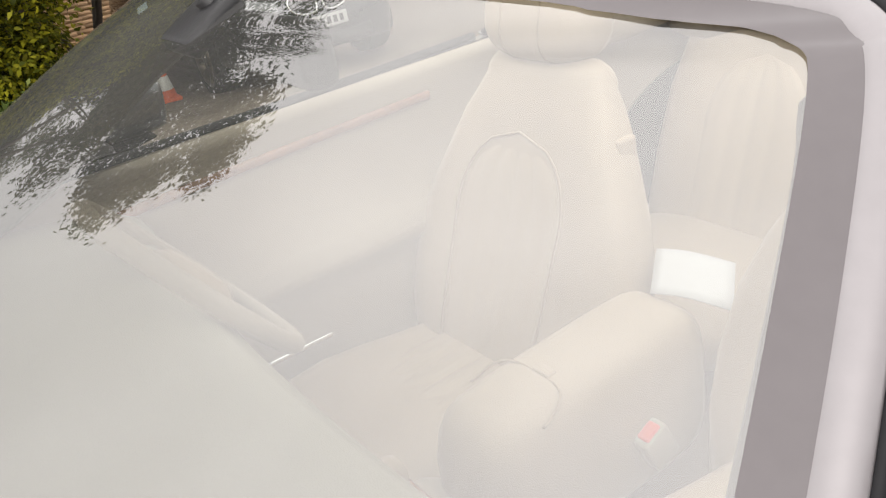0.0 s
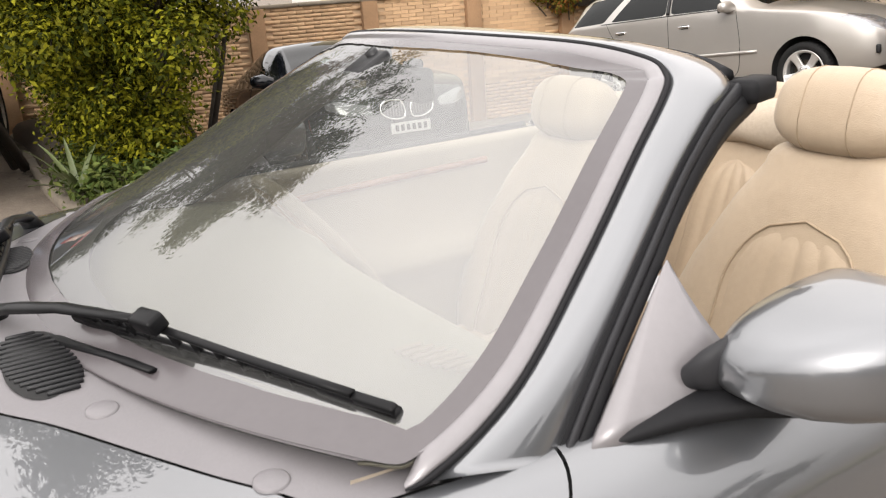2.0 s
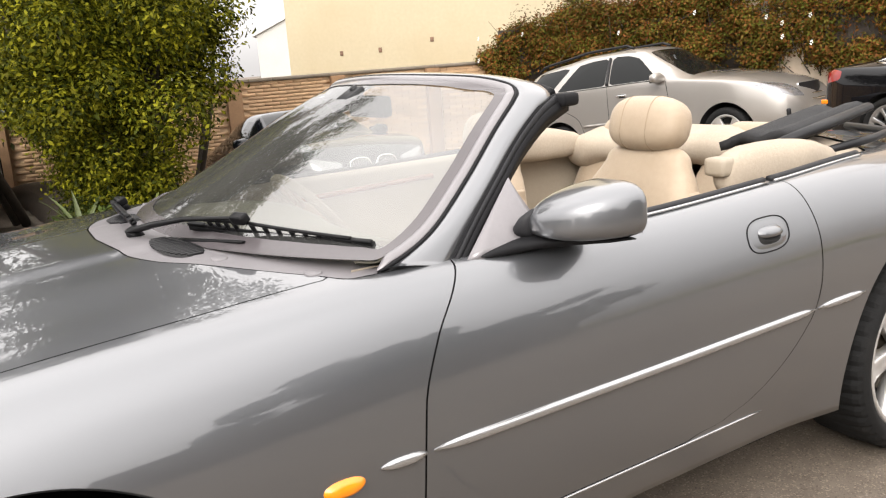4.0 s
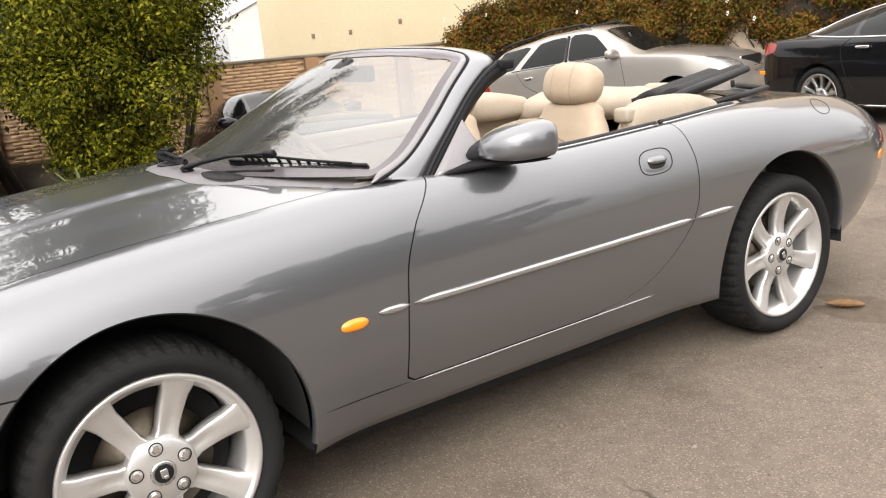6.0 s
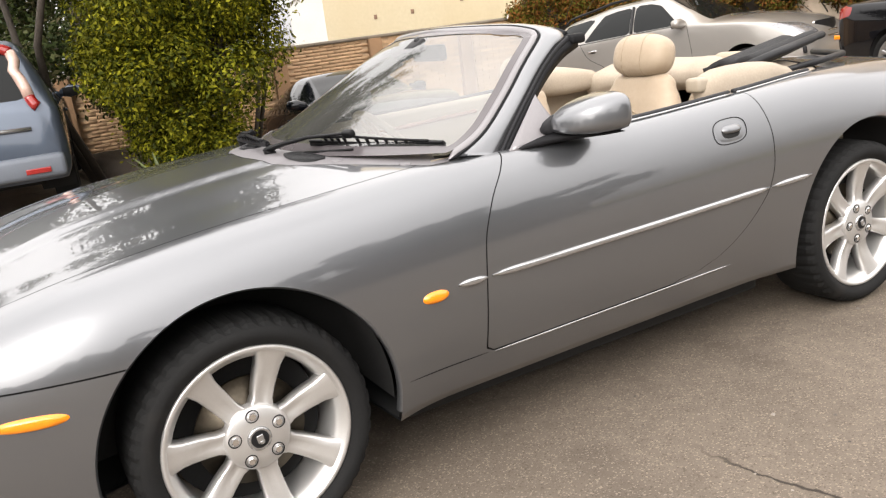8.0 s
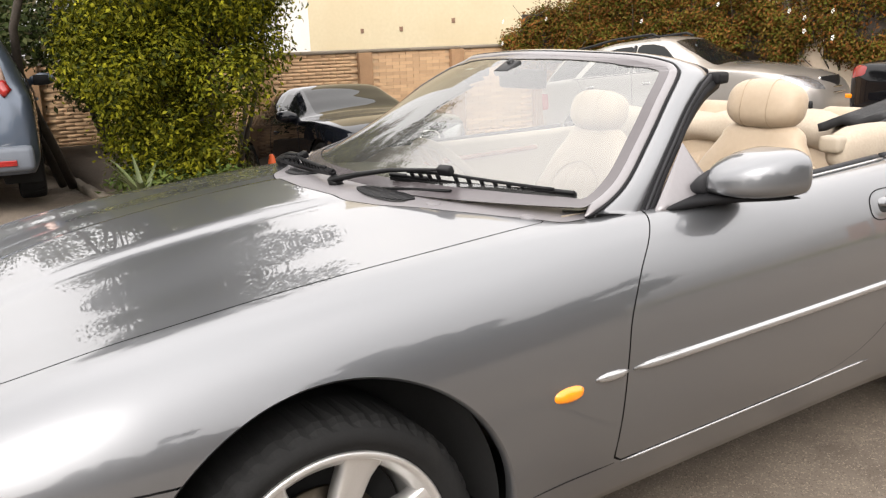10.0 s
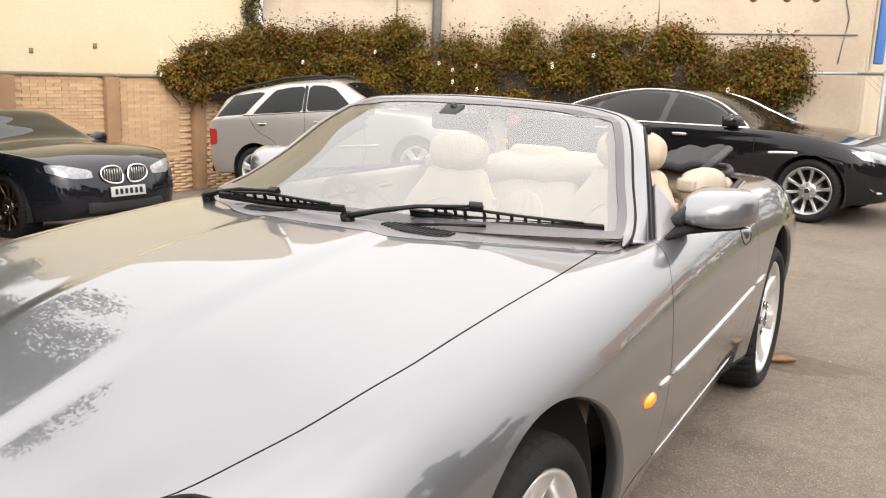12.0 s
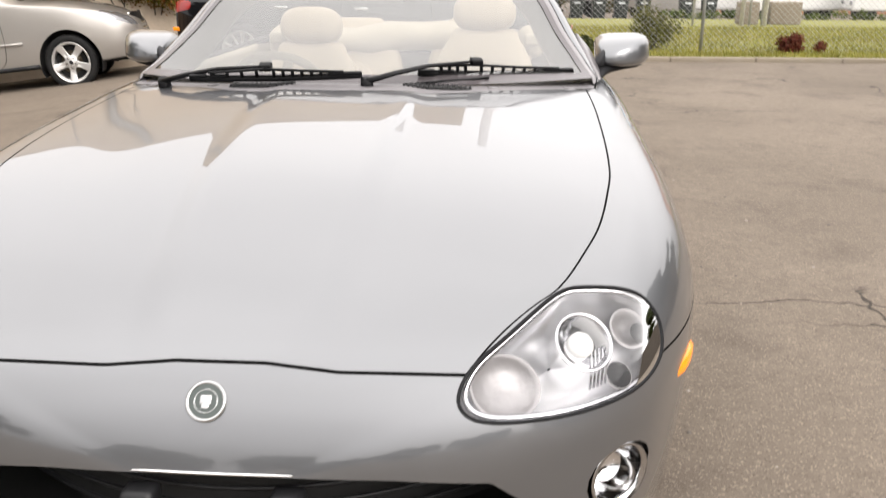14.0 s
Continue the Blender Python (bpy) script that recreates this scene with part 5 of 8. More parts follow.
# ---- lamps, mouth and badge
for s in (1, -1):
    lamp = new("headlamp")
    lamp.parent = car
    lamp["label"] = "clear oval headlamp with chrome reflectors"
    Vs, Fs = keep(LENS[0], LENS[1], np.array(LENS[0])[:, 0] * s, 1)
    lens = mesh_ob("lens", Vs, Fs, M_LENS, True, lamp, "clear lamp cover")
    lens.visible_shadow = False
    pts = []
    for x, z in LAMP:
        # y of the skin at (x, z) by bisection
        lo, hi = -1.0, .2
        for _ in range(40):
            mid = (lo + hi) / 2
            if (surf_x(mid, z) if z < float(ZF(mid)) else -1) > x:
                hi = mid
            else:
                lo = mid
        pts.append(Vector((s * x, hi, z)))
    v2, f2 = sweep(pts, .0034, 8, closed=True)
    mesh_ob("lamp_gasket", v2, f2, M_SEAL, True, lamp, "black lamp gasket")
    c = sum(pts, Vector()) / len(pts)
    inn = [p.lerp(c, .055) + Vector((0, .010, -.004)) for p in pts]
    v2, f2 = sweep(inn, .006, 8, closed=True)
    mesh_ob("lamp_bezel", v2, f2, M_LAMPCHROME, True, lamp, "chrome lamp bezel")
    # chrome bowl behind the lens
    vs, fs = [], []
    m = len(pts)
    nrm_l = Vector((s * .33, -.66, .67)).normalized()
    for q, dpt in ((1.0, .004), (.93, .045), (.7, .075), (.35, .085), (.02, .085)):
        for p in pts:
            vs.append(c + (p - c) * q - nrm_l * dpt)
    for j in range(4):
        for i in range(m):
            fs.append((j * m + i, j * m + (i + 1) % m, (j + 1) * m + (i + 1) % m, (j + 1) * m + i))
    mesh_ob("reflector", vs, fs, M_BOWL, True, lamp, "bright lamp reflector")
    R = nrm_l.to_track_quat('Z', 'Y').to_matrix()

    def bowl(p, depth, prof, mt, nm, lab="", squash=1.0):
        vs, fs = lathe(prof, 36, 'Z')
        o = Vector((s * p[0], p[1], p[2])) - nrm_l * depth
        mesh_ob(nm, [o + R @ Vector((v[0], v[1] * squash, v[2])) for v in vs], fs, mt, True, lamp, lab)
    bowl((.622, -.735, .690), .020, [(.008, .056), (.012, .053), (.006, .049), (-.014, .040), (-.024, .026), (-.026, .024)], M_LAMPCHROME, "main_reflector", "round main beam reflector")
    bowl((.620, -.735, .688), .030, [(.0, .024), (.012, .0235), (.017, .016), (.019, 0)], M_WHITE, "bulb_shield", "pale bulb shield")
    bowl((.485, -.815, .638), .018, [(.006, .066), (.008, .062), (-.004, .058), (-.012, .03), (-.014, 0)], M_LAMPGREY, "dip_reflector", "grey ribbed reflector", .90)
    bowl((.715, -.655, .688), .026, [(.006, .040), (.008, .036), (-.012, .028), (-.022, .014), (-.024, 0)], M_LAMPGREY, "turn_reflector", "shaded turn signal cone")
    bowl((.735, -.650, .676), .022, [(.004, .020), (.010, .014), (.012, 0)], M_BLACK, "turn_bulb_shade")
    bowl((.678, -.748, .630), .003, [(.004, .026), (.006, .025), (.005, .0235), (.0, .023)], M_LAMPGREY, "marker_ring")
    bowl((.678, -.748, .630), .002, [(.005, .0235), (.004, .018), (.004, 0)], M_BLACK, "marker_recess", "dark marker lamp recess")
    for k in range(5):
        u = k / 4
        a0 = Vector((s * (.635 + .028 * u), -.775 + .018 * u, .620 + .004 * u)) - nrm_l * .02
        v2, f2 = sweep([a0, a0 + Vector((s * .004, .020, .032)), a0 + Vector((s * .003, .038, .058))], .0022, 6)
        mesh_ob("reflector_rib", v2, f2, M_LAMPCHROME, True, lamp)
    # fog lamp
    fc = Vector((s * .688, -.80, .452))
    lo, hi = -1.0, .0
    for _ in range(40):
        mid = (lo + hi) / 2
        if surf_x(mid, .452) > .688:
            hi = mid
        else:
            lo = mid
    fc.y = hi
    fog = new("fog_lamp")
    fog.parent = car
    fog["label"] = "round clear fog lamp"
    R = Vector((s * .55, -.83, 0)).to_track_quat('Z', 'Y').to_matrix()
    for prof, nm, mt in (([(.0, .064), (.004, .060), (-.02, .056), (-.03, .05)], "fog_bezel", M_LAMPCHROME), ([(-.012, .055), (-.045, .045), (-.06, .02), (-.06, 0)], "fog_reflector", M_CHROME), ([(-.008, .056), (-.003, .03), (-.002, 0)], "fog_lens", M_LENS)):
        vs, fs = lathe(prof, 32, 'Z')
        mesh_ob(nm, [fc + R @ Vector(v) for v in vs], fs, mt, True, fog)
mouth = new("grille")
mouth.parent = car
mouth["label"] = "dark oval grille mouth with a chrome lip"
vs = [(x, -.83 + .25 * (x / .55) ** 2, z) for z in (.33, .42, .52) for x in np.linspace(-.56, .56, 24)]
fs = [(j * 24 + i, j * 24 + i + 1, (j + 1) * 24 + i + 1, (j + 1) * 24 + i) for j in range(2) for i in range(23)]
mesh_ob("grille_backing", vs, fs, M_DARK, True, mouth)
for z in (.38, .415, .45):
    v2, f2 = sweep([(x, -.87 + .25 * (x / .55) ** 2, z) for x in np.linspace(-.5, .5, 20)], .004, 6)
    mesh_ob("grille_bar", v2, f2, M_BLACK, True, mouth)
v2, f2 = sweep([(x, -.933 + .055 * (x / .46) ** 2 + .10 * max(0, abs(x) - .36), .519 - .016 * (x / .46) ** 2) for x in np.linspace(-.46, .46, 40)], .0026, 8)
mesh_ob("chrome_lip", v2, f2, M_CHROME, True, mouth, "chrome strip over the grille")
for x in (-.125, .125):
    bm = bmesh.new()
    box(bm, (x, -.93, .462), (.058, .05, .05), .012)
    part("overrider", bm, M_BLACK, mouth, "black rubber overrider")
lo, hi = -.938, -.5
for _ in range(40):
    mid = (lo + hi) / 2
    if float(ZC(mid)) > .625:
        hi = mid
    else:
        lo = mid
badge = new("badge")
badge.parent = car
badge["label"] = "round green and silver nose badge"
R = Vector((0, -.80, .60)).to_track_quat('Z', 'Y').to_matrix()
for prof, nm, mt in (([(-.004, .035), (.003, .034), (.004, .031), (.002, .029)], "badge_rim", M_SATIN), ([(.001, .0292), (.0015, .0)], "badge_field", mat("badge_green", (.010, .022, .017), rough=.2, var=.1, scale=200, coat=1)),
                     ([(.0015, .0205), (.0024, .0200), (.0024, .0190), (.0015, .0185)], "badge_ring", M_SATIN)):
    vs, fs = lathe(prof, 40, 'Z')
    mesh_ob(nm, [Vector((-.014, hi - .002, .627)) + R @ Vector(v) for v in vs], fs, mt, True, badge)
bm = bmesh.new()
box(bm, (0, .002, .0025), (.019, .016, .003), .0012)
box(bm, (0, -.008, .0025), (.013, .010, .003), .0012)
emblem = part("badge_centre", bm, M_SATIN, badge, "plain silver shield")
emblem.matrix_basis = Matrix.Translation((-.014, hi - .002, .627)) @ R.to_4x4()
# tail lamps
for s in (1, -1):
    side_lens(3.55, .70, .20, .13, .010, M_RED, car, "tail_lamp", s, "red tail lamp")



# ---------------------------------------------------------------- parked cars (local x ahead, y to the car's left)
class CarForm:
    """Skin of a closed car from tables along its length."""

    def __init__(self, x0, x1, top, wt, belt, wb, wmax, zmax, sill, wheels, arch, tuck=.06, n=110, crown=.03):
        self.x0, self.x1 = x0, x1
        self.top, self.wt, self.belt, self.wb, self.wmax, self.zmax, self.sill = (table(t) for t in (top, wt, belt, wb, wmax, zmax, sill))
        self.wheels, self.arch, self.tuck, self.n, self.crown = wheels, arch, tuck, n, crown

    def section(self, x):
        zt, wt, zb, wb, wm, zm, zs = (float(f(x)) for f in (self.top, self.wt, self.belt, self.wb, self.wmax, self.zmax, self.sill))
        zb = min(zb, zt - .005)
        py, pz = [], []
        a = np.linspace(0, 1, 10, endpoint=False)
        py += list(a * wt)
        pz += list(zt - self.crown * a ** 2.2)
        a = np.linspace(0, 1, 14, endpoint=False)
        e = zt - self.crown
        py += list(wt + (wb - wt) * (a + .10 * np.sin(a * math.pi)))
        pz += list(e + (zb - e) * a)
        th = np.linspace(0, math.pi / 2, 10, endpoint=False)
        py += list(wb + (wm - wb) * np.sin(th))
        pz += list(zm + (zb - zm) * np.cos(th))
        t = np.linspace(0, 1, 12, endpoint=False)
        py += list(wm - self.tuck * t ** 2.2)
        pz += list(zm - (zm - zs) * t)
        t = np.linspace(0, 1, 3)
        py += list((wm - self.tuck) * (1 - t))
        pz += [zs] * 3
        py, pz = np.array(py), np.array(pz)
        for _ in range(2):
            py[1:46] = .25 * py[:45] + .5 * py[1:46] + .25 * py[2:47]
            pz[1:46] = .25 * pz[:45] + .5 * pz[1:46] + .25 * pz[2:47]
        return py, pz

    def side_y(self, x, z):
        py, pz = self.section(x)
        return float(np.interp(-z, -pz[6:46], py[6:46]))

    def skin(self):
        L = self.x1 - self.x0
        q = np.linspace(0, 1, self.n)
        xs = self.x0 + L * (q - .09 * np.sin(2 * math.pi * q) * .9)
        V, F, rows = [], [], []
        for x in xs:
            py, pz = self.section(float(x))
            row = []
            for k in range(len(py) - 1, 0, -1):
                row.append(len(V))
                V.append((x, py[k], pz[k]))
            for k in range(len(py)):
                row.append(len(V))
                V.append((x, -py[k], pz[k]))
            rows.append(row)
        for a, b in zip(rows[:-1], rows[1:]):
            for k in range(len(a) - 1):
                F.append((a[k], b[k], b[k + 1], a[k + 1]))
        F.append(tuple(rows[0]))
        F.append(tuple(rows[-1][::-1]))
        return V, F


def build_car(name, label, form, paint, m, side_windows, screen, rear_screen, front_lamp, tail_lamp, doors, wheel_args, track, handles, mirror_at, trim=None, lamp_mat=None, group=""):
    c = thing(name, label, "car", m, group)
    V, F = form.skin()
    P = np.array(V)

    def arches(P):
        d = np.full(len(P), -.5)
        for x in form.wheels:
            d = np.maximum(d, form.arch - np.hypot(P[:, 0] - x, P[:, 2] - wheel_args["R"]))
        return np.where(np.abs(P[:, 1]) > .5, d, -.5)
    V, F = keep(V, F, arches(P), -1)

    def cut(V, F, fn, nm, mt, lab="", thick=0.0, sides=True):
        fv = fn(np.array(V))
        Va, Fa = keep(V, F, fv, 1)
        V2, F2 = keep(V, F, fv, -1)
        if sides:
            for s in (1, -1):
                Vs, Fs = keep(Va, Fa, np.array(Va)[:, 1] * s, 1)
                if Fs:
                    mesh_ob(nm, Vs, Fs, mt, True, c, lab)
        elif Fa:
            mesh_ob(nm, Va, Fa, mt, True, c, lab)
        return V2, F2
    for k, poly in enumerate(side_windows):
        V, F = cut(V, F, lambda P, poly=poly: np.where(np.abs(P[:, 1]) > .35, poly_sd(P[:, 0], P[:, 2], poly), -.5), "side_window", M_TINT, "dark side window")
    xa, xb, zlow = screen
    V, F = cut(V, F, lambda P: np.minimum.reduce([P[:, 0] - xa, xb - P[:, 0], form.wt(P[:, 0]) - .035 - np.abs(P[:, 1]), P[:, 2] - zlow]), "windscreen", M_TINT, "dark windscreen", sides=False)
    xa2, xb2, zl2 = rear_screen
    V, F = cut(V, F, lambda P: np.minimum.reduce([P[:, 0] - xa2, xb2 - P[:, 0], form.wt(P[:, 0]) - .05 - np.abs(P[:, 1]), P[:, 2] - zl2]), "rear_window", M_TINT, "dark rear window", sides=False)
    if front_lamp:
        V, F = cut(V, F, lambda P: np.where(P[:, 0] > form.x1 - .75, poly_sd(np.abs(P[:, 1]), P[:, 2], front_lamp), -.5), "headlamp", lamp_mat or M_BOWL, "clear headlamp")
    if tail_lamp:
        V, F = cut(V, F, lambda P: np.where(P[:, 0] < form.x0 + .45, poly_sd(P[:, 0] - form.x0, P[:, 2], tail_lamp), -.5), "tail_lamp", M_RED, "red tail lamp")
    mesh_ob("body", V, F, paint, True, c)
    bm = bmesh.new()
    box(bm, ((form.x0 + form.x1) / 2, 0, wheel_args["R"] + .08), (form.x1 - form.x0 - .5, 1.2, .3))
    part("underbody", bm, M_DARK, c)
    for x in form.wheels:
        for s in (1, -1):
            vs, fs = lathe([(s * (float(form.wmax(x)) - .03), form.arch + .004), (s * .55, form.arch + .01), (s * .5, .05)], 30, 'X', -.4, math.pi + .4)
            mesh_ob("wheel_well", [(v[1] + x, v[0], v[2] + wheel_args["R"]) for v in vs], fs, M_DARK, True, c)
    # shut lines
    for line in doors:
        for s in (1, -1):
            pts = [(x, s * (form.side_y(x, z) + .0005), z) for x, z in spline(line, 6)]
            vs, fs = sweep(pts, .004, 5)
            mesh_ob("shut_line", vs, fs, M_SEAL, True, c)
    for hx, hz in handles:
        for s in (1, -1):
            bm = bmesh.new()
            y = s * (form.side_y(hx, hz) + .018)
            box(bm, (hx, y, hz), (.17, .022, .028), .009)
            part("door_handle", bm, M_CHROME if trim else paint, c, "door handle")
            # black block behind the handle paints the shade of its recess
            bm = bmesh.new()
            box(bm, (hx, s * (form.side_y(hx, hz) - .002), hz - .004), (.11, .012, .05), .004)
            part("handle_recess", bm, M_BLACK, c)
    mx, mz = mirror_at
    for s in (1, -1):
        y0 = form.side_y(mx, mz)
        rows = rounded_rows([Vector((mx, s * (y0 + .04), mz)), Vector((mx - .02, s * (y0 + .12), mz + .01)), Vector((mx - .03, s * (y0 + .2), mz + .012))], [.06, .085, .07], [.05, .075, .062], Vector((1, 0, 0)), Vector((0, 0, 1)))
        vs, fs = ring_rows(rows, 24, 2.8)
        mesh_ob("door_mirror", vs, fs, paint, True, c)
        bm = bmesh.new()
        box(bm, (mx - .11, s * (y0 + .12), mz + .005), (.012, .16, .11), .004)
        part("mirror_glass", bm, M_BLACK, c)
    w = make_wheel(c, **wheel_args)
    first = True
    for x in form.wheels:
        for s in (1, -1):
            mt = pose(x, s * track, wheel_args["R"], 0, 0, 90 * s)
            if first:
                w.matrix_basis = mt
                first = False
            else:
                copy_thing(w, mt @ pose(0, 0, 0, 11 * x, 0, 0))
    return c


def strip_on(c, form, line, r, material, name, label="", flat=1.0):
    for s in (1, -1):
        pts = [(x, s * (form.side_y(x, z) + r * .4), z) for x, z in spline(line, 6)]
        vs, fs = sweep(pts, r, 6, flat=flat)
        mesh_ob(name, vs, fs, material, True, c, label)


M_CHAMP = mat("champagne_silver_paint", (0.35, 0.330, 0.306), rough=0.36, metal=0.55, var=0.02, coat=1.0, coat_rough=0.03)
M_BLACKPAINT = mat("black_paint", (0.006, 0.006, 0.007), rough=0.3, var=0.03, spec=0.0, coat=1.0, coat_rough=0.02)
M_NAVY = mat("near_black_blue_paint", (0.006, 0.007, 0.010), rough=0.3, var=0.03, spec=0.0, coat=1.0, coat_rough=0.02)
M_BLUEGREY = mat("blue_grey_paint", (0.085, 0.105, 0.14), rough=0.3, metal=0.6, var=0.03, coat=1.0, coat_rough=0.03)
M_LAMPGLASS = mat("headlamp_glass", (0.22, 0.22, 0.23), rough=0.10, metal=0.5, var=0.5, scale=25, fine=90, coat=1.0, coat_rough=0.02)


def at_heading(p, heading, tilt, side=.93):
    """Pose from the near-side wheel line's point."""
    h = radians(heading)
    return pose(p[0] - math.sin(h) * side, p[1] + math.cos(h) * side, p[2]) @ Euler((0, radians(-tilt), h)).to_matrix().to_4x4()


# silver off-roader
suv = CarForm(-.97, 4.0,
              [(-0.97, 0.74), (-0.955, 1.12), (-0.9, 1.22), (-0.78, 1.4), (-0.62, 1.57), (-0.43, 1.64), (.1, 1.7), (.6, 1.75), (1.19, 1.75), (1.5, 1.71), (1.93, 1.48), (2.38, 1.25), (2.6, 1.22), (2.86, 1.19), (3.13, 1.14), (3.4, 1.07), (3.72, 0.955), (3.92, 0.83), (4.0, 0.62)],
              [(-.97, .60), (-.8, .66), (-.5, .63), (.5, .62), (1.4, .60), (1.8, .62), (2.38, .70), (2.7, .72), (3.3, .70), (3.7, .62), (3.9, .48), (4.0, .28)],
              [(-.97, 0.77), (-.93, 1.17), (-.6, 1.24), (.5, 1.24), (2.0, 1.22), (2.5, 1.16), (3.0, 1.09), (3.5, 0.99), (3.88, 0.78), (4.0, 0.58)],
              [(-.97, .74), (-.9, .86), (-.6, .905), (.5, .915), (2.3, .905), (2.9, .90), (3.45, .84), (3.76, .74), (3.92, .58), (4.0, .34)],
              [(-.97, .78), (-.9, .90), (-.5, .945), (.5, .95), (2.3, .945), (3.0, .945), (3.5, .89), (3.78, .79), (3.93, .62), (4.0, .38)],
              [(-.97, .64), (0, .76), (1.5, .74), (2.9, .76), (4.0, .56)],
              [(-.97, .46), (-.85, .36), (.5, .33), (2.4, .33), (3.7, .36), (4.0, .44)], [-.04, 2.915], .44)
m_suv = at_heading((-7.74, 9.02, -.50), 15.5, 5.6, 0) @ Matrix.Diagonal((.86, .88, .95, 1))
c = build_car("off_roader", "champagne-silver off-road estate car parked by the hedge", suv, M_CHAMP, m_suv,
              [[(-.02, 1.26), (.93, 1.255), (.93, 1.645), (.62, 1.64), (.36, 1.61)], [(1.01, 1.255), (1.86, 1.245), (1.72, 1.38), (1.50, 1.575), (1.30, 1.635), (1.01, 1.655)], [(-.74, 1.25), (-.16, 1.265), (.18, 1.58), (.05, 1.60), (-.46, 1.57)]],
              (1.62, 2.36, 1.20), (-.86, -.62, 1.28), [(.48, .76), (.54, .95), (.80, 1.01), (.88, .99), (.86, .88), (.70, .78)], [(-.05, .80), (.22, .82), (.24, 1.06), (-.05, 1.09)],
              [[(.97, 1.24), (.965, .8), (.93, .42)], [(2.02, 1.20), (2.06, .8), (2.02, .50), (1.92, .38)], [(-.10, 1.24), (.06, 1.0), (.36, .82), (.46, .6), (.50, .40)], [(.50, .37), (1.2, .36), (1.95, .37)]],
              dict(R=.372, rim=.275, w=.255, spokes=5, spoke_w=.72), .93, [(.17, 1.10), (1.24, 1.08)], (1.95, 1.25), lamp_mat=M_LAMPGLASS, trim=True, group="parked cars")
strip_on(c, suv, [(.48, .70), (1.2, .695), (2.3, .685)], .020, M_CHAMP, "side_moulding")
strip_on(c, suv, [(-.20, 1.245), (.6, 1.243), (1.4, 1.24), (1.94, 1.23)], .007, M_BLACK, "waist_seal")
strip_on(c, suv, [(.46, .365), (1.2, .355), (2.46, .36)], .030, M_BLACK, "sill_guard", "black plastic sill")
strip_on(c, suv, [(.97, 1.26), (.97, 1.45), (.96, 1.64)], .028, M_BLACK, "door_pillar", "black door pillar")
for s in (1, -1):
    vs, fs = sweep([(x, s * .60, float(suv.top(x)) + .035 - .04 * (abs(x - .4) > .95)) for x in np.linspace(-.56, 1.36, 16)], .020, 8)
    mesh_ob("roof_rail", vs, fs, M_BLACK, True, c, "black roof rail")
gr = new("grille")
gr.parent = c
gr["label"] = "chrome slatted grille"
for k, z in enumerate((.70, .77, .84, .91)):
    vs, fs = sweep([(3.995 - .055 * (y / .30) ** 2 - .042 * k, y, z) for y in np.linspace(-.36, .36, 12)], .020, 8, flat=.6)
    mesh_ob("grille_slat", vs, fs, M_CHROME, True, gr)
vs = [(3.965 - .055 * (y / .30) ** 2 - .6 * (z - .65) * .26, y, z) for z in (.65, .78, .93) for y in np.linspace(-.39, .39, 12)]
fs = [(j * 12 + i, j * 12 + i + 1, (j + 1) * 12 + i + 1, (j + 1) * 12 + i) for j in range(2) for i in range(11)]
mesh_ob("grille_backing", vs, fs, M_BLACK, True, gr)
for s in (1, -1):
    bm = bmesh.new()
    box(bm, (3.76, s * .70, .58), (.06, .24, .10), .02, Matrix.Rotation(radians(-30 * s), 3, 'Z'))
    part("fog_lamp", bm, M_BLACK, c)
bm = bmesh.new()
box(bm, (-.95, 0, .43), (.10, 1.55, .12), .03)
part("rear_valance", bm, M_BLACK, c)

# black saloon
sal = CarForm(-3.97, .756,
              [(-3.97, .72), (-3.95, .92), (-3.89, .975), (-3.8, 1.005), (-3.55, 1.04), (-3.2, 1.115), (-2.98, 1.185), (-2.58, 1.285), (-2.2, 1.345), (-1.9, 1.355), (-1.6, 1.335), (-1.27, 1.26), (-.95, 1.12), (-.61, .985), (-.35, .955), (.09, .91), (.47, .825), (.655, .725), (.731, .60), (.756, .5)],
              [(-3.97, .55), (-3.9, .66), (-3.3, .60), (-2.5, .56), (-1.6, .55), (-1.1, .58), (-0.42, .70), (0, .72), (0.42, .66), (0.63, .52), (0.731, .36), (0.756, .2)],
              [(-3.97, .70), (-3.92, .91), (-3.6, .965), (-2.5, .95), (-1.2, .935), (-0.4, .925), (0.084, .87), (0.462, .775), (0.672, .66), (0.756, .49)],
              [(-3.97, .68), (-3.89, .82), (-3.6, .875), (-2.5, .89), (-1, .895), (0, .89), (0.336, .84), (0.546, .73), (0.672, .56), (0.756, .24)],
              [(-3.97, .72), (-3.89, .86), (-3.6, .925), (-2.5, .945), (-1, .945), (0, .94), (0.336, .89), (0.546, .79), (0.689, .60), (0.756, .28)],
              [(-3.97, .58), (-3, .64), (-1.5, .60), (0, .62), (0.756, .47)],
              [(-3.97, .40), (-3.8, .27), (-2, .22), (0.336, .22), (0.672, .26), (0.756, .40)], [-3.03, 0.0], .37)
m_sal = at_heading((.37, 8.9, .0), -9.5, .8, 0)
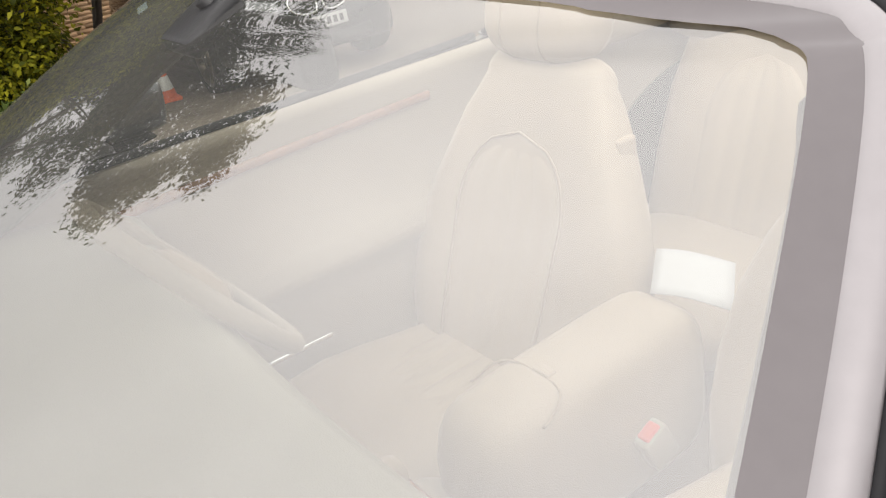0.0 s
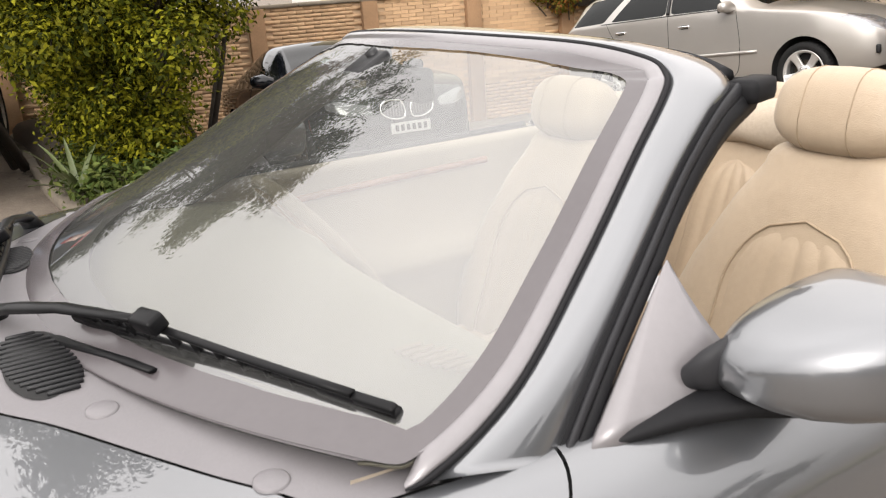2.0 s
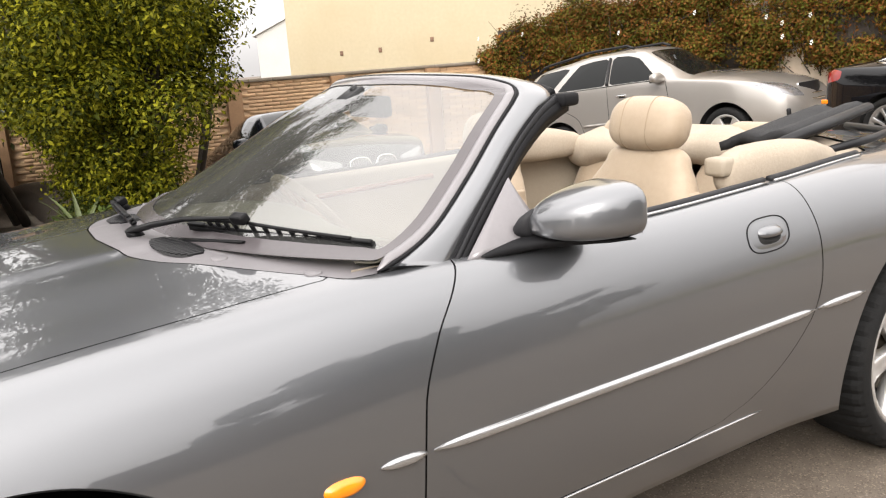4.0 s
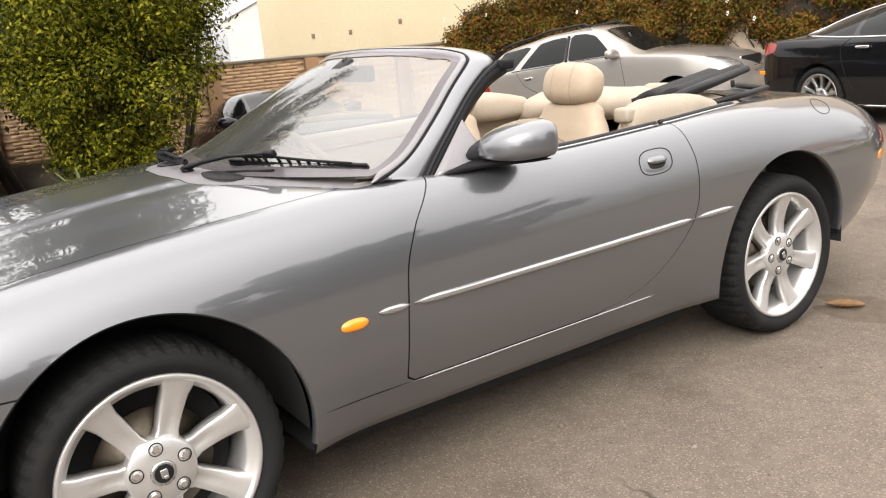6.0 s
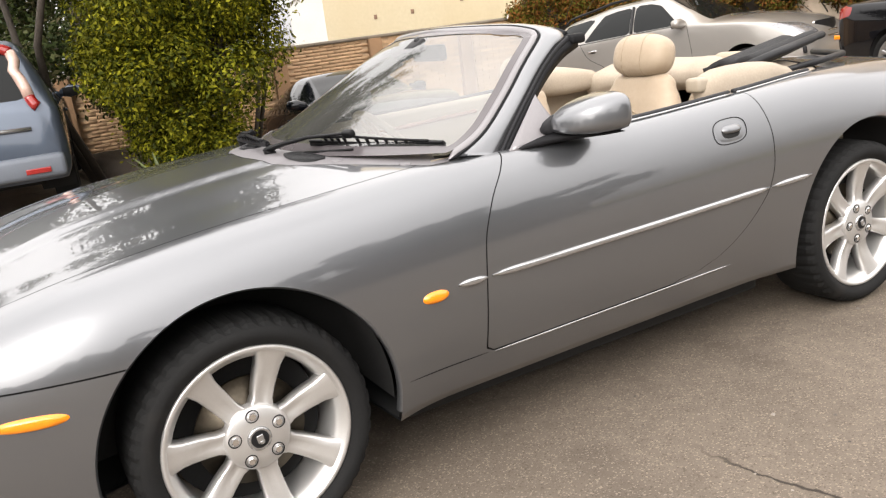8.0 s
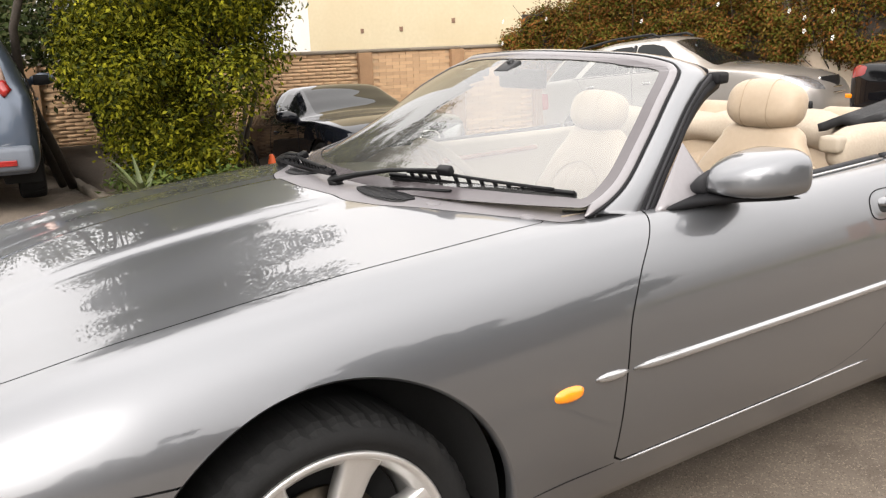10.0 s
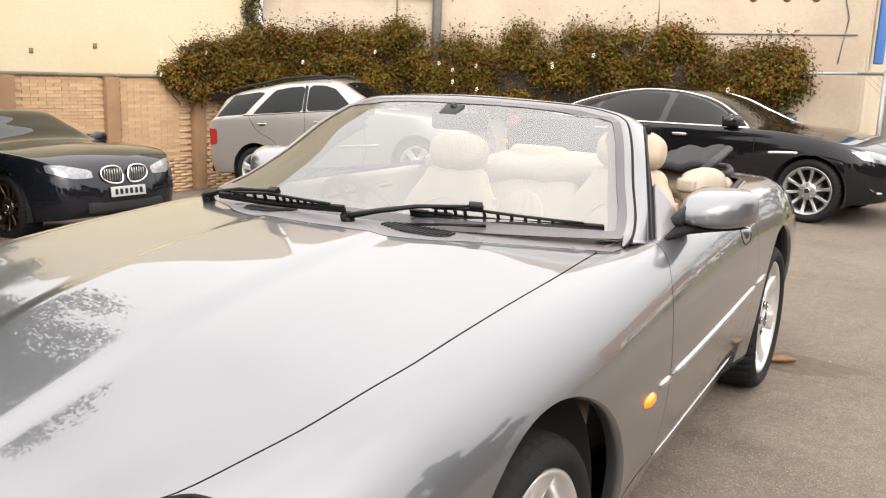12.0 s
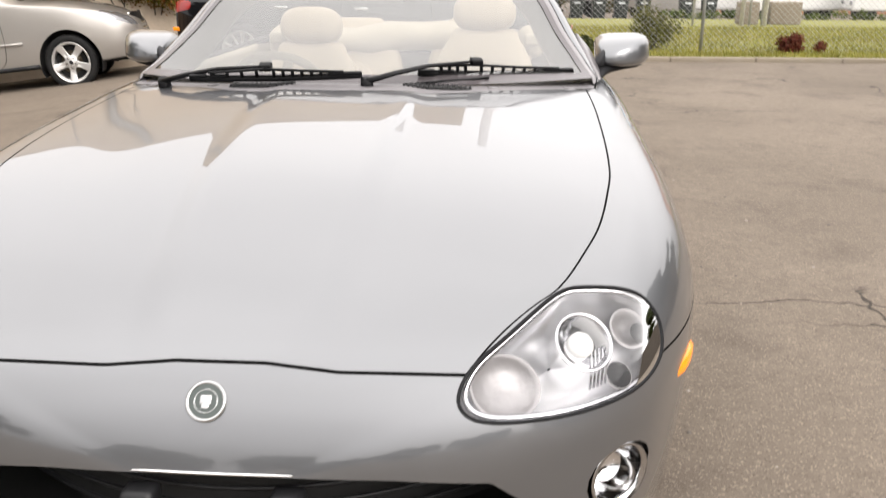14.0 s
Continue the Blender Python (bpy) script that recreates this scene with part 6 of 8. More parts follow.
c = build_car("saloon_car", "glossy black saloon car with bright window surrounds", sal, M_BLACKPAINT, m_sal,
              [[(-3.22, 1.005), (-2.62, .975), (-2.62, 1.20), (-2.80, 1.17)], [(-2.56, .975), (-1.72, .962), (-1.72, 1.285), (-2.15, 1.285), (-2.56, 1.21)], [(-1.64, .962), (-.80, .958), (-1.05, 1.10), (-1.30, 1.21), (-1.64, 1.285)]],
              (-1.26, -.60, .95), (-3.25, -2.60, 1.03), [(.36, .62), (.42, .69), (.74, .77), (.86, .76), (.82, .68), (.60, .62)], [(-.02, .78), (.30, .84), (.32, .93), (-.02, .98)],
              [[(-1.68, .95), (-1.67, .6), (-1.70, .28)], [(-.60, .94), (-.58, .7), (-.62, .35), (-.72, .26)], [(-2.62, .95), (-2.72, .85), (-2.66, .6), (-2.52, .35)], [(-2.5, .26), (-1.6, .25), (-.7, .26)]],
              dict(R=.332, rim=.250, w=.25, spokes=10, spoke_w=.26, material=M_RIMDK), .915, [(-1.43, .84), (-2.44, .86)], (-.83, .995), lamp_mat=M_LAMPGLASS, trim=True, group="parked cars")
strip_on(c, sal, [(-3.28, 1.01), (-2.8, 1.195), (-2.2, 1.31), (-1.7, 1.31), (-1.28, 1.235), (-.98, 1.10), (-.72, .958)], .012, M_CHROME, "window_surround", "bright window surround")
strip_on(c, sal, [(-3.28, 1.0), (-2.6, .962), (-1.6, .948), (-.68, .943)], .011, M_CHROME, "waist_strip", "bright waist strip")
strip_on(c, sal, [(-.42, .70), (-.3, .71), (-.12, .715)], .016, M_CHROME, "wing_vent", "bright wing vent")
strip_on(c, sal, [(-2.5, .245), (-1.6, .235), (-.55, .245)], .012, M_CHROME, "sill_strip")
for s in (1, -1):
    bm = bmesh.new()
    box(bm, (.585, s * .70, .36), (.05, .26, .02), .006, Matrix.Rotation(radians(-38 * s), 3, 'Z'))
    part("bumper_blade", bm, M_CHROME, c)
    bm = bmesh.new()
    box(bm, (-3.84, s * .86, .60), (.22, .03, .05), .01)
    part("side_marker", bm, M_AMBER, c, "amber side marker")
bm = bmesh.new()
box(bm, (.715, 0, .56), (.06, .40, .22), .03)
part("grille", bm, M_BLACK, c, "dark mesh grille")
bm = bmesh.new()
box(bm, (-2.72, 0, 1.285), (.16, .03, .06), .012)
part("aerial_fin", bm, M_BLACKPAINT, c)

# dark coupe with kidney grille
M_GREYBUMP = mat("dull_white_plate", (.36, .36, .35), rough=.5, var=.08)
cou = CarForm(-3.75, .80,
              [(-3.75, .7), (-3.7, .95), (-3.3, 1.03), (-2.9, 1.16), (-2.3, 1.33), (-1.8, 1.375), (-1.4, 1.345), (-1.0, 1.17), (-.62, .99), (-.4, .955), (0, .92), (.4, .86), (.62, .78), (.75, .66), (.80, .5)],
              [(-3.75, .5), (-3.3, .62), (-2.3, .54), (-1.5, .55), (-.62, .66), (0, .68), (.4, .60), (.65, .46), (.76, .32), (.80, .2)],
              [(-3.75, .68), (-3.6, .92), (-2.5, .93), (-1.2, .915), (-.5, .915), (0, .87), (.45, .79), (.7, .66), (.80, .48)],
              [(-3.75, .64), (-3.5, .82), (-2.7, .85), (-1.0, .85), (0, .86), (.35, .82), (.58, .72), (.72, .56), (.80, .30)],
              [(-3.75, .68), (-3.5, .86), (-2.7, .90), (-1.0, .90), (0, .91), (.35, .87), (.58, .77), (.74, .60), (.80, .34)],
              [(-3.75, .58), (-1.5, .58), (0, .60), (.80, .45)], [(-3.75, .36), (-3.4, .22), (0, .20), (.6, .19), (.80, .30)], [-2.76, 0.0], .37)
m_cou = at_heading((-5.64, 3.77, -.225), -4.0, 5.9, 0) @ Matrix.Diagonal((.912, .85, .912, 1))
c = build_car("coupe_car", "near-black coupe car with round-cornered twin grilles", cou, M_NAVY, m_cou,
              [[(-2.55, .99), (-1.75, .96), (-1.72, 1.26), (-2.1, 1.25)], [(-1.66, .96), (-.80, .95), (-1.05, 1.10), (-1.35, 1.24), (-1.66, 1.27)]],
              (-1.42, -.64, .93), (-2.95, -2.35, 1.0), [(.36, .58), (.36, .655), (.62, .72), (.76, .73), (.76, .66), (.58, .585)], [(-.02, .7), (.2, .72), (.2, .85), (-.02, .9)],
              [[(-.72, .93), (-.66, .7), (-.70, .4), (-.8, .26)], [(-1.72, .95), (-1.78, .6), (-1.7, .28)]],
              dict(R=.330, rim=.248, w=.24, spokes=10, spoke_w=.3, material=M_DISC), .885, [(-1.55, .80)], (-.92, .97), lamp_mat=M_LAMPGLASS, group="parked cars")
for s in (1, -1):
    kid = new("kidney_grille")
    kid.parent = c
    kid["label"] = "chrome-rimmed kidney grille"
    ring = [Vector((.765 - .10 * (z - .55) - .12 * (abs(y) ** 2), s * y, z)) for y, z in [(p[0], p[1]) for p in spline([(.04, .53), (.05, .65), (.14, .685), (.26, .66), (.27, .57), (.16, .515)], 6, closed=True)]]
    vs, fs = sweep([p + Vector((.035, 0, 0)) for p in ring], .009, 8, closed=True)
    mesh_ob("grille_rim", vs, fs, M_CHROME, True, kid)
    cc = sum(ring, Vector()) / len(ring)
    mesh_ob("grille_backing", [p + Vector((.028, 0, 0)) for p in ring] + [cc + Vector((.028, 0, 0))], [(i, (i + 1) % len(ring), len(ring)) for i in range(len(ring))], M_BLACK, False, kid)
    for k in range(7):
        y = .06 + .03 * k
        bm = bmesh.new()
        box(bm, (.79 - .12 * y * y, s * y, .60), (.01, .008, .12), .002, seg=1)
        part("grille_slat", bm, M_SATIN, kid)
bm = bmesh.new()
box(bm, (.825, 0, .43), (.015, .42, .10), .004)
pl = part("number_plate", bm, M_GREYBUMP, c, "white number plate with plain bars")
bm = bmesh.new()
for k in range(6):
    box(bm, (.834, -.15 + .060 * k, .43), (.004, .036, .055), .002)
part("plate_bars", bm, M_BLACK, pl)
bm = bmesh.new()
box(bm, (.775, 0, .29), (.06, .90, .11), .03)
part("lower_intake", bm, M_DARK, c)

# blue-grey wagon seen from behind
M_PALELENS = mat("pale_pink_lens", (0.52, 0.36, 0.30), rough=0.15, var=0.12, scale=40, coat=0.8)
wag = CarForm(-.80, 3.75,
              [(-.80, .55), (-.79, .95), (-.75, 1.06), (-.66, 1.35), (-.55, 1.60), (-.40, 1.68), (.5, 1.70), (1.4, 1.66), (1.9, 1.46), (2.5, 1.12), (3.1, 1.02), (3.6, .85), (3.75, .6)],
              [(-.80, .68), (-.7, .66), (-.4, .60), (1.4, .58), (2.5, .68), (3.3, .62), (3.75, .3)], [(-.80, .54), (-.76, 1.0), (1, 1.0), (2.5, .98), (3.3, .86), (3.75, .56)],
              [(-.80, .74), (-.7, .85), (0, .87), (2.5, .86), (3.3, .78), (3.75, .4)], [(-.80, .80), (-.7, .88), (0, .90), (2.5, .90), (3.3, .82), (3.75, .44)],
              [(-.80, .52), (1, .62), (3.75, .5)], [(-.80, .33), (0, .30), (3.75, .36)], [0.0, 2.63], .38)
m_wag = pose(-6.86, -.30, 0, 0, 0, 172)
c = build_car("estate_car", "blue-grey tall estate car with high tail lamps", wag, M_BLUEGREY, m_wag,
              [[(-.45, 1.06), (.2, 1.05), (.2, 1.52), (-.32, 1.54)], [(.28, 1.05), (1.1, 1.05), (1.1, 1.54), (.28, 1.55)]], (1.45, 2.45, 1.04), (-.77, -.52, 1.10),
              None, None, [[(.24, 1.02), (.25, .4)]], dict(R=.345, rim=.22, w=.22, spokes=6), .87, [(.6, .9)], (1.75, 1.05), group="parked cars")
for s in (1, -1):
    for z0, z1, mt, nm in ((1.02, 1.12, M_RED, "tail_lamp"), (1.12, 1.54, M_PALELENS, "reversing_lamp"), (1.54, 1.62, M_RED, "brake_lamp")):
        pts = []
        for z in np.linspace(z0, z1, 6):
            x = float(np.interp(z, [1.0, 1.06, 1.35, 1.60, 1.66], [-.775, -.755, -.67, -.56, -.5]))
            pts.append((x, s * (wag.side_y(x + .02, z) - .045), z))
        vs, fs = sweep(pts, .052, 10)
        mesh_ob(nm, vs, fs, mt, True, c)
bm = bmesh.new()
box(bm, (-.80, 0, .47), (.16, 1.66, .22), .05)
part("rear_bumper", bm, mat("grey_bumper_plastic", (.13, .145, .17), rough=.5, var=.06), c)
for s in (1, -1):
    bm = bmesh.new()
    box(bm, (-.885, s * .58, .44), (.02, .22, .05), .006)
    part("bumper_reflector", bm, M_RED, c, "red bumper reflector")
vs, fs = sweep([(-.80, -.6, .83), (-.82, 0, .845), (-.80, .6, .83)], .022, 8)
mesh_ob("tailgate_strip", vs, fs, M_SATIN, True, c)
vs, fs = sweep([(-.76, -.2, 1.16), (-.71, .25, 1.24)], .010, 6)
mesh_ob("rear_wiper", vs, fs, M_BLACK, True, c)



# ---------------------------------------------------------------- ground
def site_z(x, y):
    """Yard height, with the land beyond the kerb falling gently away."""
    y = np.asarray(y, float)
    return ground_z(x, y) * np.clip((60 - y) / 40, 0, 1) - .04 * np.clip(y - 13.5, 0, 60)


def asphalt(name, base, light, dark, crack=1.0):
    m = bpy.data.materials.new(name)
    m.use_nodes = True
    n, l = m.node_tree.nodes, m.node_tree.links
    b = n["Principled BSDF"]
    tc = n.new("ShaderNodeTexCoord")

    def tex(scale, detail=5.0, rough=.55, dist=0.0):
        t = n.new("ShaderNodeTexNoise")
        t.inputs["Scale"].default_value, t.inputs["Detail"].default_value = scale, detail
        t.inputs["Roughness"].default_value, t.inputs["Distortion"].default_value = rough, dist
        l.new(tc.outputs["Object"], t.inputs["Vector"])
        return t.outputs["Fac"]

    def rng(src, a, b2, c=0.0, d=1.0):
        r = n.new("ShaderNodeMapRange")
        for k, v in (("From Min", a), ("From Max", b2), ("To Min", c), ("To Max", d)):
            r.inputs[k].default_value = v
        l.new(src, r.inputs["Value"])
        return r.outputs[0]

    def mix(f, a, c, mode='MIX'):
        x = n.new("ShaderNodeMix")
        x.data_type, x.blend_type = 'RGBA', mode
        l.new(f, x.inputs["Factor"])
        for k, v in (("A", a), ("B", c)):
            if isinstance(v, tuple):
                x.inputs[k].default_value = (*v, 1)
            else:
                l.new(v, x.inputs[k])
        return x.outputs["Result"]
    col = mix(rng(tex(.45, 6, .6, .6), .35, .65), base, light)
    col = mix(rng(tex(1.7, 6, .65), .52, .72, 0, .8), col, dark)
    col = mix(rng(tex(14, 4), .3, .7, 0, .5), col, tuple(c * .75 for c in base))
    st = n.new("ShaderNodeTexVoronoi")
    st.inputs["Scale"].default_value = 210.0
    l.new(tc.outputs["Object"], st.inputs["Vector"])
    sp = n.new("ShaderNodeSeparateColor")
    l.new(st.outputs["Color"], sp.inputs[0])
    col = mix(rng(sp.outputs[0], .86, .94, 0, .35), col, tuple(min(1, c * 2.1) for c in light))
    col = mix(rng(sp.outputs[1], .88, .95, 0, .5), col, tuple(c * .32 for c in base))
    # cracks: thin edges of large cells, broken up by noise
    warp = n.new("ShaderNodeTexNoise")
    warp.inputs["Scale"].default_value, warp.inputs["Detail"].default_value = 2.2, 5.0
    l.new(tc.outputs["Object"], warp.inputs["Vector"])
    wv = n.new("ShaderNodeVectorMath")
    wv.operation = 'MULTIPLY_ADD'
    wv.inputs[1].default_value = (.8, .8, .8)
    l.new(warp.outputs["Color"], wv.inputs[0])
    l.new(tc.outputs["Object"], wv.inputs[2])
    vc = n.new("ShaderNodeTexVoronoi")
    vc.feature = 'DISTANCE_TO_EDGE'
    vc.inputs["Scale"].default_value = .42
    l.new(wv.outputs[0], vc.inputs["Vector"])
    edge = rng(vc.outputs["Distance"], .002, .006, crack, 0)
    keepf = rng(tex(.6, 2), .5, .58)
    mu = n.new("ShaderNodeMath")
    mu.operation = 'MULTIPLY'
    l.new(edge, mu.inputs[0])
    l.new(keepf, mu.inputs[1])
    col = mix(mu.outputs[0], col, tuple(c * .25 for c in base))
    l.new(col, b.inputs["Base Color"])
    b.inputs["Roughness"].default_value = .85
    b.inputs["Specular IOR Level"].default_value = .3
    h = n.new("ShaderNodeMath")
    h.operation = 'ADD'
    l.new(st.outputs["Distance"], h.inputs[0])
    l.new(tex(40, 4), h.inputs[1])
    bp = n.new("ShaderNodeBump")
    bp.inputs["Strength"].default_value, bp.inputs["Distance"].default_value = .35, .005
    l.new(h.outputs[0], bp.inputs["Height"])
    l.new(bp.outputs[0], b.inputs["Normal"])
    return m


def leaf_mat(name, colours, rough=.5, trans=.25):
    """Leaves whose colour differs from leaf to leaf, thin enough to glow a little against the light."""
    m = bpy.data.materials.new(name)
    m.use_nodes = True
    n, l = m.node_tree.nodes, m.node_tree.links
    b = n["Principled BSDF"]
    g = n.new("ShaderNodeNewGeometry")
    r = n.new("ShaderNodeValToRGB")
    el = r.color_ramp.elements
    while len(el) < len(colours):
        el.new(.5)
    for i, c in enumerate(colours):
        el[i].position = i / (len(colours) - 1)
        el[i].color = (*c, 1)
    l.new(g.outputs["Random Per Island"], r.inputs["Fac"])
    tc = n.new("ShaderNodeTexCoord")
    t = n.new("ShaderNodeTexNoise")
    t.inputs["Scale"].default_value = 1.6
    l.new(tc.outputs["Object"], t.inputs["Vector"])
    mr = n.new("ShaderNodeMapRange")
    mr.inputs["From Min"].default_value, mr.inputs["From Max"].default_value = .3, .7
    mr.inputs["To Min"].default_value, mr.inputs["To Max"].default_value = .6, 1.35
    l.new(t.outputs["Fac"], mr.inputs["Value"])
    s = n.new("ShaderNodeVectorMath")
    s.operation = 'SCALE'
    l.new(r.outputs["Color"], s.inputs[0])
    l.new(mr.outputs[0], s.inputs["Scale"])
    l.new(s.outputs[0], b.inputs["Base Color"])
    b.inputs["Roughness"].default_value = rough
    b.inputs["Specular IOR Level"].default_value = .06
    tr = n.new("ShaderNodeBsdfTranslucent")
    l.new(s.outputs[0], tr.inputs["Color"])
    mx = n.new("ShaderNodeMixShader")
    mx.inputs[0].default_value = trans
    o = n["Material Output"]
    l.new(b.outputs[0], mx.inputs[1])
    l.new(tr.outputs[0], mx.inputs[2])
    l.new(mx.outputs[0], o.inputs["Surface"])
    return m


def fast_mesh(name, verts, quads, material, parent=None, label="", smooth=False):
    me = bpy.data.meshes.new(name)
    nv, nf = len(verts), len(quads)
    k = quads.shape[1]
    me.vertices.add(nv)
    me.vertices.foreach_set("co", np.ascontiguousarray(verts, dtype=np.float32).ravel())
    me.loops.add(nf * k)
    me.loops.foreach_set("vertex_index", np.ascontiguousarray(quads, dtype=np.int32).ravel())
    me.polygons.add(nf)
    me.polygons.foreach_set("loop_start", np.arange(0, nf * k, k, dtype=np.int32))
    if smooth:
        me.polygons.foreach_set("use_smooth", np.ones(nf, dtype=bool))
    me.update(calc_edges=True)
    me.materials.append(material)
    ob = new(name, me)
    if parent is not None:
        ob.parent = parent
    if label:
        ob["label"] = label
    return ob


def leaf_cloud(clumps, n, size, seed, shell=.45, aspect=.5, droop=.0, up=.5):
    """Verts and quads of n pointed leaves round clumps (x, y, z, r); leaves look outward and up."""
    rg = np.random.default_rng(seed)
    C = np.array(clumps, float)
    w = C[:, 3] ** 2
    idx = rg.choice(len(C), n, p=w / w.sum())
    d = rg.normal(size=(n, 3))
    d /= np.linalg.norm(d, axis=1)[:, None]
    rad = C[idx, 3] * (shell + (1 - shell) * rg.random(n) ** .7) * (1 + .18 * rg.normal(size=n))
    p = C[idx, :3] + d * rad[:, None] * np.array([1, 1, .85])
    nr = d * .8 + rg.normal(size=(n, 3)) * .55 + np.array([0, 0, up])
    nr /= np.linalg.norm(nr, axis=1)[:, None]
    a = rg.normal(size=(n, 3)) + d * .6 + np.array([0, 0, -droop])
    a -= (a * nr).sum(1)[:, None] * nr
    a /= np.linalg.norm(a, axis=1)[:, None] + 1e-9
    b = np.cross(nr, a)
    s = size * (.6 + .8 * rg.random(n))[:, None]
    base, tip = p - a * s * .5, p + a * s * .5 - nr * s * .12
    m1, m2 = p + b * s * aspect * .5 + nr * s * .08, p - b * s * aspect * .5 + nr * s * .08
    V = np.stack([base, m1, tip, m2], 1).reshape(-1, 3)
    Q = np.arange(4 * n).reshape(n, 4)
    return V, Q


def clump_field(rg, n, c, r, size, inside=.35):
    out = []
    for _ in range(n):
        d = rg.normal(size=3)
        d /= np.linalg.norm(d)
        q = inside + (1 - inside) * rg.random() ** .6
        out.append((c[0] + d[0] * r[0] * q, c[1] + d[1] * r[1] * q, c[2] + d[2] * r[2] * q, size * (.65 + .7 * rg.random())))
    return out


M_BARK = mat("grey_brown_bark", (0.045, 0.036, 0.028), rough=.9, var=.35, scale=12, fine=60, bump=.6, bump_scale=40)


def limb_mesh(name, paths, parent, material):
    V, F = [], []
    for pts, r0, r1 in paths:
        pts = spline(pts, 4)
        rs = list(np.linspace(r0, r1, len(pts)))
        vs, fs = sweep(pts, rs, 7)
        F += [tuple(i + len(V) for i in f) for f in fs]
        V += vs
    return mesh_ob(name, V, F, material, True, parent)


def make_tree(name, label, category, base, trunks, clumps, nleaf, size, lm, seed, r0=.07, aspect=.5, droop=0.0, group="", shell=.45, up=.5):
    """A tree or shrub: trunk and limbs that reach the clumps, and a crown of separate leaves."""
    rg = np.random.default_rng(seed)
    t = thing(name, label, category, pose(*base), group)
    B = np.array(base)
    loc = [(c[0] - B[0], c[1] - B[1], c[2] - B[2], c[3]) for c in clumps]
    top = np.mean([c[:3] for c in loc], axis=0)
    forks = []
    paths = []
    for k in range(trunks):
        a = 2 * math.pi * k / trunks + .5
        e = np.array([top[0] * .7 + .22 * math.cos(a) * top[2], top[1] * .7 + .22 * math.sin(a) * top[2], top[2] * .75])
        s = np.array([.10 * r0 / .07 * math.cos(a) * (trunks > 1), .10 * r0 / .07 * math.sin(a) * (trunks > 1), -.05])
        paths.append(([s, s * .4 + e * .5 + rg.normal(size=3) * .05 * top[2], e], r0, r0 * .55))
        forks += [s * .3 + e * .62, e]
    limb_mesh("trunk", paths, t, M_BARK)
    paths = []
    for c in loc:
        c3 = np.array(c[:3])
        f = min(forks, key=lambda q: np.linalg.norm(q - c3) + .8 * max(0, q[2] - c3[2]))
        paths.append(([f, (f + c3) / 2 + np.array([0, 0, .10]) + rg.normal(size=3) * .06, c3], r0 * .26, r0 * .06))
    limb_mesh("limb", paths, t, M_BARK)
    V, Q = leaf_cloud(loc, nleaf, size, seed + 1, shell, aspect, droop, up)
    fast_mesh("crown", V, Q, lm, t)
    return t


M_ASPH = asphalt("worn_asphalt", (.124, .100, .077), (.182, .149, .117), (.074, .058, .045))
xs = np.concatenate([np.linspace(-400, -25, 14, endpoint=False), np.linspace(-25, 20, 90, endpoint=False), np.linspace(20, 400, 14)])
ys = np.concatenate([np.linspace(-400, -12, 14, endpoint=False), np.linspace(-12, 20, 64, endpoint=False), np.linspace(20, 80, 12, endpoint=False), np.linspace(80, 500, 12)])
gx, gy = np.meshgrid(xs, ys)
gz = site_z(gx, gy)
gv = np.stack([gx, gy, gz], -1).reshape(-1, 3)
ii, jj = np.meshgrid(np.arange(len(xs) - 1), np.arange(len(ys) - 1))
q0 = (jj * len(xs) + ii).ravel()
gq = np.stack([q0, q0 + 1, q0 + len(xs) + 1, q0 + len(xs)], 1)
tagged(fast_mesh("ground", gv, gq, M_ASPH, smooth=True), "worn grey-brown asphalt yard with fine cracks and stones", "ground", kind="structure")

# loose grit and a dead leaf
rg = np.random.default_rng(5)
n = 1400
gp = np.stack([rg.uniform(-1.5, 5.0, n), rg.uniform(-2.5, 8.0, n)], 1)
V, Q = [], []
for k, (x, y) in enumerate(gp):
    r = .0025 + .0055 * rg.random() ** 3
    z = float(site_z(x, y))
    a = rg.random() * 6.28
    for dx, dy, dz in ((-1, -1, 0), (1, -1, 0), (1, 1, 0), (-1, 1, 0), (-.5, -.6, 1), (.6, -.4, 1.1), (.5, .6, .9), (-.6, .4, 1)):
        V.append((x + r * (dx * math.cos(a) - dy * math.sin(a)), y + r * (dx * math.sin(a) + dy * math.cos(a)), z + r * dz * .8 - .001))
    o = 8 * k
    Q += [(o, o + 1, o + 5, o + 4), (o + 1, o + 2, o + 6, o + 5), (o + 2, o + 3, o + 7, o + 6), (o + 3, o, o + 4, o + 7), (o + 4, o + 5, o + 6, o + 7)]
tagged(fast_mesh("grit", np.array(V), np.array(Q), mat("grit_stone", (.16, .14, .12), rough=.9, var=.2, island=.6)), "scattered grit and small stones on the asphalt", "grit", kind="stuff")
leafy = thing("dead_leaf", "curled dry brown leaf lying on the asphalt", "leaf", pose(.88, 3.0, 0.002, 0, 0, 35))
vs, fs = [], []
for i in range(9):
    u = -1 + 2 * i / 8
    for j in range(5):
        v = -1 + 2 * j / 4
        vs.append((.085 * u, .034 * v * (1 - u * u) ** .6 + .012 * u * u, .006 + .028 * v * v * (1 - u * u) + .012 * u * u))
for i in range(8):
    for j in range(4):
        fs.append((i * 5 + j, i * 5 + j + 1, i * 5 + 6 + j, i * 5 + 5 + j))
solidify(mesh_ob("blade", vs, fs, mat("dry_leaf", (.20, .11, .05), rough=.7, var=.4, scale=40, fine=200, bump=.4), True, leafy), .0012, 0)
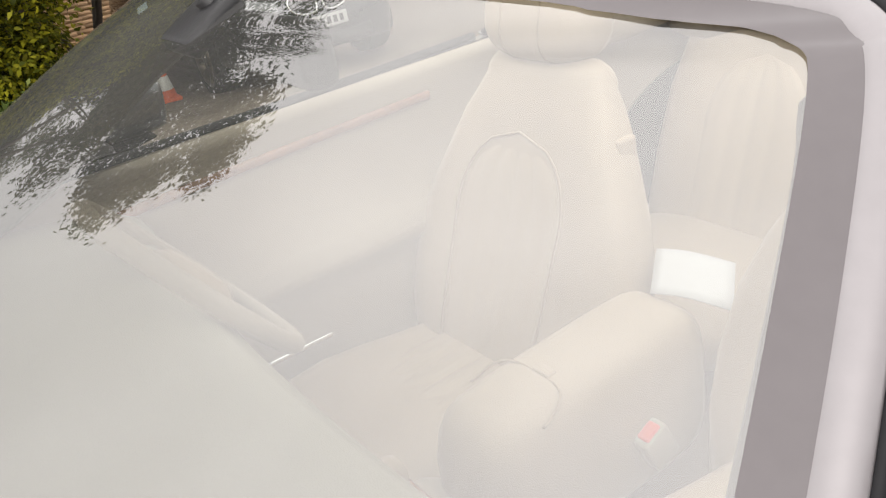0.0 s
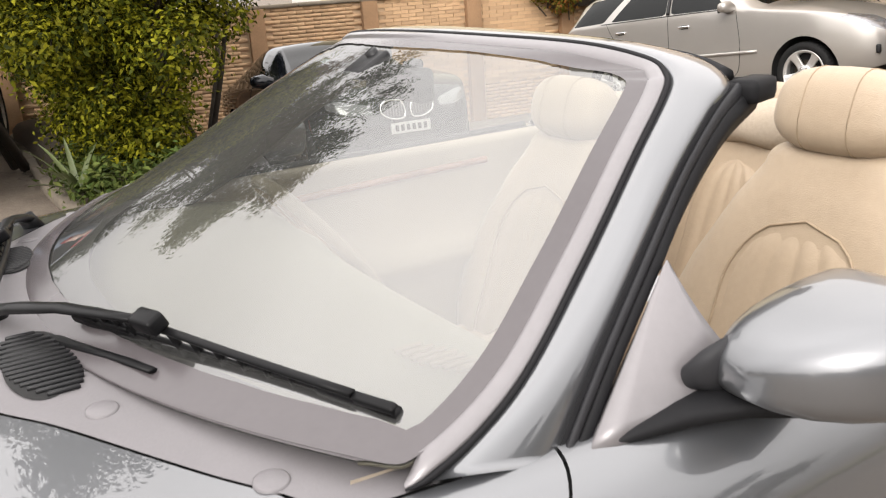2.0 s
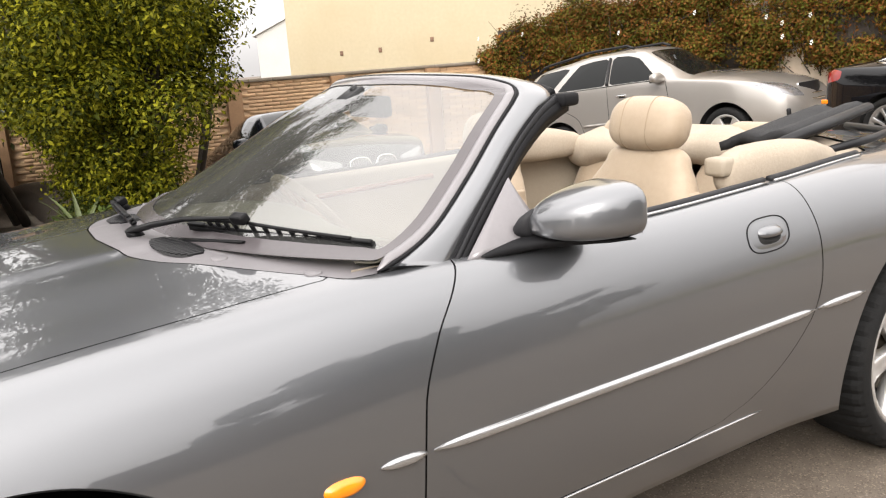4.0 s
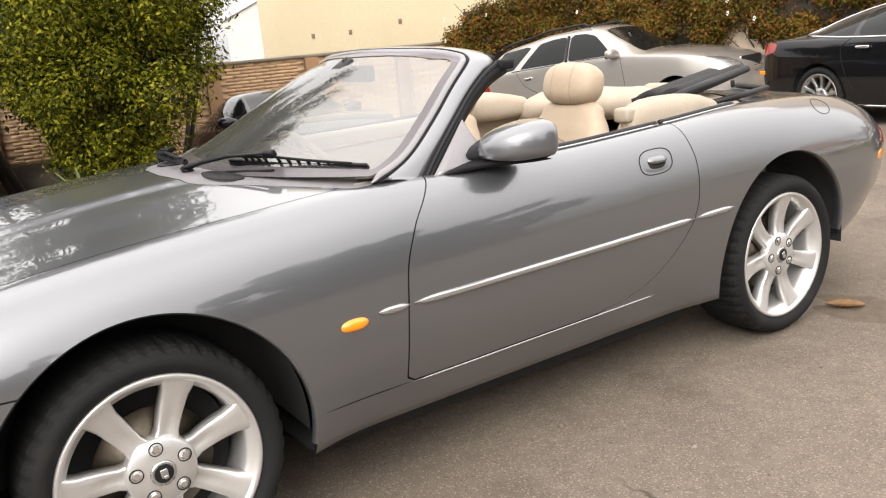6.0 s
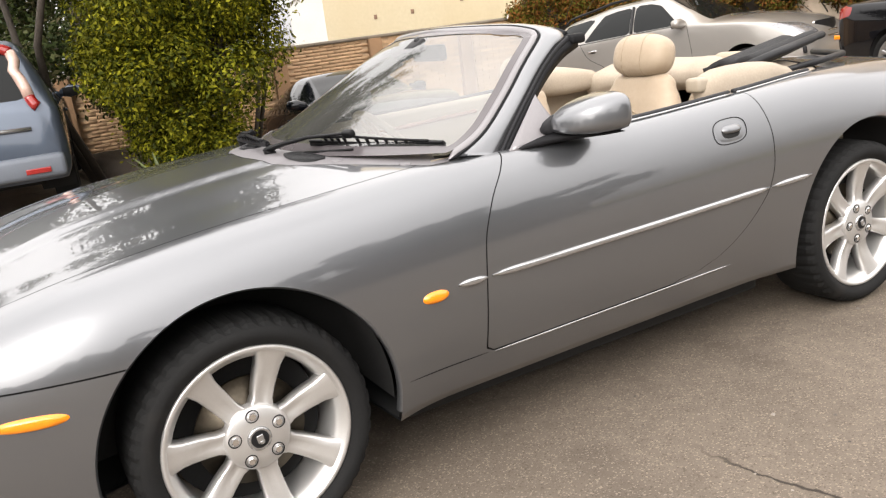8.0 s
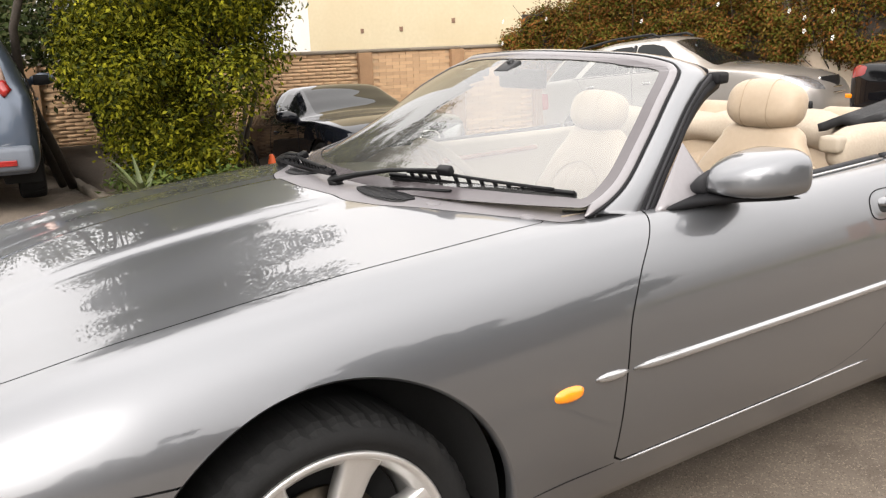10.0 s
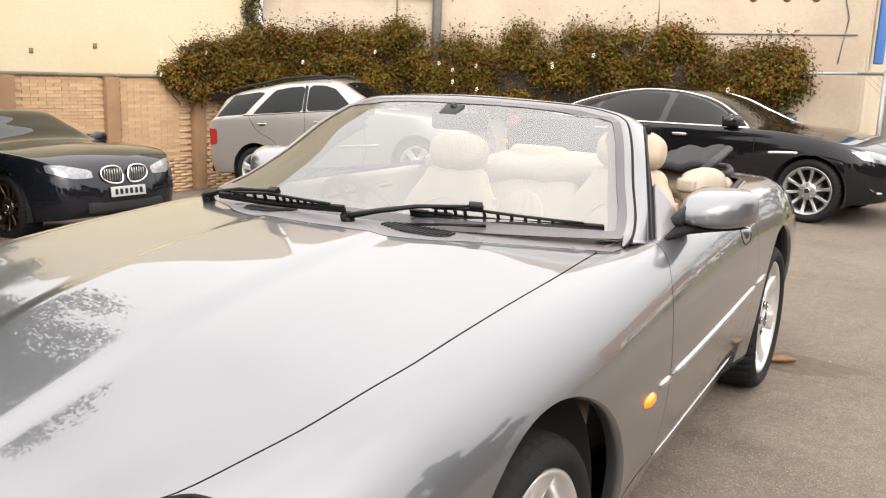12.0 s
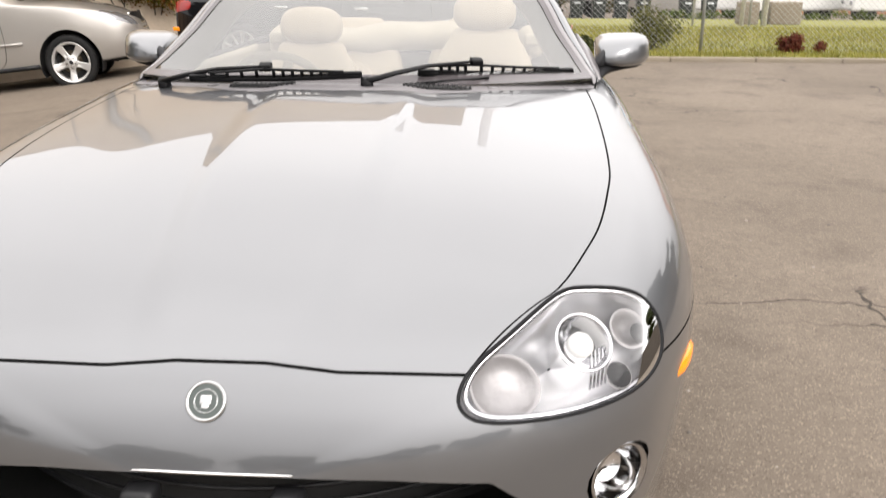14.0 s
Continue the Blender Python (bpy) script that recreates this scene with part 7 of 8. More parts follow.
# worn patch with loose soil by the rear wheel
vs, fs = lathe([(.0, .30), (.004, .22), (.007, .10), (.008, 0)], 36, 'Z')
vs = [(.98 + v[0] * .9 * (1 + .25 * math.sin(5 * math.atan2(v[1], v[0]))), 3.06 + v[1] * .55 * (1 + .2 * math.sin(3 * math.atan2(v[1], v[0]) + 1)), v[2]) for v in vs]
tagged(mesh_ob("soil_patch", vs, fs, mat("loose_soil", (.11, .085, .06), rough=.95, var=.35, scale=20, fine=150, bump=.8, bump_scale=120)), "thin patch of brown soil on worn asphalt", "soil", kind="stuff")

# ---------------------------------------------------------------- cream building behind the wall
M_CREAM = mat("cream_render", (.51, .44, .30), rough=.85, var=.07, scale=.5, fine=14, bump=.12, bump_scale=60, tint=((.455, .375, .24), .55, .45, .75))
M_PINK = mat("weathered_render", (.49, .405, .31), rough=.88, var=.12, scale=1.1, fine=16, bump=.35, bump_scale=22, tint=((.40, .30, .22), .9, .5, .8))
M_CONC = mat("pale_concrete", (.20, .168, .126), rough=.9, var=.16, scale=3, fine=60, bump=.3, bump_scale=90, tint=((.22, .195, .16), 2.2, .5, .8))
M_PIPE = mat("white_pipe", (.55, .54, .51), rough=.5, var=.08, scale=8)
M_GREYPIPE = mat("grey_pipe", (.20, .19, .175), rough=.6, var=.15, scale=8, bump=.1)


def wall_block(name, x0, x1, y0, y1, z0, z1, material, label, bevel=.02):
    bm = bmesh.new()
    box(bm, ((x0 + x1) / 2, (y0 + y1) / 2, (z0 + z1) / 2), (x1 - x0, y1 - y0, z1 - z0), bevel)
    return tagged(part(name, bm, material, None, smooth=False), label, "wall", kind="structure")


# each wall runs along its own x, with its back to +y
bl = wall_block("wall_west", 0, 6.20, 0, .45, -.9, 7.2, M_CREAM, "smooth cream rendered building wall")
bl.matrix_basis = pose(-14.9, 7.1, 0, 0, 0, 31.61)
br = wall_block("wall_east", 0, 9.84, 0, .45, -.8, 6.2, M_PINK, "weathered pinkish cream rendered wall with pipes")
br.matrix_basis = pose(-9.5, 10.45, 0, 0, 0, 7.59)
wall_block("wall_return_east", -.20, .25, 12.22, 22, -.6, 6.2, M_PINK, "weathered rendered end wall of the building")
rw = wall_block("wall_return_west", 0, .4, .46, 9, -.9, 7.2, M_CREAM, "cream rendered end wall of the building")
rw.matrix_basis = bl.matrix_basis.copy()
for x, z in ((1.3, 1.53), (2.2, 1.54), (3.35, 1.66)):
    bm = bmesh.new()
    box(bm, (x, -.006, z), (.07, .03, .09), .01)
    part("wall_vent", bm, mat("rusty_bracket", (.20, .12, .08), rough=.8, var=.3, scale=20), bl, "small rusty plate")


def wall_pipe(pts, r, material, parent, name, label=""):
    vs, fs = sweep(pts, r, 8)
    return mesh_ob(name, vs, fs, material, True, parent, label)


wall_pipe([(1.58, -0.06, 2.74), (3.39, -0.06, 2.63)], .042, M_PIPE, br, "white_pipe", "white plastic pipe")
wall_pipe([(3.46, -0.09, 0.92), (3.46, -0.09, 5.97)], .08, M_GREYPIPE, br, "down_pipe", "grey vertical downpipe")
wall_pipe([(3.56, -0.02, 2.66), (4.27, -0.02, 2.71), (4.32, -0.02, 2.99), (4.73, -0.02, 3.09)], .014, M_GREYPIPE, br, "conduit")
wall_pipe([(2.69, -0.015, 1.68), (2.70, -0.015, 5.93)], .012, M_GREYPIPE, br, "cable")
wall_pipe([(2.21, -0.015, 2.71), (2.25, -0.015, 3.28), (2.19, -0.015, 4.03)], .010, M_GREYPIPE, br, "cable")
wall_pipe([(3.69, -0.015, 2.54), (3.83, -0.015, 3.02), (3.78, -0.015, 4.27)], .012, M_GREYPIPE, br, "cable")
wall_pipe([(1.28, -0.02, 3.37), (2.47, -0.02, 3.43)], .016, M_GREYPIPE, br, "conduit")
wall_pipe([(7.39, -0.01, 2.09), (9.70, -0.01, 2.10)], .012, M_GREYPIPE, br, "panel_joint", "dark joint in the render")
wall_pipe([(9.41, -0.01, 2.92), (9.57, -0.01, 2.32), (9.49, -0.01, 1.71)], .009, M_GREYPIPE, br, "cable")
wall_pipe([(7.01, -0.01, 2.09), (6.99, -0.01, 3.28), (7.10, -0.01, 4.47)], .008, M_GREYPIPE, br, "wall_crack", "fine crack in the render")
wall_pipe([(7.58, -0.06, 1.50), (8.61, -0.06, 1.53)], .035, M_PIPE, br, "tube_lamp", "white tube on the wall")
for x in (8.31, 8.75, 9.13):
    vs, fs = lathe([(0, .06), (.012, .055), (.02, 0)], 18, 'Z')
    mesh_ob("wall_plug", [(x + v[0], -v[2], 2.59 + v[1]) for v in vs], fs, mat("rust_patch", (.22, .07, .045), rough=.8, var=.3, scale=20), True, br, "round rusty plate")
bm = bmesh.new()
box(bm, (10.02, .55, 2.38), (.13, .16, 1.30), .02)
part("downpipe_box", bm, mat("blue_paint", (.06, .16, .42), rough=.5, var=.12, scale=10), br, "blue painted duct")
# rusty creeper on the joint of the two walls
M_CREEP = leaf_mat("creeper_leaves", [(.03, .045, .012), (.06, .075, .02), (.10, .085, .03), (.07, .05, .02)])
rg = np.random.default_rng(21)
cl = [(-9.5 + .10 * math.sin(z * 2.2) + rg.normal() * .07, 10.28, z, .17 - .01 * z) for z in np.linspace(1.7, 5.6, 34)]
make_tree("creeper", "thin straggly green creeper climbing a rendered wall", "creeper", (-9.5, 10.3, -.5), 1, cl, 4200, .06, M_CREEP, 31, r0=.03)
# small white gabled house beyond
hut = thing("gabled_house", "small white gabled house beyond the wall", "house", pose(-33.9, 16.19, -.45, 0, 0, 65), kind="structure")
M_OFFWHITE = mat("offwhite_weatherboard", (.50, .49, .46), rough=.7, var=.08, scale=1.5, fine=20, bump=.15, bump_scale=40)
bm = bmesh.new()
vs = [(-2.2, -3, 0), (2.2, -3, 0), (2.2, -3, 3.10), (0, -3, 4.10), (-2.2, -3, 3.10)]
bf = [bm.verts.new(v) for v in vs]
bk = [bm.verts.new((v[0], 3, v[2])) for v in vs]
bm.faces.new(bf)
bm.faces.new(bk[::-1])
for i in range(5):
    bm.faces.new((bf[i], bk[i], bk[(i + 1) % 5], bf[(i + 1) % 5]))
part("wall", bm, M_OFFWHITE, hut, smooth=False)
for s in (1, -1):
    bm = bmesh.new()
    box(bm, (s * 1.17, 0, 3.61), (2.60, 6.2, .05), .02, Matrix.Rotation(s * math.atan2(1.0, 2.2), 3, 'Y'))
    part("roof", bm, mat("pale_sheet_roof", (.42, .42, .41), rough=.5, var=.1, scale=3), hut, "pale grey sheet roof", smooth=False)

# ---------------------------------------------------------------- hedge on the wall
M_HEDGE = leaf_mat("hedge_leaves", [(.055, .060, .010), (.10, .105, .014), (.14, .115, .02), (.16, .088, .02), (.23, .085, .024), (.12, .055, .014)], trans=.25)
rg = np.random.default_rng(77)


def hedge_at(u):
    """Foot of the hedge's face and its height share, from the brick wall's end along the building."""
    k = [0, .16, .45, .68, 1]
    return (float(np.interp(u, k, [-9.72, -9.15, -7.0, -4.5, -.55])) + 6.6, float(np.interp(u, k, [8.15, 9.45, 10.42, 10.72, 10.98])) - 11.0, float(np.interp(u, k, [.82, .89, .97, .98, 1.0])))


def hedge_top(u):
    return float(np.interp(u, [0, .06, .18, .39, .72, .87, .97, 1], [1.62, 1.88, 2.10, 2.20, 2.18, 2.12, 1.95, 1.78]))


cl = []
for k in range(330):
    u = rg.random()
    x, y, q = hedge_at(u)
    bot = float(np.interp(u, [0, .1, .3, .56, .8, .96, 1], [.95, .85, .75, .8, .95, 1.25, 1.45]))
    v = rg.random() ** .75
    z = bot + (hedge_top(u) - bot) * v - .10
    cl.append((x, y + .10 + .42 * rg.random() + .18 * v, 1.37 + (z - 1.37) * q, (.22 + .13 * rg.random()) * q))
hedge = thing("hedge", "long red-brown and green flowering hedge draped over a brick wall", "hedge", pose(-6.6, 11.0, 0))
V, Q = leaf_cloud(cl, 190000, .050, 78, .25, .5, .3)
fast_mesh("foliage", V, Q, M_HEDGE, hedge)
V, Q = leaf_cloud([(c[0], c[1] + .05, c[2] + .22, .28) for c in cl if c[2] > 1.55], 3500, .055, 79, .6, .4, -.5)
fast_mesh("shoot", V, Q, leaf_mat("red_shoots", [(.10, .05, .02), (.14, .06, .03), (.08, .07, .02)]), hedge, "thin reddish shoots")["kind"] = "stuff"
paths = []
for k in range(70):
    x, y, q = hedge_at(rg.random())
    z0 = .5 + .7 * rg.random()
    paths.append(([(x, y + .4, z0), (x + rg.normal() * .2, y + .22, z0 + .4), (x + rg.normal() * .3, y + .1 + .2 * rg.random(), z0 + .7)], .010, .003))
limb_mesh("branch", paths, hedge, M_BARK)["kind"] = "stuff"
# one solid dark sheet added behind the leaves along the hedge
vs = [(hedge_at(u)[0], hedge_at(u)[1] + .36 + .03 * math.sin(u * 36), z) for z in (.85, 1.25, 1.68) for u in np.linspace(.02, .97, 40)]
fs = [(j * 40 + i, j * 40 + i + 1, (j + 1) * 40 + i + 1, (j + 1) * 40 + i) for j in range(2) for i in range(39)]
solidify(mesh_ob("thicket", vs, fs, M_BARK, True, hedge, "solid dark brown sheet inside the hedge"), .12)
M_PETAL = mat("white_petal", (.75, .74, .70), rough=.6, var=.08)
for k in range(14):
    x, y, q = hedge_at(rg.random())
    c = Vector((x, y - .12 + .1 * rg.random(), 1.0 + .85 * rg.random()))
    bm = bmesh.new()
    for q in range(5):
        a = q * 1.2566
        bmesh.ops.create_icosphere(bm, subdivisions=1, radius=.012, matrix=Matrix.Translation(c + Vector((.019 * math.cos(a), .01 * math.sin(q), .026 * math.sin(a)))))
    part("flower", bm, M_PETAL, hedge, "white flower")

# ---------------------------------------------------------------- bush with soil bed, cones
M_BUSH = leaf_mat("yellow_green_leaves", [(.012, .017, .003), (.045, .054, .005), (.105, .112, .008), (.25, .235, .015), (.065, .062, .006)], rough=.5, trans=.22)
rg = np.random.default_rng(12)
cl = clump_field(rg, 64, (-5.85, 1.72, 1.5), (1.02, .82, 1.45), .34, .4)
cl += clump_field(rg, 16, (-6.5, 1.45, 1.7), (.7, .5, 1.3), .34, .3)
cl = [c for c in cl if c[2] > .25 and not (c[2] < 1.0 and c[1] > 1.95)]
over = clump_field(rg, 52, (-6.3, .85, 4.5), (1.5, 1.8, 1.8), .40, .2)
make_tree("broadleaf_bush", "large glossy yellow-green bush growing from a soil bed", "bush", (-5.75, 1.9, 0), 4, cl, 105000, .048, M_BUSH, 41, r0=.06, aspect=.48, shell=.5)
M_DRY = leaf_mat("dry_leaves", [(.10, .06, .035), (.16, .10, .06), (.09, .07, .05), (.20, .15, .12)], trans=.15)
cl = clump_field(rg, 22, (-6.9, 2.6, 2.6), (.5, .5, 1.0), .28, .2)
make_tree("dry_shrub", "thin dry brown shrub growing behind the green bush", "shrub", (-6.9, 2.5, 0), 3, cl, 5200, .06, M_DRY, 44, r0=.03)
rg = np.random.default_rng(13)
cl = clump_field(rg, 46, (-9.6, 1.9, 2.1), (1.5, 1.3, 1.8), .45, .3) + clump_field(rg, 26, (-9.4, 1.6, 4.4), (1.6, 1.6, 1.2), .45, .3)
M_DKLEAF = leaf_mat("dark_green_leaves", [(.016, .024, .007), (.03, .042, .012), (.05, .062, .018), (.07, .06, .03)], trans=.18)
make_tree("overhanging_tree", "dark leafy tree reaching over the soil bed", "tree", (-7.6, .9, 0), 2, over, 26000, .075, M_DKLEAF, 55, r0=.05)
make_tree("garden_tree", "dark leafy tree standing at the edge of the yard", "tree", (-9.5, 2.0, 0), 3, cl, 30000, .085, M_DKLEAF, 48, r0=.11)
cl = clump_field(rg, 70, (-12.2, -.6, 2.0), (1.5, 3.6, 2.3), .62, .25)
make_tree("garden_shrub", "dense dark evergreen shrub at the edge of the yard", "shrub", (-12.2, -.6, 0), 4, cl, 30000, .11, M_DKLEAF, 52, r0=.08)
M_SOIL = mat("dark_garden_soil", (.055, .04, .028), rough=.95, var=.4, scale=9, fine=90, bump=1.0, bump_scale=40)
vs, fs = [], []
bed = [(p[0], p[1]) for p in spline([(-4.6, 2.05), (-4.45, 1.7), (-4.75, 1.15), (-6.0, 1.02), (-8.5, 1.05), (-10.6, 1.1), (-10.7, 2.3), (-8.8, 2.3), (-6.6, 2.2), (-5.1, 2.2)], 8, closed=True)]
cx, cy = -6.8, 1.85
for q, z in ((1.0, -.55), (.98, .0), (.93, .06), (.8, .11), (.5, .13), (.2, .14), (.01, .14)):
    for i, (x, y) in enumerate(bed):
        vs.append((cx + (x - cx) * q, cy + (y - cy) * q, z + .03 * noise.noise(Vector((x * q * 2, y * q * 2, 0))) * (q < 1)))
m = len(bed)
for j in range(6):
    for i in range(m):
        fs.append((j * m + i, j * m + (i + 1) % m, (j + 1) * m + (i + 1) % m, (j + 1) * m + i))
tagged(mesh_ob("soil_bed", vs, fs, M_SOIL), "raised bed of dark soil and leaf litter", "soil", kind="stuff")
M_OLDCONC = mat("stained_concrete", (.15, .125, .095), rough=.9, var=.25, scale=4, fine=60, bump=.3, bump_scale=90)
edge = tagged(new("kerb_edge"), "stained concrete edging round the soil bed", "kerb", kind="structure")
ecv = bed[::2]
for i in range(len(ecv)):
    a, b = Vector((*ecv[i], .03)), Vector((*ecv[(i + 1) % len(ecv)], .03))
    bm = bmesh.new()
    d = b - a
    box(bm, (a + b) / 2 + Vector((0, 0, float(site_z(a.x, a.y)))), (d.length - .006, .12, .10), .012, Matrix.Rotation(math.atan2(d.y, d.x), 3, 'Z'), 1)
    part("kerb_stone", bm, M_OLDCONC, edge)
V, Q = leaf_cloud([(x, y, .12, .3) for x, y in ((-4.75, 1.6), (-4.85, 1.75), (-5.0, 1.3), (-5.2, 1.85), (-5.6, 1.25), (-6.1, 1.3), (-5.7, 1.9), (-6.5, 1.95))], 5200, .06, 90, .2, .45, -.4)
V[:, 2] = np.abs(V[:, 2] - .05) + .05
tagged(fast_mesh("ground_cover", V, Q, leaf_mat("low_leaves", [(.05, .08, .02), (.09, .12, .03), (.13, .15, .04)])), "low bright green ground-cover plants on the soil", "plants", kind="stuff")


def strap_plant(name, label, base, n, length, lm, seed, width=.022):
    """A rosette of arching strap leaves."""
    rg = np.random.default_rng(seed)
    t = thing(name, label, "plant", pose(*base))
    for k in range(n):
        a, tilt = rg.random() * 6.28, .35 + .8 * rg.random()
        L = length * (.6 + .5 * rg.random())
        vs, fs = [], []
        for i in range(7):
            u = i / 6
            r = L * (u * math.sin(tilt) + .1 * u * u)
            z = L * (u * math.cos(tilt) - .45 * u * u * math.sin(tilt))
            w = width * (1 - u ** 2) ** .7 + .001
            c, s = math.cos(a), math.sin(a)
            vs += [(r * c - w * s, r * s + w * c, z + .006), (r * c, r * s, z - .006 * (1 - u)), (r * c + w * s, r * s - w * c, z + .006)]
        for i in range(6):
            for j in range(2):
                fs.append((3 * i + j, 3 * i + j + 1, 3 * i + 4 + j, 3 * i + 3 + j))
        mesh_ob("leaf", vs, fs, lm, True, t)
    return t


M_STRAP = mat("strap_leaf", (.10, .12, .05), rough=.45, var=.25, scale=8, random=.35)
strap_plant("strap_leaved_plant", "dry grey-green strap-leaved plant under the bush", (-5.2, 1.12, .08), 26, .55, M_STRAP, 4)



M_ORANGE = mat("cone_orange", (.62, .10, .02), rough=.5, var=.1, scale=12, fine=120)
M_BAND = mat("cone_white_band", (.62, .61, .58), rough=.4, var=.1, scale=20)


def traffic_cone(base, h, label):
    c = thing("traffic_cone", label, "traffic cone", pose(*base), group="traffic cones by the coupe")
    r = h * .20
    bm = bmesh.new()
    box(bm, (0, 0, .016), (h * .56, h * .56, .032), .012)
    part("cone_base", bm, M_ORANGE, c)
    cuts = [.03, .30 * h, .62 * h, h * .97]
    rad = lambda z: r * (1 - z / h) + .022
    for a, b, mt, nm in ((cuts[0], cuts[1], M_ORANGE, "cone_lower"), (cuts[1], cuts[2], M_BAND, "white_band"), (cuts[2], cuts[3], M_ORANGE, "cone_top")):
        pr = [(a, rad(a)), (b, rad(b))] + ([(h, .016), (h - .02, .010)] if b == cuts[3] else [])
        vs, fs = lathe(pr, 28, 'Z')
        mesh_ob(nm, vs, fs, mt, True, c)
    return c


traffic_cone((-6.0, 2.595, float(site_z(-6.0, 2.595))), .27 - float(site_z(-6.0, 2.595)), "orange traffic cone with a broad white band")
traffic_cone((-5.83, 2.70, float(site_z(-5.83, 2.70))), .14 - float(site_z(-5.83, 2.70)), "smaller orange traffic cone beside the taller one")

# ---------------------------------------------------------------- kerb, lawn, fence, pole, plants
kerb = tagged(new("kerb"), "low weathered concrete kerb along the lawn", "kerb", kind="structure")
for k in range(26):
    x = .45 + 1.2 * k
    bm = bmesh.new()
    box(bm, (x + .6, 10.66, -.02), (1.192, .15, .16), .018, None, 2)
    part("kerb_stone", bm, M_CONC, kerb)
M_GRASSG = mat("lawn_soil_grass", (.17, .17, .035), rough=.95, var=.25, scale=1.5, fine=60, bump=.8, bump_scale=120, tint=((.17, .155, .05), .9, .45, .7))
xs = np.linspace(.45, 34, 30)
ys = np.linspace(10.73, 35.5, 24)
gx, gy = np.meshgrid(xs, ys)
gv = np.stack([gx, gy, site_z(gx, gy) + .055], -1).reshape(-1, 3)
ii, jj = np.meshgrid(np.arange(29), np.arange(23))
q0 = (jj * 30 + ii).ravel()
tagged(fast_mesh("lawn", gv, np.stack([q0, q0 + 1, q0 + 31, q0 + 30], 1), M_GRASSG, smooth=True), "patchy green and yellow mown lawn", "lawn", kind="structure")
rg = np.random.default_rng(8)
n = 42000
gx, gy = rg.uniform(.5, 14, n), 10.75 + 12 * rg.random(n) ** 1.6
gz = site_z(gx, gy) + .05
h = .05 + .05 * rg.random(n)
a = rg.random(n) * 6.28
lx, ly = rg.normal(size=n) * .025, rg.normal(size=n) * .025
w = .006
V = np.stack([np.stack([gx - w * np.cos(a), gy - w * np.sin(a), gz], 1), np.stack([gx + w * np.cos(a), gy + w * np.sin(a), gz], 1), np.stack([gx + lx, gy + ly, gz + h], 1)], 1).reshape(-1, 3)
tagged(fast_mesh("grass", V, np.arange(3 * n).reshape(n, 3), leaf_mat("grass_blades", [(.16, .17, .028), (.21, .21, .04), (.27, .245, .065), (.32, .27, .09)], trans=.3)), "short green and straw-coloured grass", "grass", kind="stuff")

M_GALV = mat("galvanised_steel", (.34, .34, .34), rough=.5, metal=.6, var=.15, scale=20, fine=120)
fence = tagged(new("chain_link_fence"), "galvanised chain-link fence with a top rail along the lawn", "fence", kind="structure")
RAIL = 1.58
for k in range(9):
    x = .54 + 2.91 * k
    bm = bmesh.new()
    rod(bm, (x, 11.45, -.05), (x, 11.45, 2.14 if k == 1 else RAIL + .05), .025, n=12)
    part("post", bm, M_GALV, fence)
bm = bmesh.new()
rod(bm, (.2, 11.45, RAIL), (27, 11.45, RAIL + .30), .021, n=10)
part("top_rail", bm, M_GALV, fence)
bm = bmesh.new()
rod(bm, (-1.3, 11.40, 1.55), (.2, 11.45, RAIL), .021, n=10)
part("end_rail", bm, M_GALV, fence)
V, Q = [], []
step, x0f, x1f, z1f = .085, .2, 25.0, RAIL
for sgn in (1, -1):
    k0 = x0f - z1f
    while k0 < x1f + z1f:
        xa, xb = (k0, k0 + z1f) if sgn > 0 else (k0 + z1f, k0)
        pa, pb = np.array([xa, 11.45, .06]), np.array([xb, 11.45, z1f])
        if min(xa, xb) > x0f and max(xa, xb) < x1f:
            o = len(V)
            r = .0032
            for p in (pa, pb):
                V += [p + np.array([r, -r * .6, 0]), p + np.array([-r, -r * .6, 0]), p + np.array([0, r, 0])]
            Q += [(o, o + 1, o + 4, o + 3), (o + 1, o + 2, o + 5, o + 4), (o + 2, o, o + 3, o + 5)]
        k0 += step
fast_mesh("wire_mesh", np.array(V), np.array(Q), M_GALV, fence, "woven wire mesh")
bm = bmesh.new()
rod(bm, (.71, 10.86, -.1), (.78, 10.86, 6.6), .105, .095, 20)
tagged(part("utility_pole", bm, mat("grey_weathered_pole", (.60, .58, .57), rough=.85, var=.2, scale=5, fine=60, bump=.3, bump_scale=50), None), "leaning grey weathered pole at the corner of the lawn", "pole")
rg = np.random.default_rng(61)
M_SHRUB = leaf_mat("olive_shrub_leaves", [(.08, .085, .025), (.13, .13, .04), (.16, .15, .06)])
cl = clump_field(rg, 26, (2.72, 11.75, .40), (.44, .26, .30), .15, .2)
make_tree("lawn_shrub", "open olive-green shrub in front of the fence", "shrub", (2.72, 11.75, .06), 5, cl, 2600, .045, M_SHRUB, 62, r0=.018)
cl = clump_field(rg, 12, (1.62, 11.2, .13), (.24, .17, .09), .10, .2)
make_tree("low_shrub", "low dark green shrub on the lawn edge", "shrub", (1.62, 11.2, .06), 3, cl, 1300, .06, M_DKLEAF, 63, r0=.01)
cl = clump_field(rg, 14, (4.74, 11.3, .2), (.19, .15, .11), .09, .2)
make_tree("red_shrub", "small red-brown leafy shrub on the lawn", "shrub", (4.74, 11.3, .06), 4, cl, 1300, .055, leaf_mat("red_brown_leaves", [(.10, .025, .02), (.16, .045, .03), (.12, .06, .03)]), 64, r0=.01)
cl = clump_field(rg, 5, (5.15, 11.3, .14), (.05, .05, .06), .06, .2)
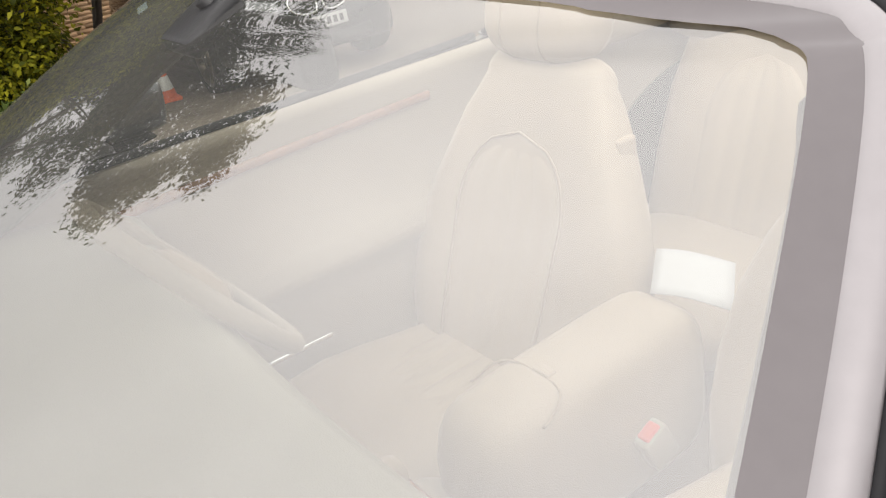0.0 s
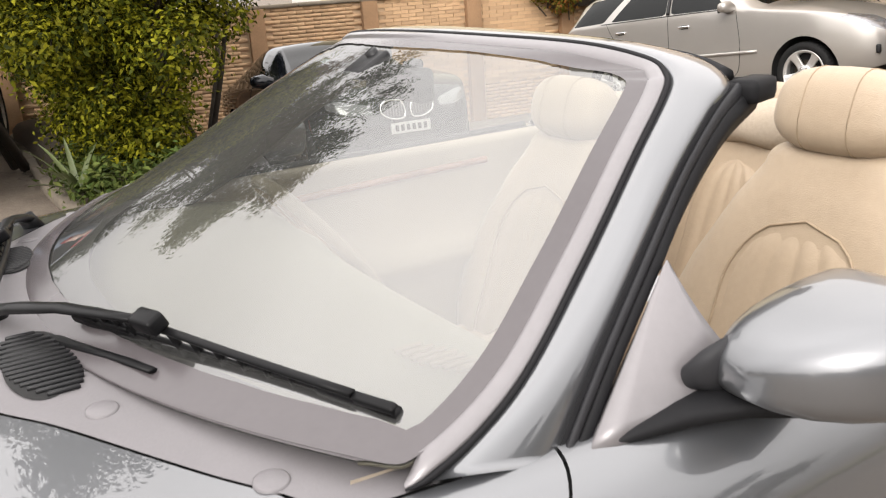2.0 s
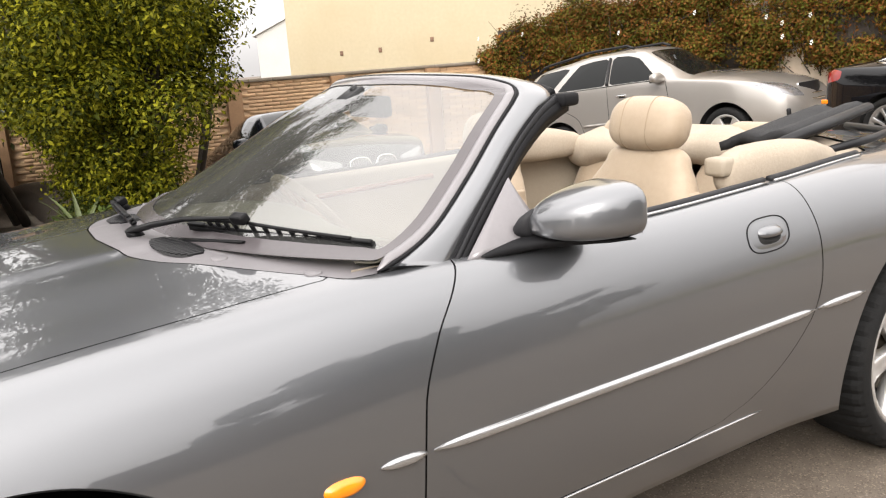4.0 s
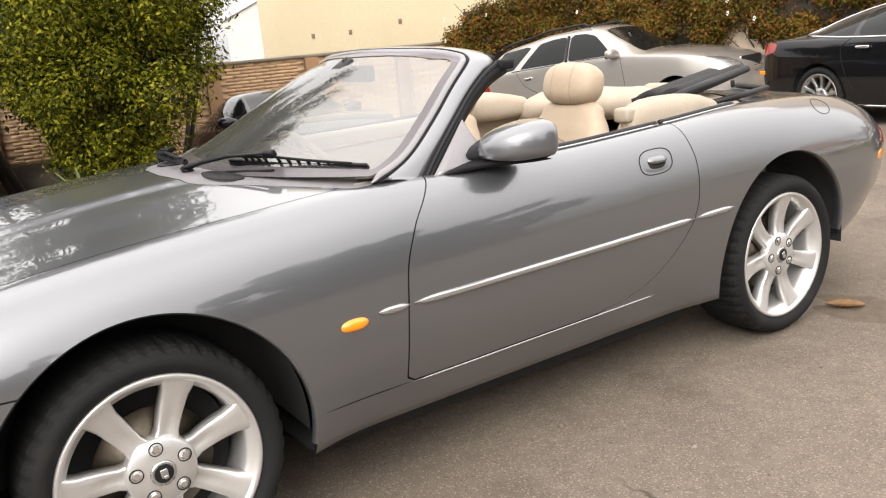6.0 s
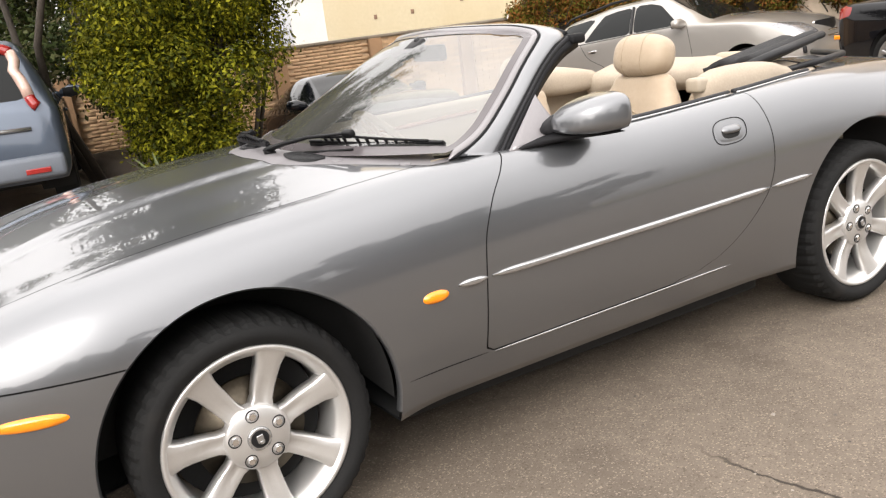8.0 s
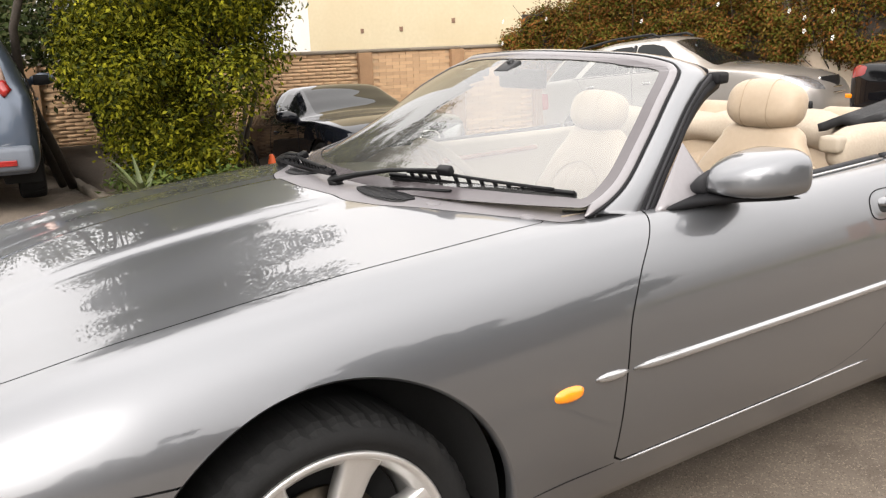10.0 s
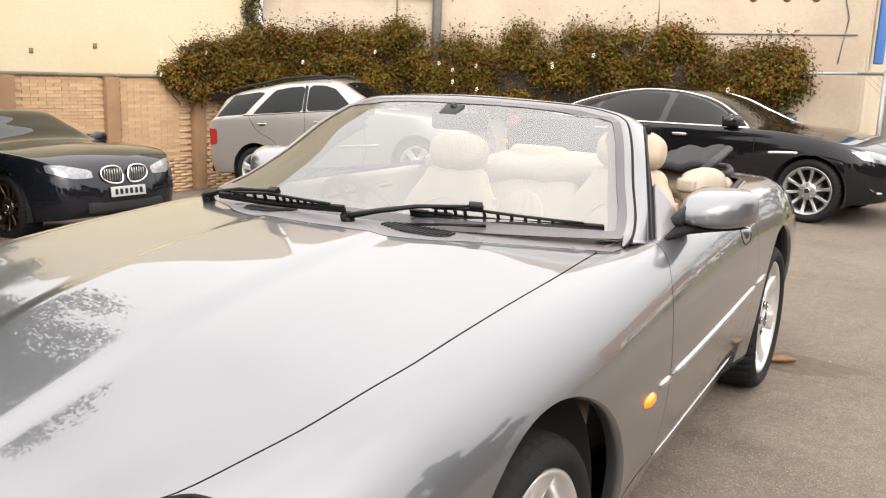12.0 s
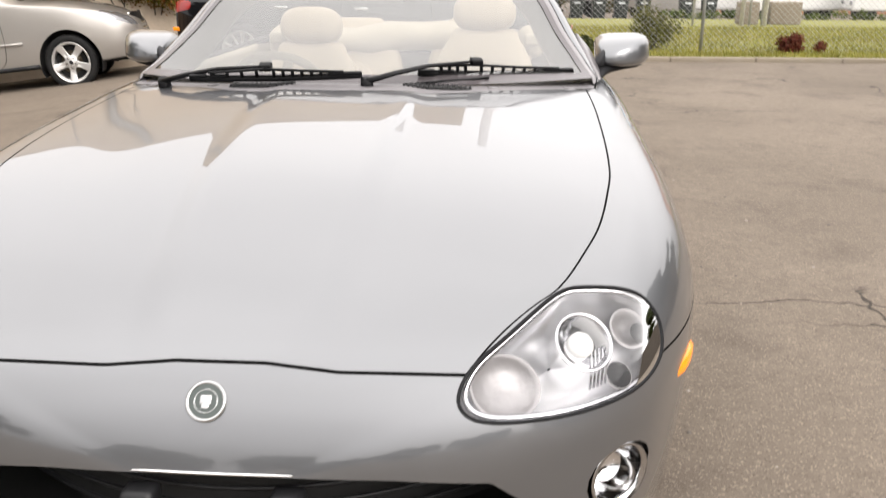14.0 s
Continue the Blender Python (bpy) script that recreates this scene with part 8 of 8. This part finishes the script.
make_tree("red_shrub", "tiny red-brown seedling beside the red shrub", "shrub", (5.15, 11.3, .06), 2, cl, 260, .045, bpy.data.materials["red_brown_leaves"], 65, r0=.006)
strap_plant("spiky_plant", "bright green spiky plant growing behind the pole", (.42, 11.1, .05), 40, .85, mat("bright_strap_leaf", (.12, .17, .05), rough=.45, var=.2, random=.3), 9, .02)


def flower_stem(base, h, petal, label):
    f = thing("garden_flower", label, "flower", pose(*base))
    bm = bmesh.new()
    rod(bm, (0, 0, 0), (.02, 0, h), .006, .004, 6)
    part("stem", bm, M_SHRUB, f)
    bm = bmesh.new()
    rg2 = np.random.default_rng(int(base[0] * 100))
    for k in range(9):
        bmesh.ops.create_icosphere(bm, subdivisions=1, radius=.016, matrix=Matrix.Translation((.02 + rg2.normal() * .016, rg2.normal() * .016, h - .16 * rg2.random())))
    part("blossom", bm, petal, f)
    return f


M_PINKP = mat("pink_petal", (.55, .24, .27), rough=.6, var=.15)
for x, y, h, mt, lab in ((1.20, 11.2, .46, M_PINKP, "tall pink flower spike on the lawn"), (1.43, 11.2, .42, M_PINKP, "tall pink flower spike on the lawn"), (1.03, 11.1, .20, M_PETAL, "small white flower head on the lawn"), (1.10, 11.08, .19, M_PETAL, "small white flower head on the lawn")):
    flower_stem((x, y, .07), h, mt, lab)


# ---------------------------------------------------------------- beyond the lawn
def lettering(name, text, size, material, parent, m, align='LEFT', depth=.002):
    cu = bpy.data.curves.new(name, 'FONT')
    cu.body, cu.size, cu.extrude, cu.align_x = text, size, depth, align
    cu.materials.append(material)
    ob = new(name, cu)
    ob.parent = parent
    ob.matrix_basis = m
    return ob


M_BLUEP = mat("sky_blue_print", (.16, .36, .60), rough=.5, var=.05)
M_DBLUE = mat("dark_print", (.06, .07, .09), rough=.5, var=.05)
M_SIGNW = mat("sign_white", (.62, .64, .66), rough=.5, var=.04)
sign = thing("banner_sign", "blue and white trade banner on posts behind the fence", "sign", pose(6.14, 24, 1.645) @ Matrix.Diagonal((1.09, 1, 1.06, 1)))
bm = bmesh.new()
box(bm, (0, 0, 0), (3.26, .03, .86), .004)
part("board", bm, M_BLUEP, sign)
bm = bmesh.new()
box(bm, (0, -.018, -.10), (3.06, .012, .56), .002)
part("white_panel", bm, M_SIGNW, sign)
for k in range(12):
    if k != 5:
        bm = bmesh.new()
        box(bm, (-1.42 + .215 * k, -.02, .285), (.15, .012, .17), .004)
        part("title_bar", bm, M_SIGNW, sign, "plain white bar")
lettering("trade_words", "IMPORTERS & DISTRIBUTORS", .185, M_DBLUE, sign, pose(-1.47, -.03, .03, 90, 0, 0))
for k in range(8):
    if k != 4:
        bm = bmesh.new()
        box(bm, (-.28 + .155 * k, -.026, -.16), (.10, .010, .17), .003)
        part("number_bar", bm, M_DBLUE, sign, "plain dark bar")
for k in range(2):
    bm = bmesh.new()
    box(bm, (-.95, -.026, -.12 - .09 * k), (.9, .010, .04), .003)
    part("small_print_bar", bm, M_GALV, sign)
for x in (-1.5, -.2, 1.28, 1.6):
    bm = bmesh.new()
    rod(bm, (x, .06, -2.2), (x, .06, .45), .03, n=10)
    part("sign_post", bm, M_GALV, sign)
M_WOODPOLE = mat("pale_timber_pole", (.52, .50, .48), rough=.85, var=.2, scale=6)
for x, y, h, r in ((7.4, 24.4, 6.5, .065), (8.1, 24.6, 6.5, .085), (2.7, 38, 3.9, .06), (9.7, 42, 4.6, .05)):
    bm = bmesh.new()
    z = float(site_z(x, y))
    rod(bm, (x, y, z - .1), (x + .12 * (h > 5), y, z + h), r, r * .85, 12)
    tagged(part("timber_pole", bm, M_WOODPOLE, None), "pale timber pole standing beyond the lawn", "pole", group="poles beyond the lawn")

M_BIN = mat("dark_bin_plastic", (.018, .022, .02), rough=.55, var=.15, scale=8)
M_LIDS = {"yellow": mat("yellow_lid", (.50, .42, .04), rough=.5, var=.08), "green": mat("dark_green_lid", (.03, .10, .06), rough=.5, var=.08), "red": mat("red_lid", (.36, .07, .05), rough=.5, var=.1)}


def wheelie_bin(x, y, colour):
    z = float(site_z(x, y)) + .085 * (y < 35.5)
    b = thing("wheelie_bin", "dark wheeled rubbish bin with a %s lid" % colour, "rubbish bin", pose(x, y, z), group="row of wheelie bins")
    bm = bmesh.new()
    vs = box(bm, (0, 0, .52), (.62, .66, .92), .05)
    for v in bm.verts:
        k = .80 + .20 * (v.co.z - .06) / .92
        v.co.x *= k
        v.co.y *= k
    part("body", bm, M_BIN, b)
    bm = bmesh.new()
    box(bm, (0, -.01, 1.02), (.70, .76, .085), .03, Matrix.Rotation(radians(5), 3, 'X'))
    part("lid", bm, M_LIDS[colour], b, colour + " lid")
    for s in (1, -1):
        vs, fs = lathe([(-.03, .0), (-.03, .10), (.03, .10), (.03, 0)], 18)
        mesh_ob("wheel", [(v[0] + s * .26, v[1] + .30, v[2] + .10) for v in vs], fs, M_RUBBER, True, b)
    bm = bmesh.new()
    rod(bm, (-.24, .38, .98), (.24, .38, .98), .016, n=8)
    part("handle", bm, M_BIN, b)
    bm = bmesh.new()
    box(bm, (0, -.335, .70), (.26, .008, .07), .002)
    part("label_bar", bm, M_SIGNW, b, "pale plain bar")


for x, c in ((2.5, "green"), (3.6, "yellow"), (4.55, "yellow"), (5.5, "yellow"), (6.45, "green"), (8.3, "red"), (9.25, "green")):
    wheelie_bin(x, 37.0, c)

# box truck
M_TRUCKW = mat("truck_white", (.60, .60, .58), rough=.4, var=.05, scale=2, tint=((.5, .48, .44), 1.5, .6, .8))
M_PICT = mat("printed_picture", (.20, .20, .17), rough=.5, var=.5, scale=1.3, fine=5, tint=((.03, .035, .04), 1.0, .46, .60))
M_PICT2 = mat("printed_yellow_hill", (.50, .46, .14), rough=.5, var=.15, scale=2)
tz = float(site_z(2, 42))
truck = thing("box_truck", "white box truck with a printed picture along its side", "truck", pose(.6, 42, tz))
bm = bmesh.new()
box(bm, (-.15, 1.2, 2.36), (6.2, 2.4, 2.55), .04)
part("cargo_box", bm, M_TRUCKW, truck)
bm = bmesh.new()
box(bm, (-.15, -.008, 2.17), (6.1, .012, 1.46), .003)
pic = part("picture_panel", bm, M_PICT, truck, "dark printed picture")
vs = [(1.3, -.022, 1.46), (2.88, -.022, 1.46), (2.88, -.022, 2.02), (2.5, -.022, 2.10), (2.0, -.022, 1.92), (1.6, -.022, 1.66)]
mesh_ob("picture_hill", vs + [(v[0], -.016, v[2]) for v in vs], [tuple(range(6)), tuple(range(11, 5, -1))], M_PICT2, False, pic, "pale yellow printed shape")
lettering("slogan_upper", "Enjoyed by some of the", .49, M_SIGNW, pic, pose(1.68, -.026, 2.12, 90, 0, 0), 'RIGHT')
lettering("slogan_lower", "world's healthiest people", .49, M_SIGNW, pic, pose(1.92, -.026, 1.62, 90, 0, 0), 'RIGHT')
for k in range(9):
    bm = bmesh.new()
    rod(bm, (-2.9 + .7 * k, -.03, .98), (-2.9 + .7 * k, -.03, 1.3), .02, n=6)
    part("strap", bm, M_BLACK, truck)
bm = bmesh.new()
box(bm, (-.2, 1.2, .95), (6.4, 2.2, .22), .03)
part("chassis", bm, M_DARK, truck)
bm = bmesh.new()
vs = box(bm, (4.12, 1.2, 1.70), (1.95, 2.3, 1.80), .09)
for v in bm.verts:
    if v.co.x > 4.6 and v.co.z > 1.7:
        v.co.x -= .28 * (v.co.z - 1.7)
part("cab", bm, M_TRUCKW, truck)
for x, w in ((3.72, .50), (4.42, .58)):
    bm = bmesh.new()
    box(bm, (x, .045, 2.14), (w, .02, .55), .03)
    part("cab_window", bm, M_TINT, truck, "dark cab window")
bm = bmesh.new()
box(bm, (4.80, .0, 2.02), (.06, .22, .50), .03)
part("cab_mirror", bm, M_BLACK, truck)
bm = bmesh.new()
vs = box(bm, (3.75, 1.2, 2.98), (1.25, 1.9, .85), .08)
for v in bm.verts:
    v.co.z = 2.55 + (v.co.z - 2.55) * max(.12, min(1, 1.15 - .85 * (v.co.x - 3.3)))
part("wind_deflector", bm, M_TRUCKW, truck)
for x in (-2.0, -1.0, 4.1):
    vs, fs = lathe([(.0, .0), (.0, .26), (-.03, .28), (-.02, .48), (-.28, .48), (-.28, 0)], 28)
    mesh_ob("wheel", [(x + v[1], .10 - v[0], .48 + v[2]) for v in vs], fs, M_RUBBER, True, truck)


def small_van(p, h, L, H, label, paint=None):
    """A plain parked van with windows, lamps and wheels."""
    v = thing("parked_van", label, "van", pose(p[0], p[1], float(site_z(p[0], p[1])), 0, 0, h), group="vans beyond the lawn")
    bm = bmesh.new()
    box(bm, (0, 0, .45 + (H - .45) / 2), (L, 1.7, H - .35), .14, None, 3)
    for q in bm.verts:
        if q.co.x > L * .28 and q.co.z > H * .6:
            q.co.x -= .55 * (q.co.z - H * .6)
        if q.co.z > H * .6:
            q.co.y *= .9
    part("body", bm, paint or M_TRUCKW, v)
    for x, w in ((-L * .25, L * .26), (L * .06, L * .24)):
        for s in (1, -1):
            bm = bmesh.new()
            box(bm, (x, s * .80, H * .76), (w, .06, H * .24), .03)
            part("window", bm, M_TINT, v)
    bm = bmesh.new()
    box(bm, (L * .34, 0, H * .74), (.10, 1.3, H * .26), .03, Matrix.Rotation(radians(-30), 3, 'Y'))
    part("windscreen", bm, M_TINT, v)
    for x in (-L * .32, L * .32):
        for s in (1, -1):
            vs, fs = lathe([(0, 0), (0, .2), (.02, .22), (.02, .31), (-.2, .31)], 22)
            mesh_ob("wheel", [(x + q[1], s * (.78 + q[0]), .31 + q[2]) for q in vs], fs, M_RUBBER, True, v)
    for s in (1, -1):
        bm = bmesh.new()
        box(bm, (L / 2 - .02, s * .6, .75), (.06, .28, .16), .03)
        part("headlamp", bm, M_LAMPGLASS, v)


small_van((10.3, 43, 0), 172, 4.0, 1.75, "white van parked beyond the bins")
small_van((13.6, 40, 0), 186, 4.2, 1.5, "white car-like van parked beyond the bins")
small_van((17.6, 38, 0), 176, 4.4, 1.55, "pale silver van parked beside a fence")
small_van((7.6, 41, 0), 95, 3.8, 1.45, "silver car-like van parked behind the bins", M_CHAMP)
for x, y, w in ((8.05, 26.3, .58), (9.15, 26.3, .95)):
    bm = bmesh.new()
    box(bm, (0, 0, .32), (w, .6, .68), .03)
    b = part("concrete_block", bm, M_CONC, None)
    b.matrix_basis = pose(x, y, float(site_z(x, y)) + .085)
    tagged(b, "pale grey concrete block standing on the grass", "concrete block", group="concrete blocks")
bm = bmesh.new()
rod(bm, (8.55, 26.1, -.6), (8.55, 26.1, .35), .045, n=10)
tagged(part("marker_post", bm, M_PIPE, None), "short white marker post on the grass", "post")

# brick building and shed
M_BRICKFAR = mat("far_red_brick", (.33, .165, .105), rough=.9, var=.15, scale=1.2, fine=9, bump=.2, bump_scale=30)
blg = thing("brick_building", "red-brown brick building with white upper windows", "building", pose(1.0, 60, -2.0), kind="structure")
bm = bmesh.new()
box(bm, (24.0, 5, 3.65), (21.2, 10, 7.3), .03)
part("wall", bm, M_BRICKFAR, blg, smooth=False)
bm = bmesh.new()
box(bm, (12.95, 5.5, 3.65), (1.25, 9, 7.3), .03)
part("white_wall", bm, M_OFFWHITE, blg, "white rendered bay", smooth=False)
for x in (14.2, 15.9, 17.6, 19.4, 21.2, 23.2, 25.2):
    w = part("window", (lambda b: (box(b, (x, -.02, 6.6), (1.25, .10, .72), .03), b)[1])(bmesh.new()), M_SIGNW, blg, "white framed window")
    bm = bmesh.new()
    box(bm, (x, -.055, 6.6), (1.05, .06, .52), .01)
    part("pane", bm, mat("pale_blind", (.50, .50, .48), rough=.3, var=.1, coat=.6) if x < 14.3 else bpy.data.materials["pale_blind"], w)
bm = bmesh.new()
box(bm, (19.6, -1.2, 5.75), (8.2, 2.4, .12), .03, Matrix.Rotation(radians(14), 3, 'X'))
part("awning_roof", bm, M_OFFWHITE, blg, "white sheet awning")
bm = bmesh.new()
box(bm, (24, 5, 7.36), (21.6, 10.4, .18), .03)
part("parapet", bm, M_OFFWHITE, blg, "white parapet")

# far trees
M_GUM = leaf_mat("gum_leaves", [(.05, .052, .03), (.09, .09, .05), (.14, .125, .08)], trans=.35)
rg = np.random.default_rng(99)
for x, y, h, w, n, lab in ((-2.8, 62, 13.5, 2.8, 40, "tall dark gum tree with an open crown"), (.4, 58, 11.5, 2.2, 32, "tall dark gum tree with an open crown"), (4.2, 66, 10.8, 1.9, 26, "slender gum tree with an open crown"), (6.6, 64, 8.2, 2.0, 26, "slender gum tree with an open crown"), (10.2, 72, 14.0, 4.6, 60, "broad gum tree with an open crown"), (24, 95, 12, 3.5, 26, "distant gum tree behind the brick building"), (30, 100, 13, 4, 26, "distant gum tree behind the brick building")):
    z = float(site_z(x, y))
    cl = clump_field(rg, n, (x, y, z + h * .60), (w, w * .8, h * .36), .85, .25)
    make_tree("gum_tree", lab, "tree", (x, y, z), 2, cl, 8500, .34, M_GUM, int(100 + x), r0=.18, group="gum trees beyond the yard", aspect=.35, droop=.6, shell=.2)
cl = [(x, 62 + 2 * rg.random(), -2 + 3.4 * rg.random(), 1.0) for x in np.linspace(-2, 34, 130)]
V, Q = leaf_cloud(cl, 15000, .30, 140, .3, .5)
tagged(fast_mesh("far_scrub", V, Q, leaf_mat("scrub_leaves", [(.04, .045, .02), (.08, .075, .035), (.12, .09, .06)])), "tangle of green and brown scrub in the distance", "scrub", kind="stuff")
cl = [(x, 34.6 + .4 * rg.random(), -.75 + .2 * rg.random(), .22) for x in np.linspace(7.0, 16, 26)]
V, Q = leaf_cloud(cl, 2600, .10, 141, .3, .5)
tagged(fast_mesh("verge_weeds", V, Q, bpy.data.materials["low_leaves"]), "weeds along the far edge of the lawn", "weeds", kind="stuff")
# trees on the open sides of the yard, which the car's flank mirrors
for k, (x, y, h) in enumerate(((15, -6, 4.6), (17, -1.5, 5.6), (15.4, 5.8, 8.8), (15.8, 9.0, 7.4), (16, 13.0, 5.6), (12, -15, 4.0), (7, -20, 3.0), (2, -22, 3.0), (-3, -21, 3.0), (-8, -19, 3.4), (-13, -13, 5.4))):
    cl = clump_field(rg, 22, (x, y, h * .55), (2.5, 2.6, h * .40), .75, .3)
    make_tree("yard_tree", "leafy tree standing along the edge of the yard", "tree", (x, y, 0), 2, cl, 4200 if h < 6 else 11000, .30, M_DKLEAF, 200 + k, r0=.12, group="trees round the yard")
# unseen wall, added to darken the flank's reflections and the ground under the car
wall_block("wall_yard_east", 13.0, 13.3, -16, 11.5, -.3, 2.6, mat("dark_unseen_wall", (.10, .085, .07), rough=.9, var=.2, scale=2, fine=30), "unseen dark wall added to close off light from the east")
# trees over the roofs to the west
for x, y, h in ((-26, 26, 8.5), (-33, 24, 7.0)):
    cl = clump_field(rg, 26, (x, y, h * .62), (2.8, 2.4, h * .34), .8, .25)
    make_tree("gum_tree", "distant gum tree behind the gabled house", "tree", (x, y, -1), 2, cl, 3600, .28, M_GUM, int(300 - x), r0=.16, group="gum trees beyond the yard")

# ---------------------------------------------------------------- tan brick wall, bricks last
M_MORTAR = mat("mortar", (.47, .335, .21), rough=.95, var=.15, scale=6, fine=80, bump=.3, bump_scale=120)
M_BRICK = mat("tan_brick", (.52, .345, .20), rough=.88, var=.12, scale=4, fine=70, bump=.3, bump_scale=110, random=.14)
M_BRICKJ = mat("tan_brick_row", (.52, .345, .20), rough=.88, var=.12, scale=4, fine=70, bump=.3, bump_scale=110, island=.14)
WX0, WX1, WY, WZ0, WZ1 = 0.0, 14.3, 0.0, -.80, 1.16
PIERS = (.3, 1.92, 3.54, 5.16, 6.78, 8.39, 10.01, 11.62, 13.2)
bm = bmesh.new()
box(bm, ((WX0 + WX1) / 2, WY + .125, (WZ0 + WZ1) / 2), (WX1 - WX0, .23, WZ1 - WZ0))
wall = tagged(part("wall_brick", bm, M_MORTAR, None, smooth=False), "low tan brick wall with piers and a pale coping", "wall", kind="structure")
wall.matrix_basis = pose(-11.70, -4, 0, 0, 0, 81.4)
x = WX0
k = 0
while x < WX1 - .05:
    w = min(.9, WX1 - x)
    bm = bmesh.new()
    box(bm, (x + w / 2, WY + .11, WZ1 + .025), (w - .006, .30, .05), .008, None, 1)
    part("coping_stone", bm, M_CONC, wall)
    x += .9
for px_ in PIERS:
    bm = bmesh.new()
    box(bm, (px_, WY - .045, (WZ0 + WZ1) / 2), (.22, .14, WZ1 - WZ0), .004)
    part("pier", bm, mat("pier_brick", (.29, .175, .095), rough=.9, var=.2, scale=6, fine=60, bump=.4, bump_scale=60) if px_ < 1 else bpy.data.materials["pier_brick"], wall, "brick pier")
bw, bh, jt = .230, .047, .006
BOXV = np.array([(-.5, -.5, -.5), (.5, -.5, -.5), (.5, .5, -.5), (-.5, .5, -.5), (-.5, -.5, .5), (.5, -.5, .5), (.5, .5, .5), (-.5, .5, .5)])
BOXF = np.array([(0, 1, 5, 4), (1, 2, 6, 5), (2, 3, 7, 6), (3, 0, 4, 7), (4, 5, 6, 7), (0, 3, 2, 1)])
bme = bpy.data.meshes.new("brick")
bme.from_pydata([tuple(v * np.array([bw, .03, bh])) for v in BOXV], [], [tuple(map(int, f)) for f in BOXF])
bme.materials.append(M_BRICK)
rg = np.random.default_rng(55)
V, Q, count = [], [], 0
row = 0
z = WZ0 + bh / 2
while z < WZ1:
    x = WX0 + (bw / 2 if row % 2 else bw)
    while x < WX1 - bw / 2:
        if not any(abs(x - p) < .17 for p in PIERS):
            y = WY + .0085 + .0015 * rg.normal()
            if 9.9 < x < 12.9 and count < 300 and z > -.15:
                ob = new("brick", bme)
                ob.parent = wall
                ob.matrix_basis = pose(x, y, z)
                count += 1
            else:
                V.append(BOXV * np.array([bw, .03, bh]) + np.array([x, y, z]))
                Q.append(BOXF + 8 * len(Q))
        x += bw + jt
    z += bh + jt
    row += 1
joined = fast_mesh("brick_rows", np.concatenate(V), np.concatenate(Q), M_BRICKJ, wall)
joined["kind"] = "stuff"
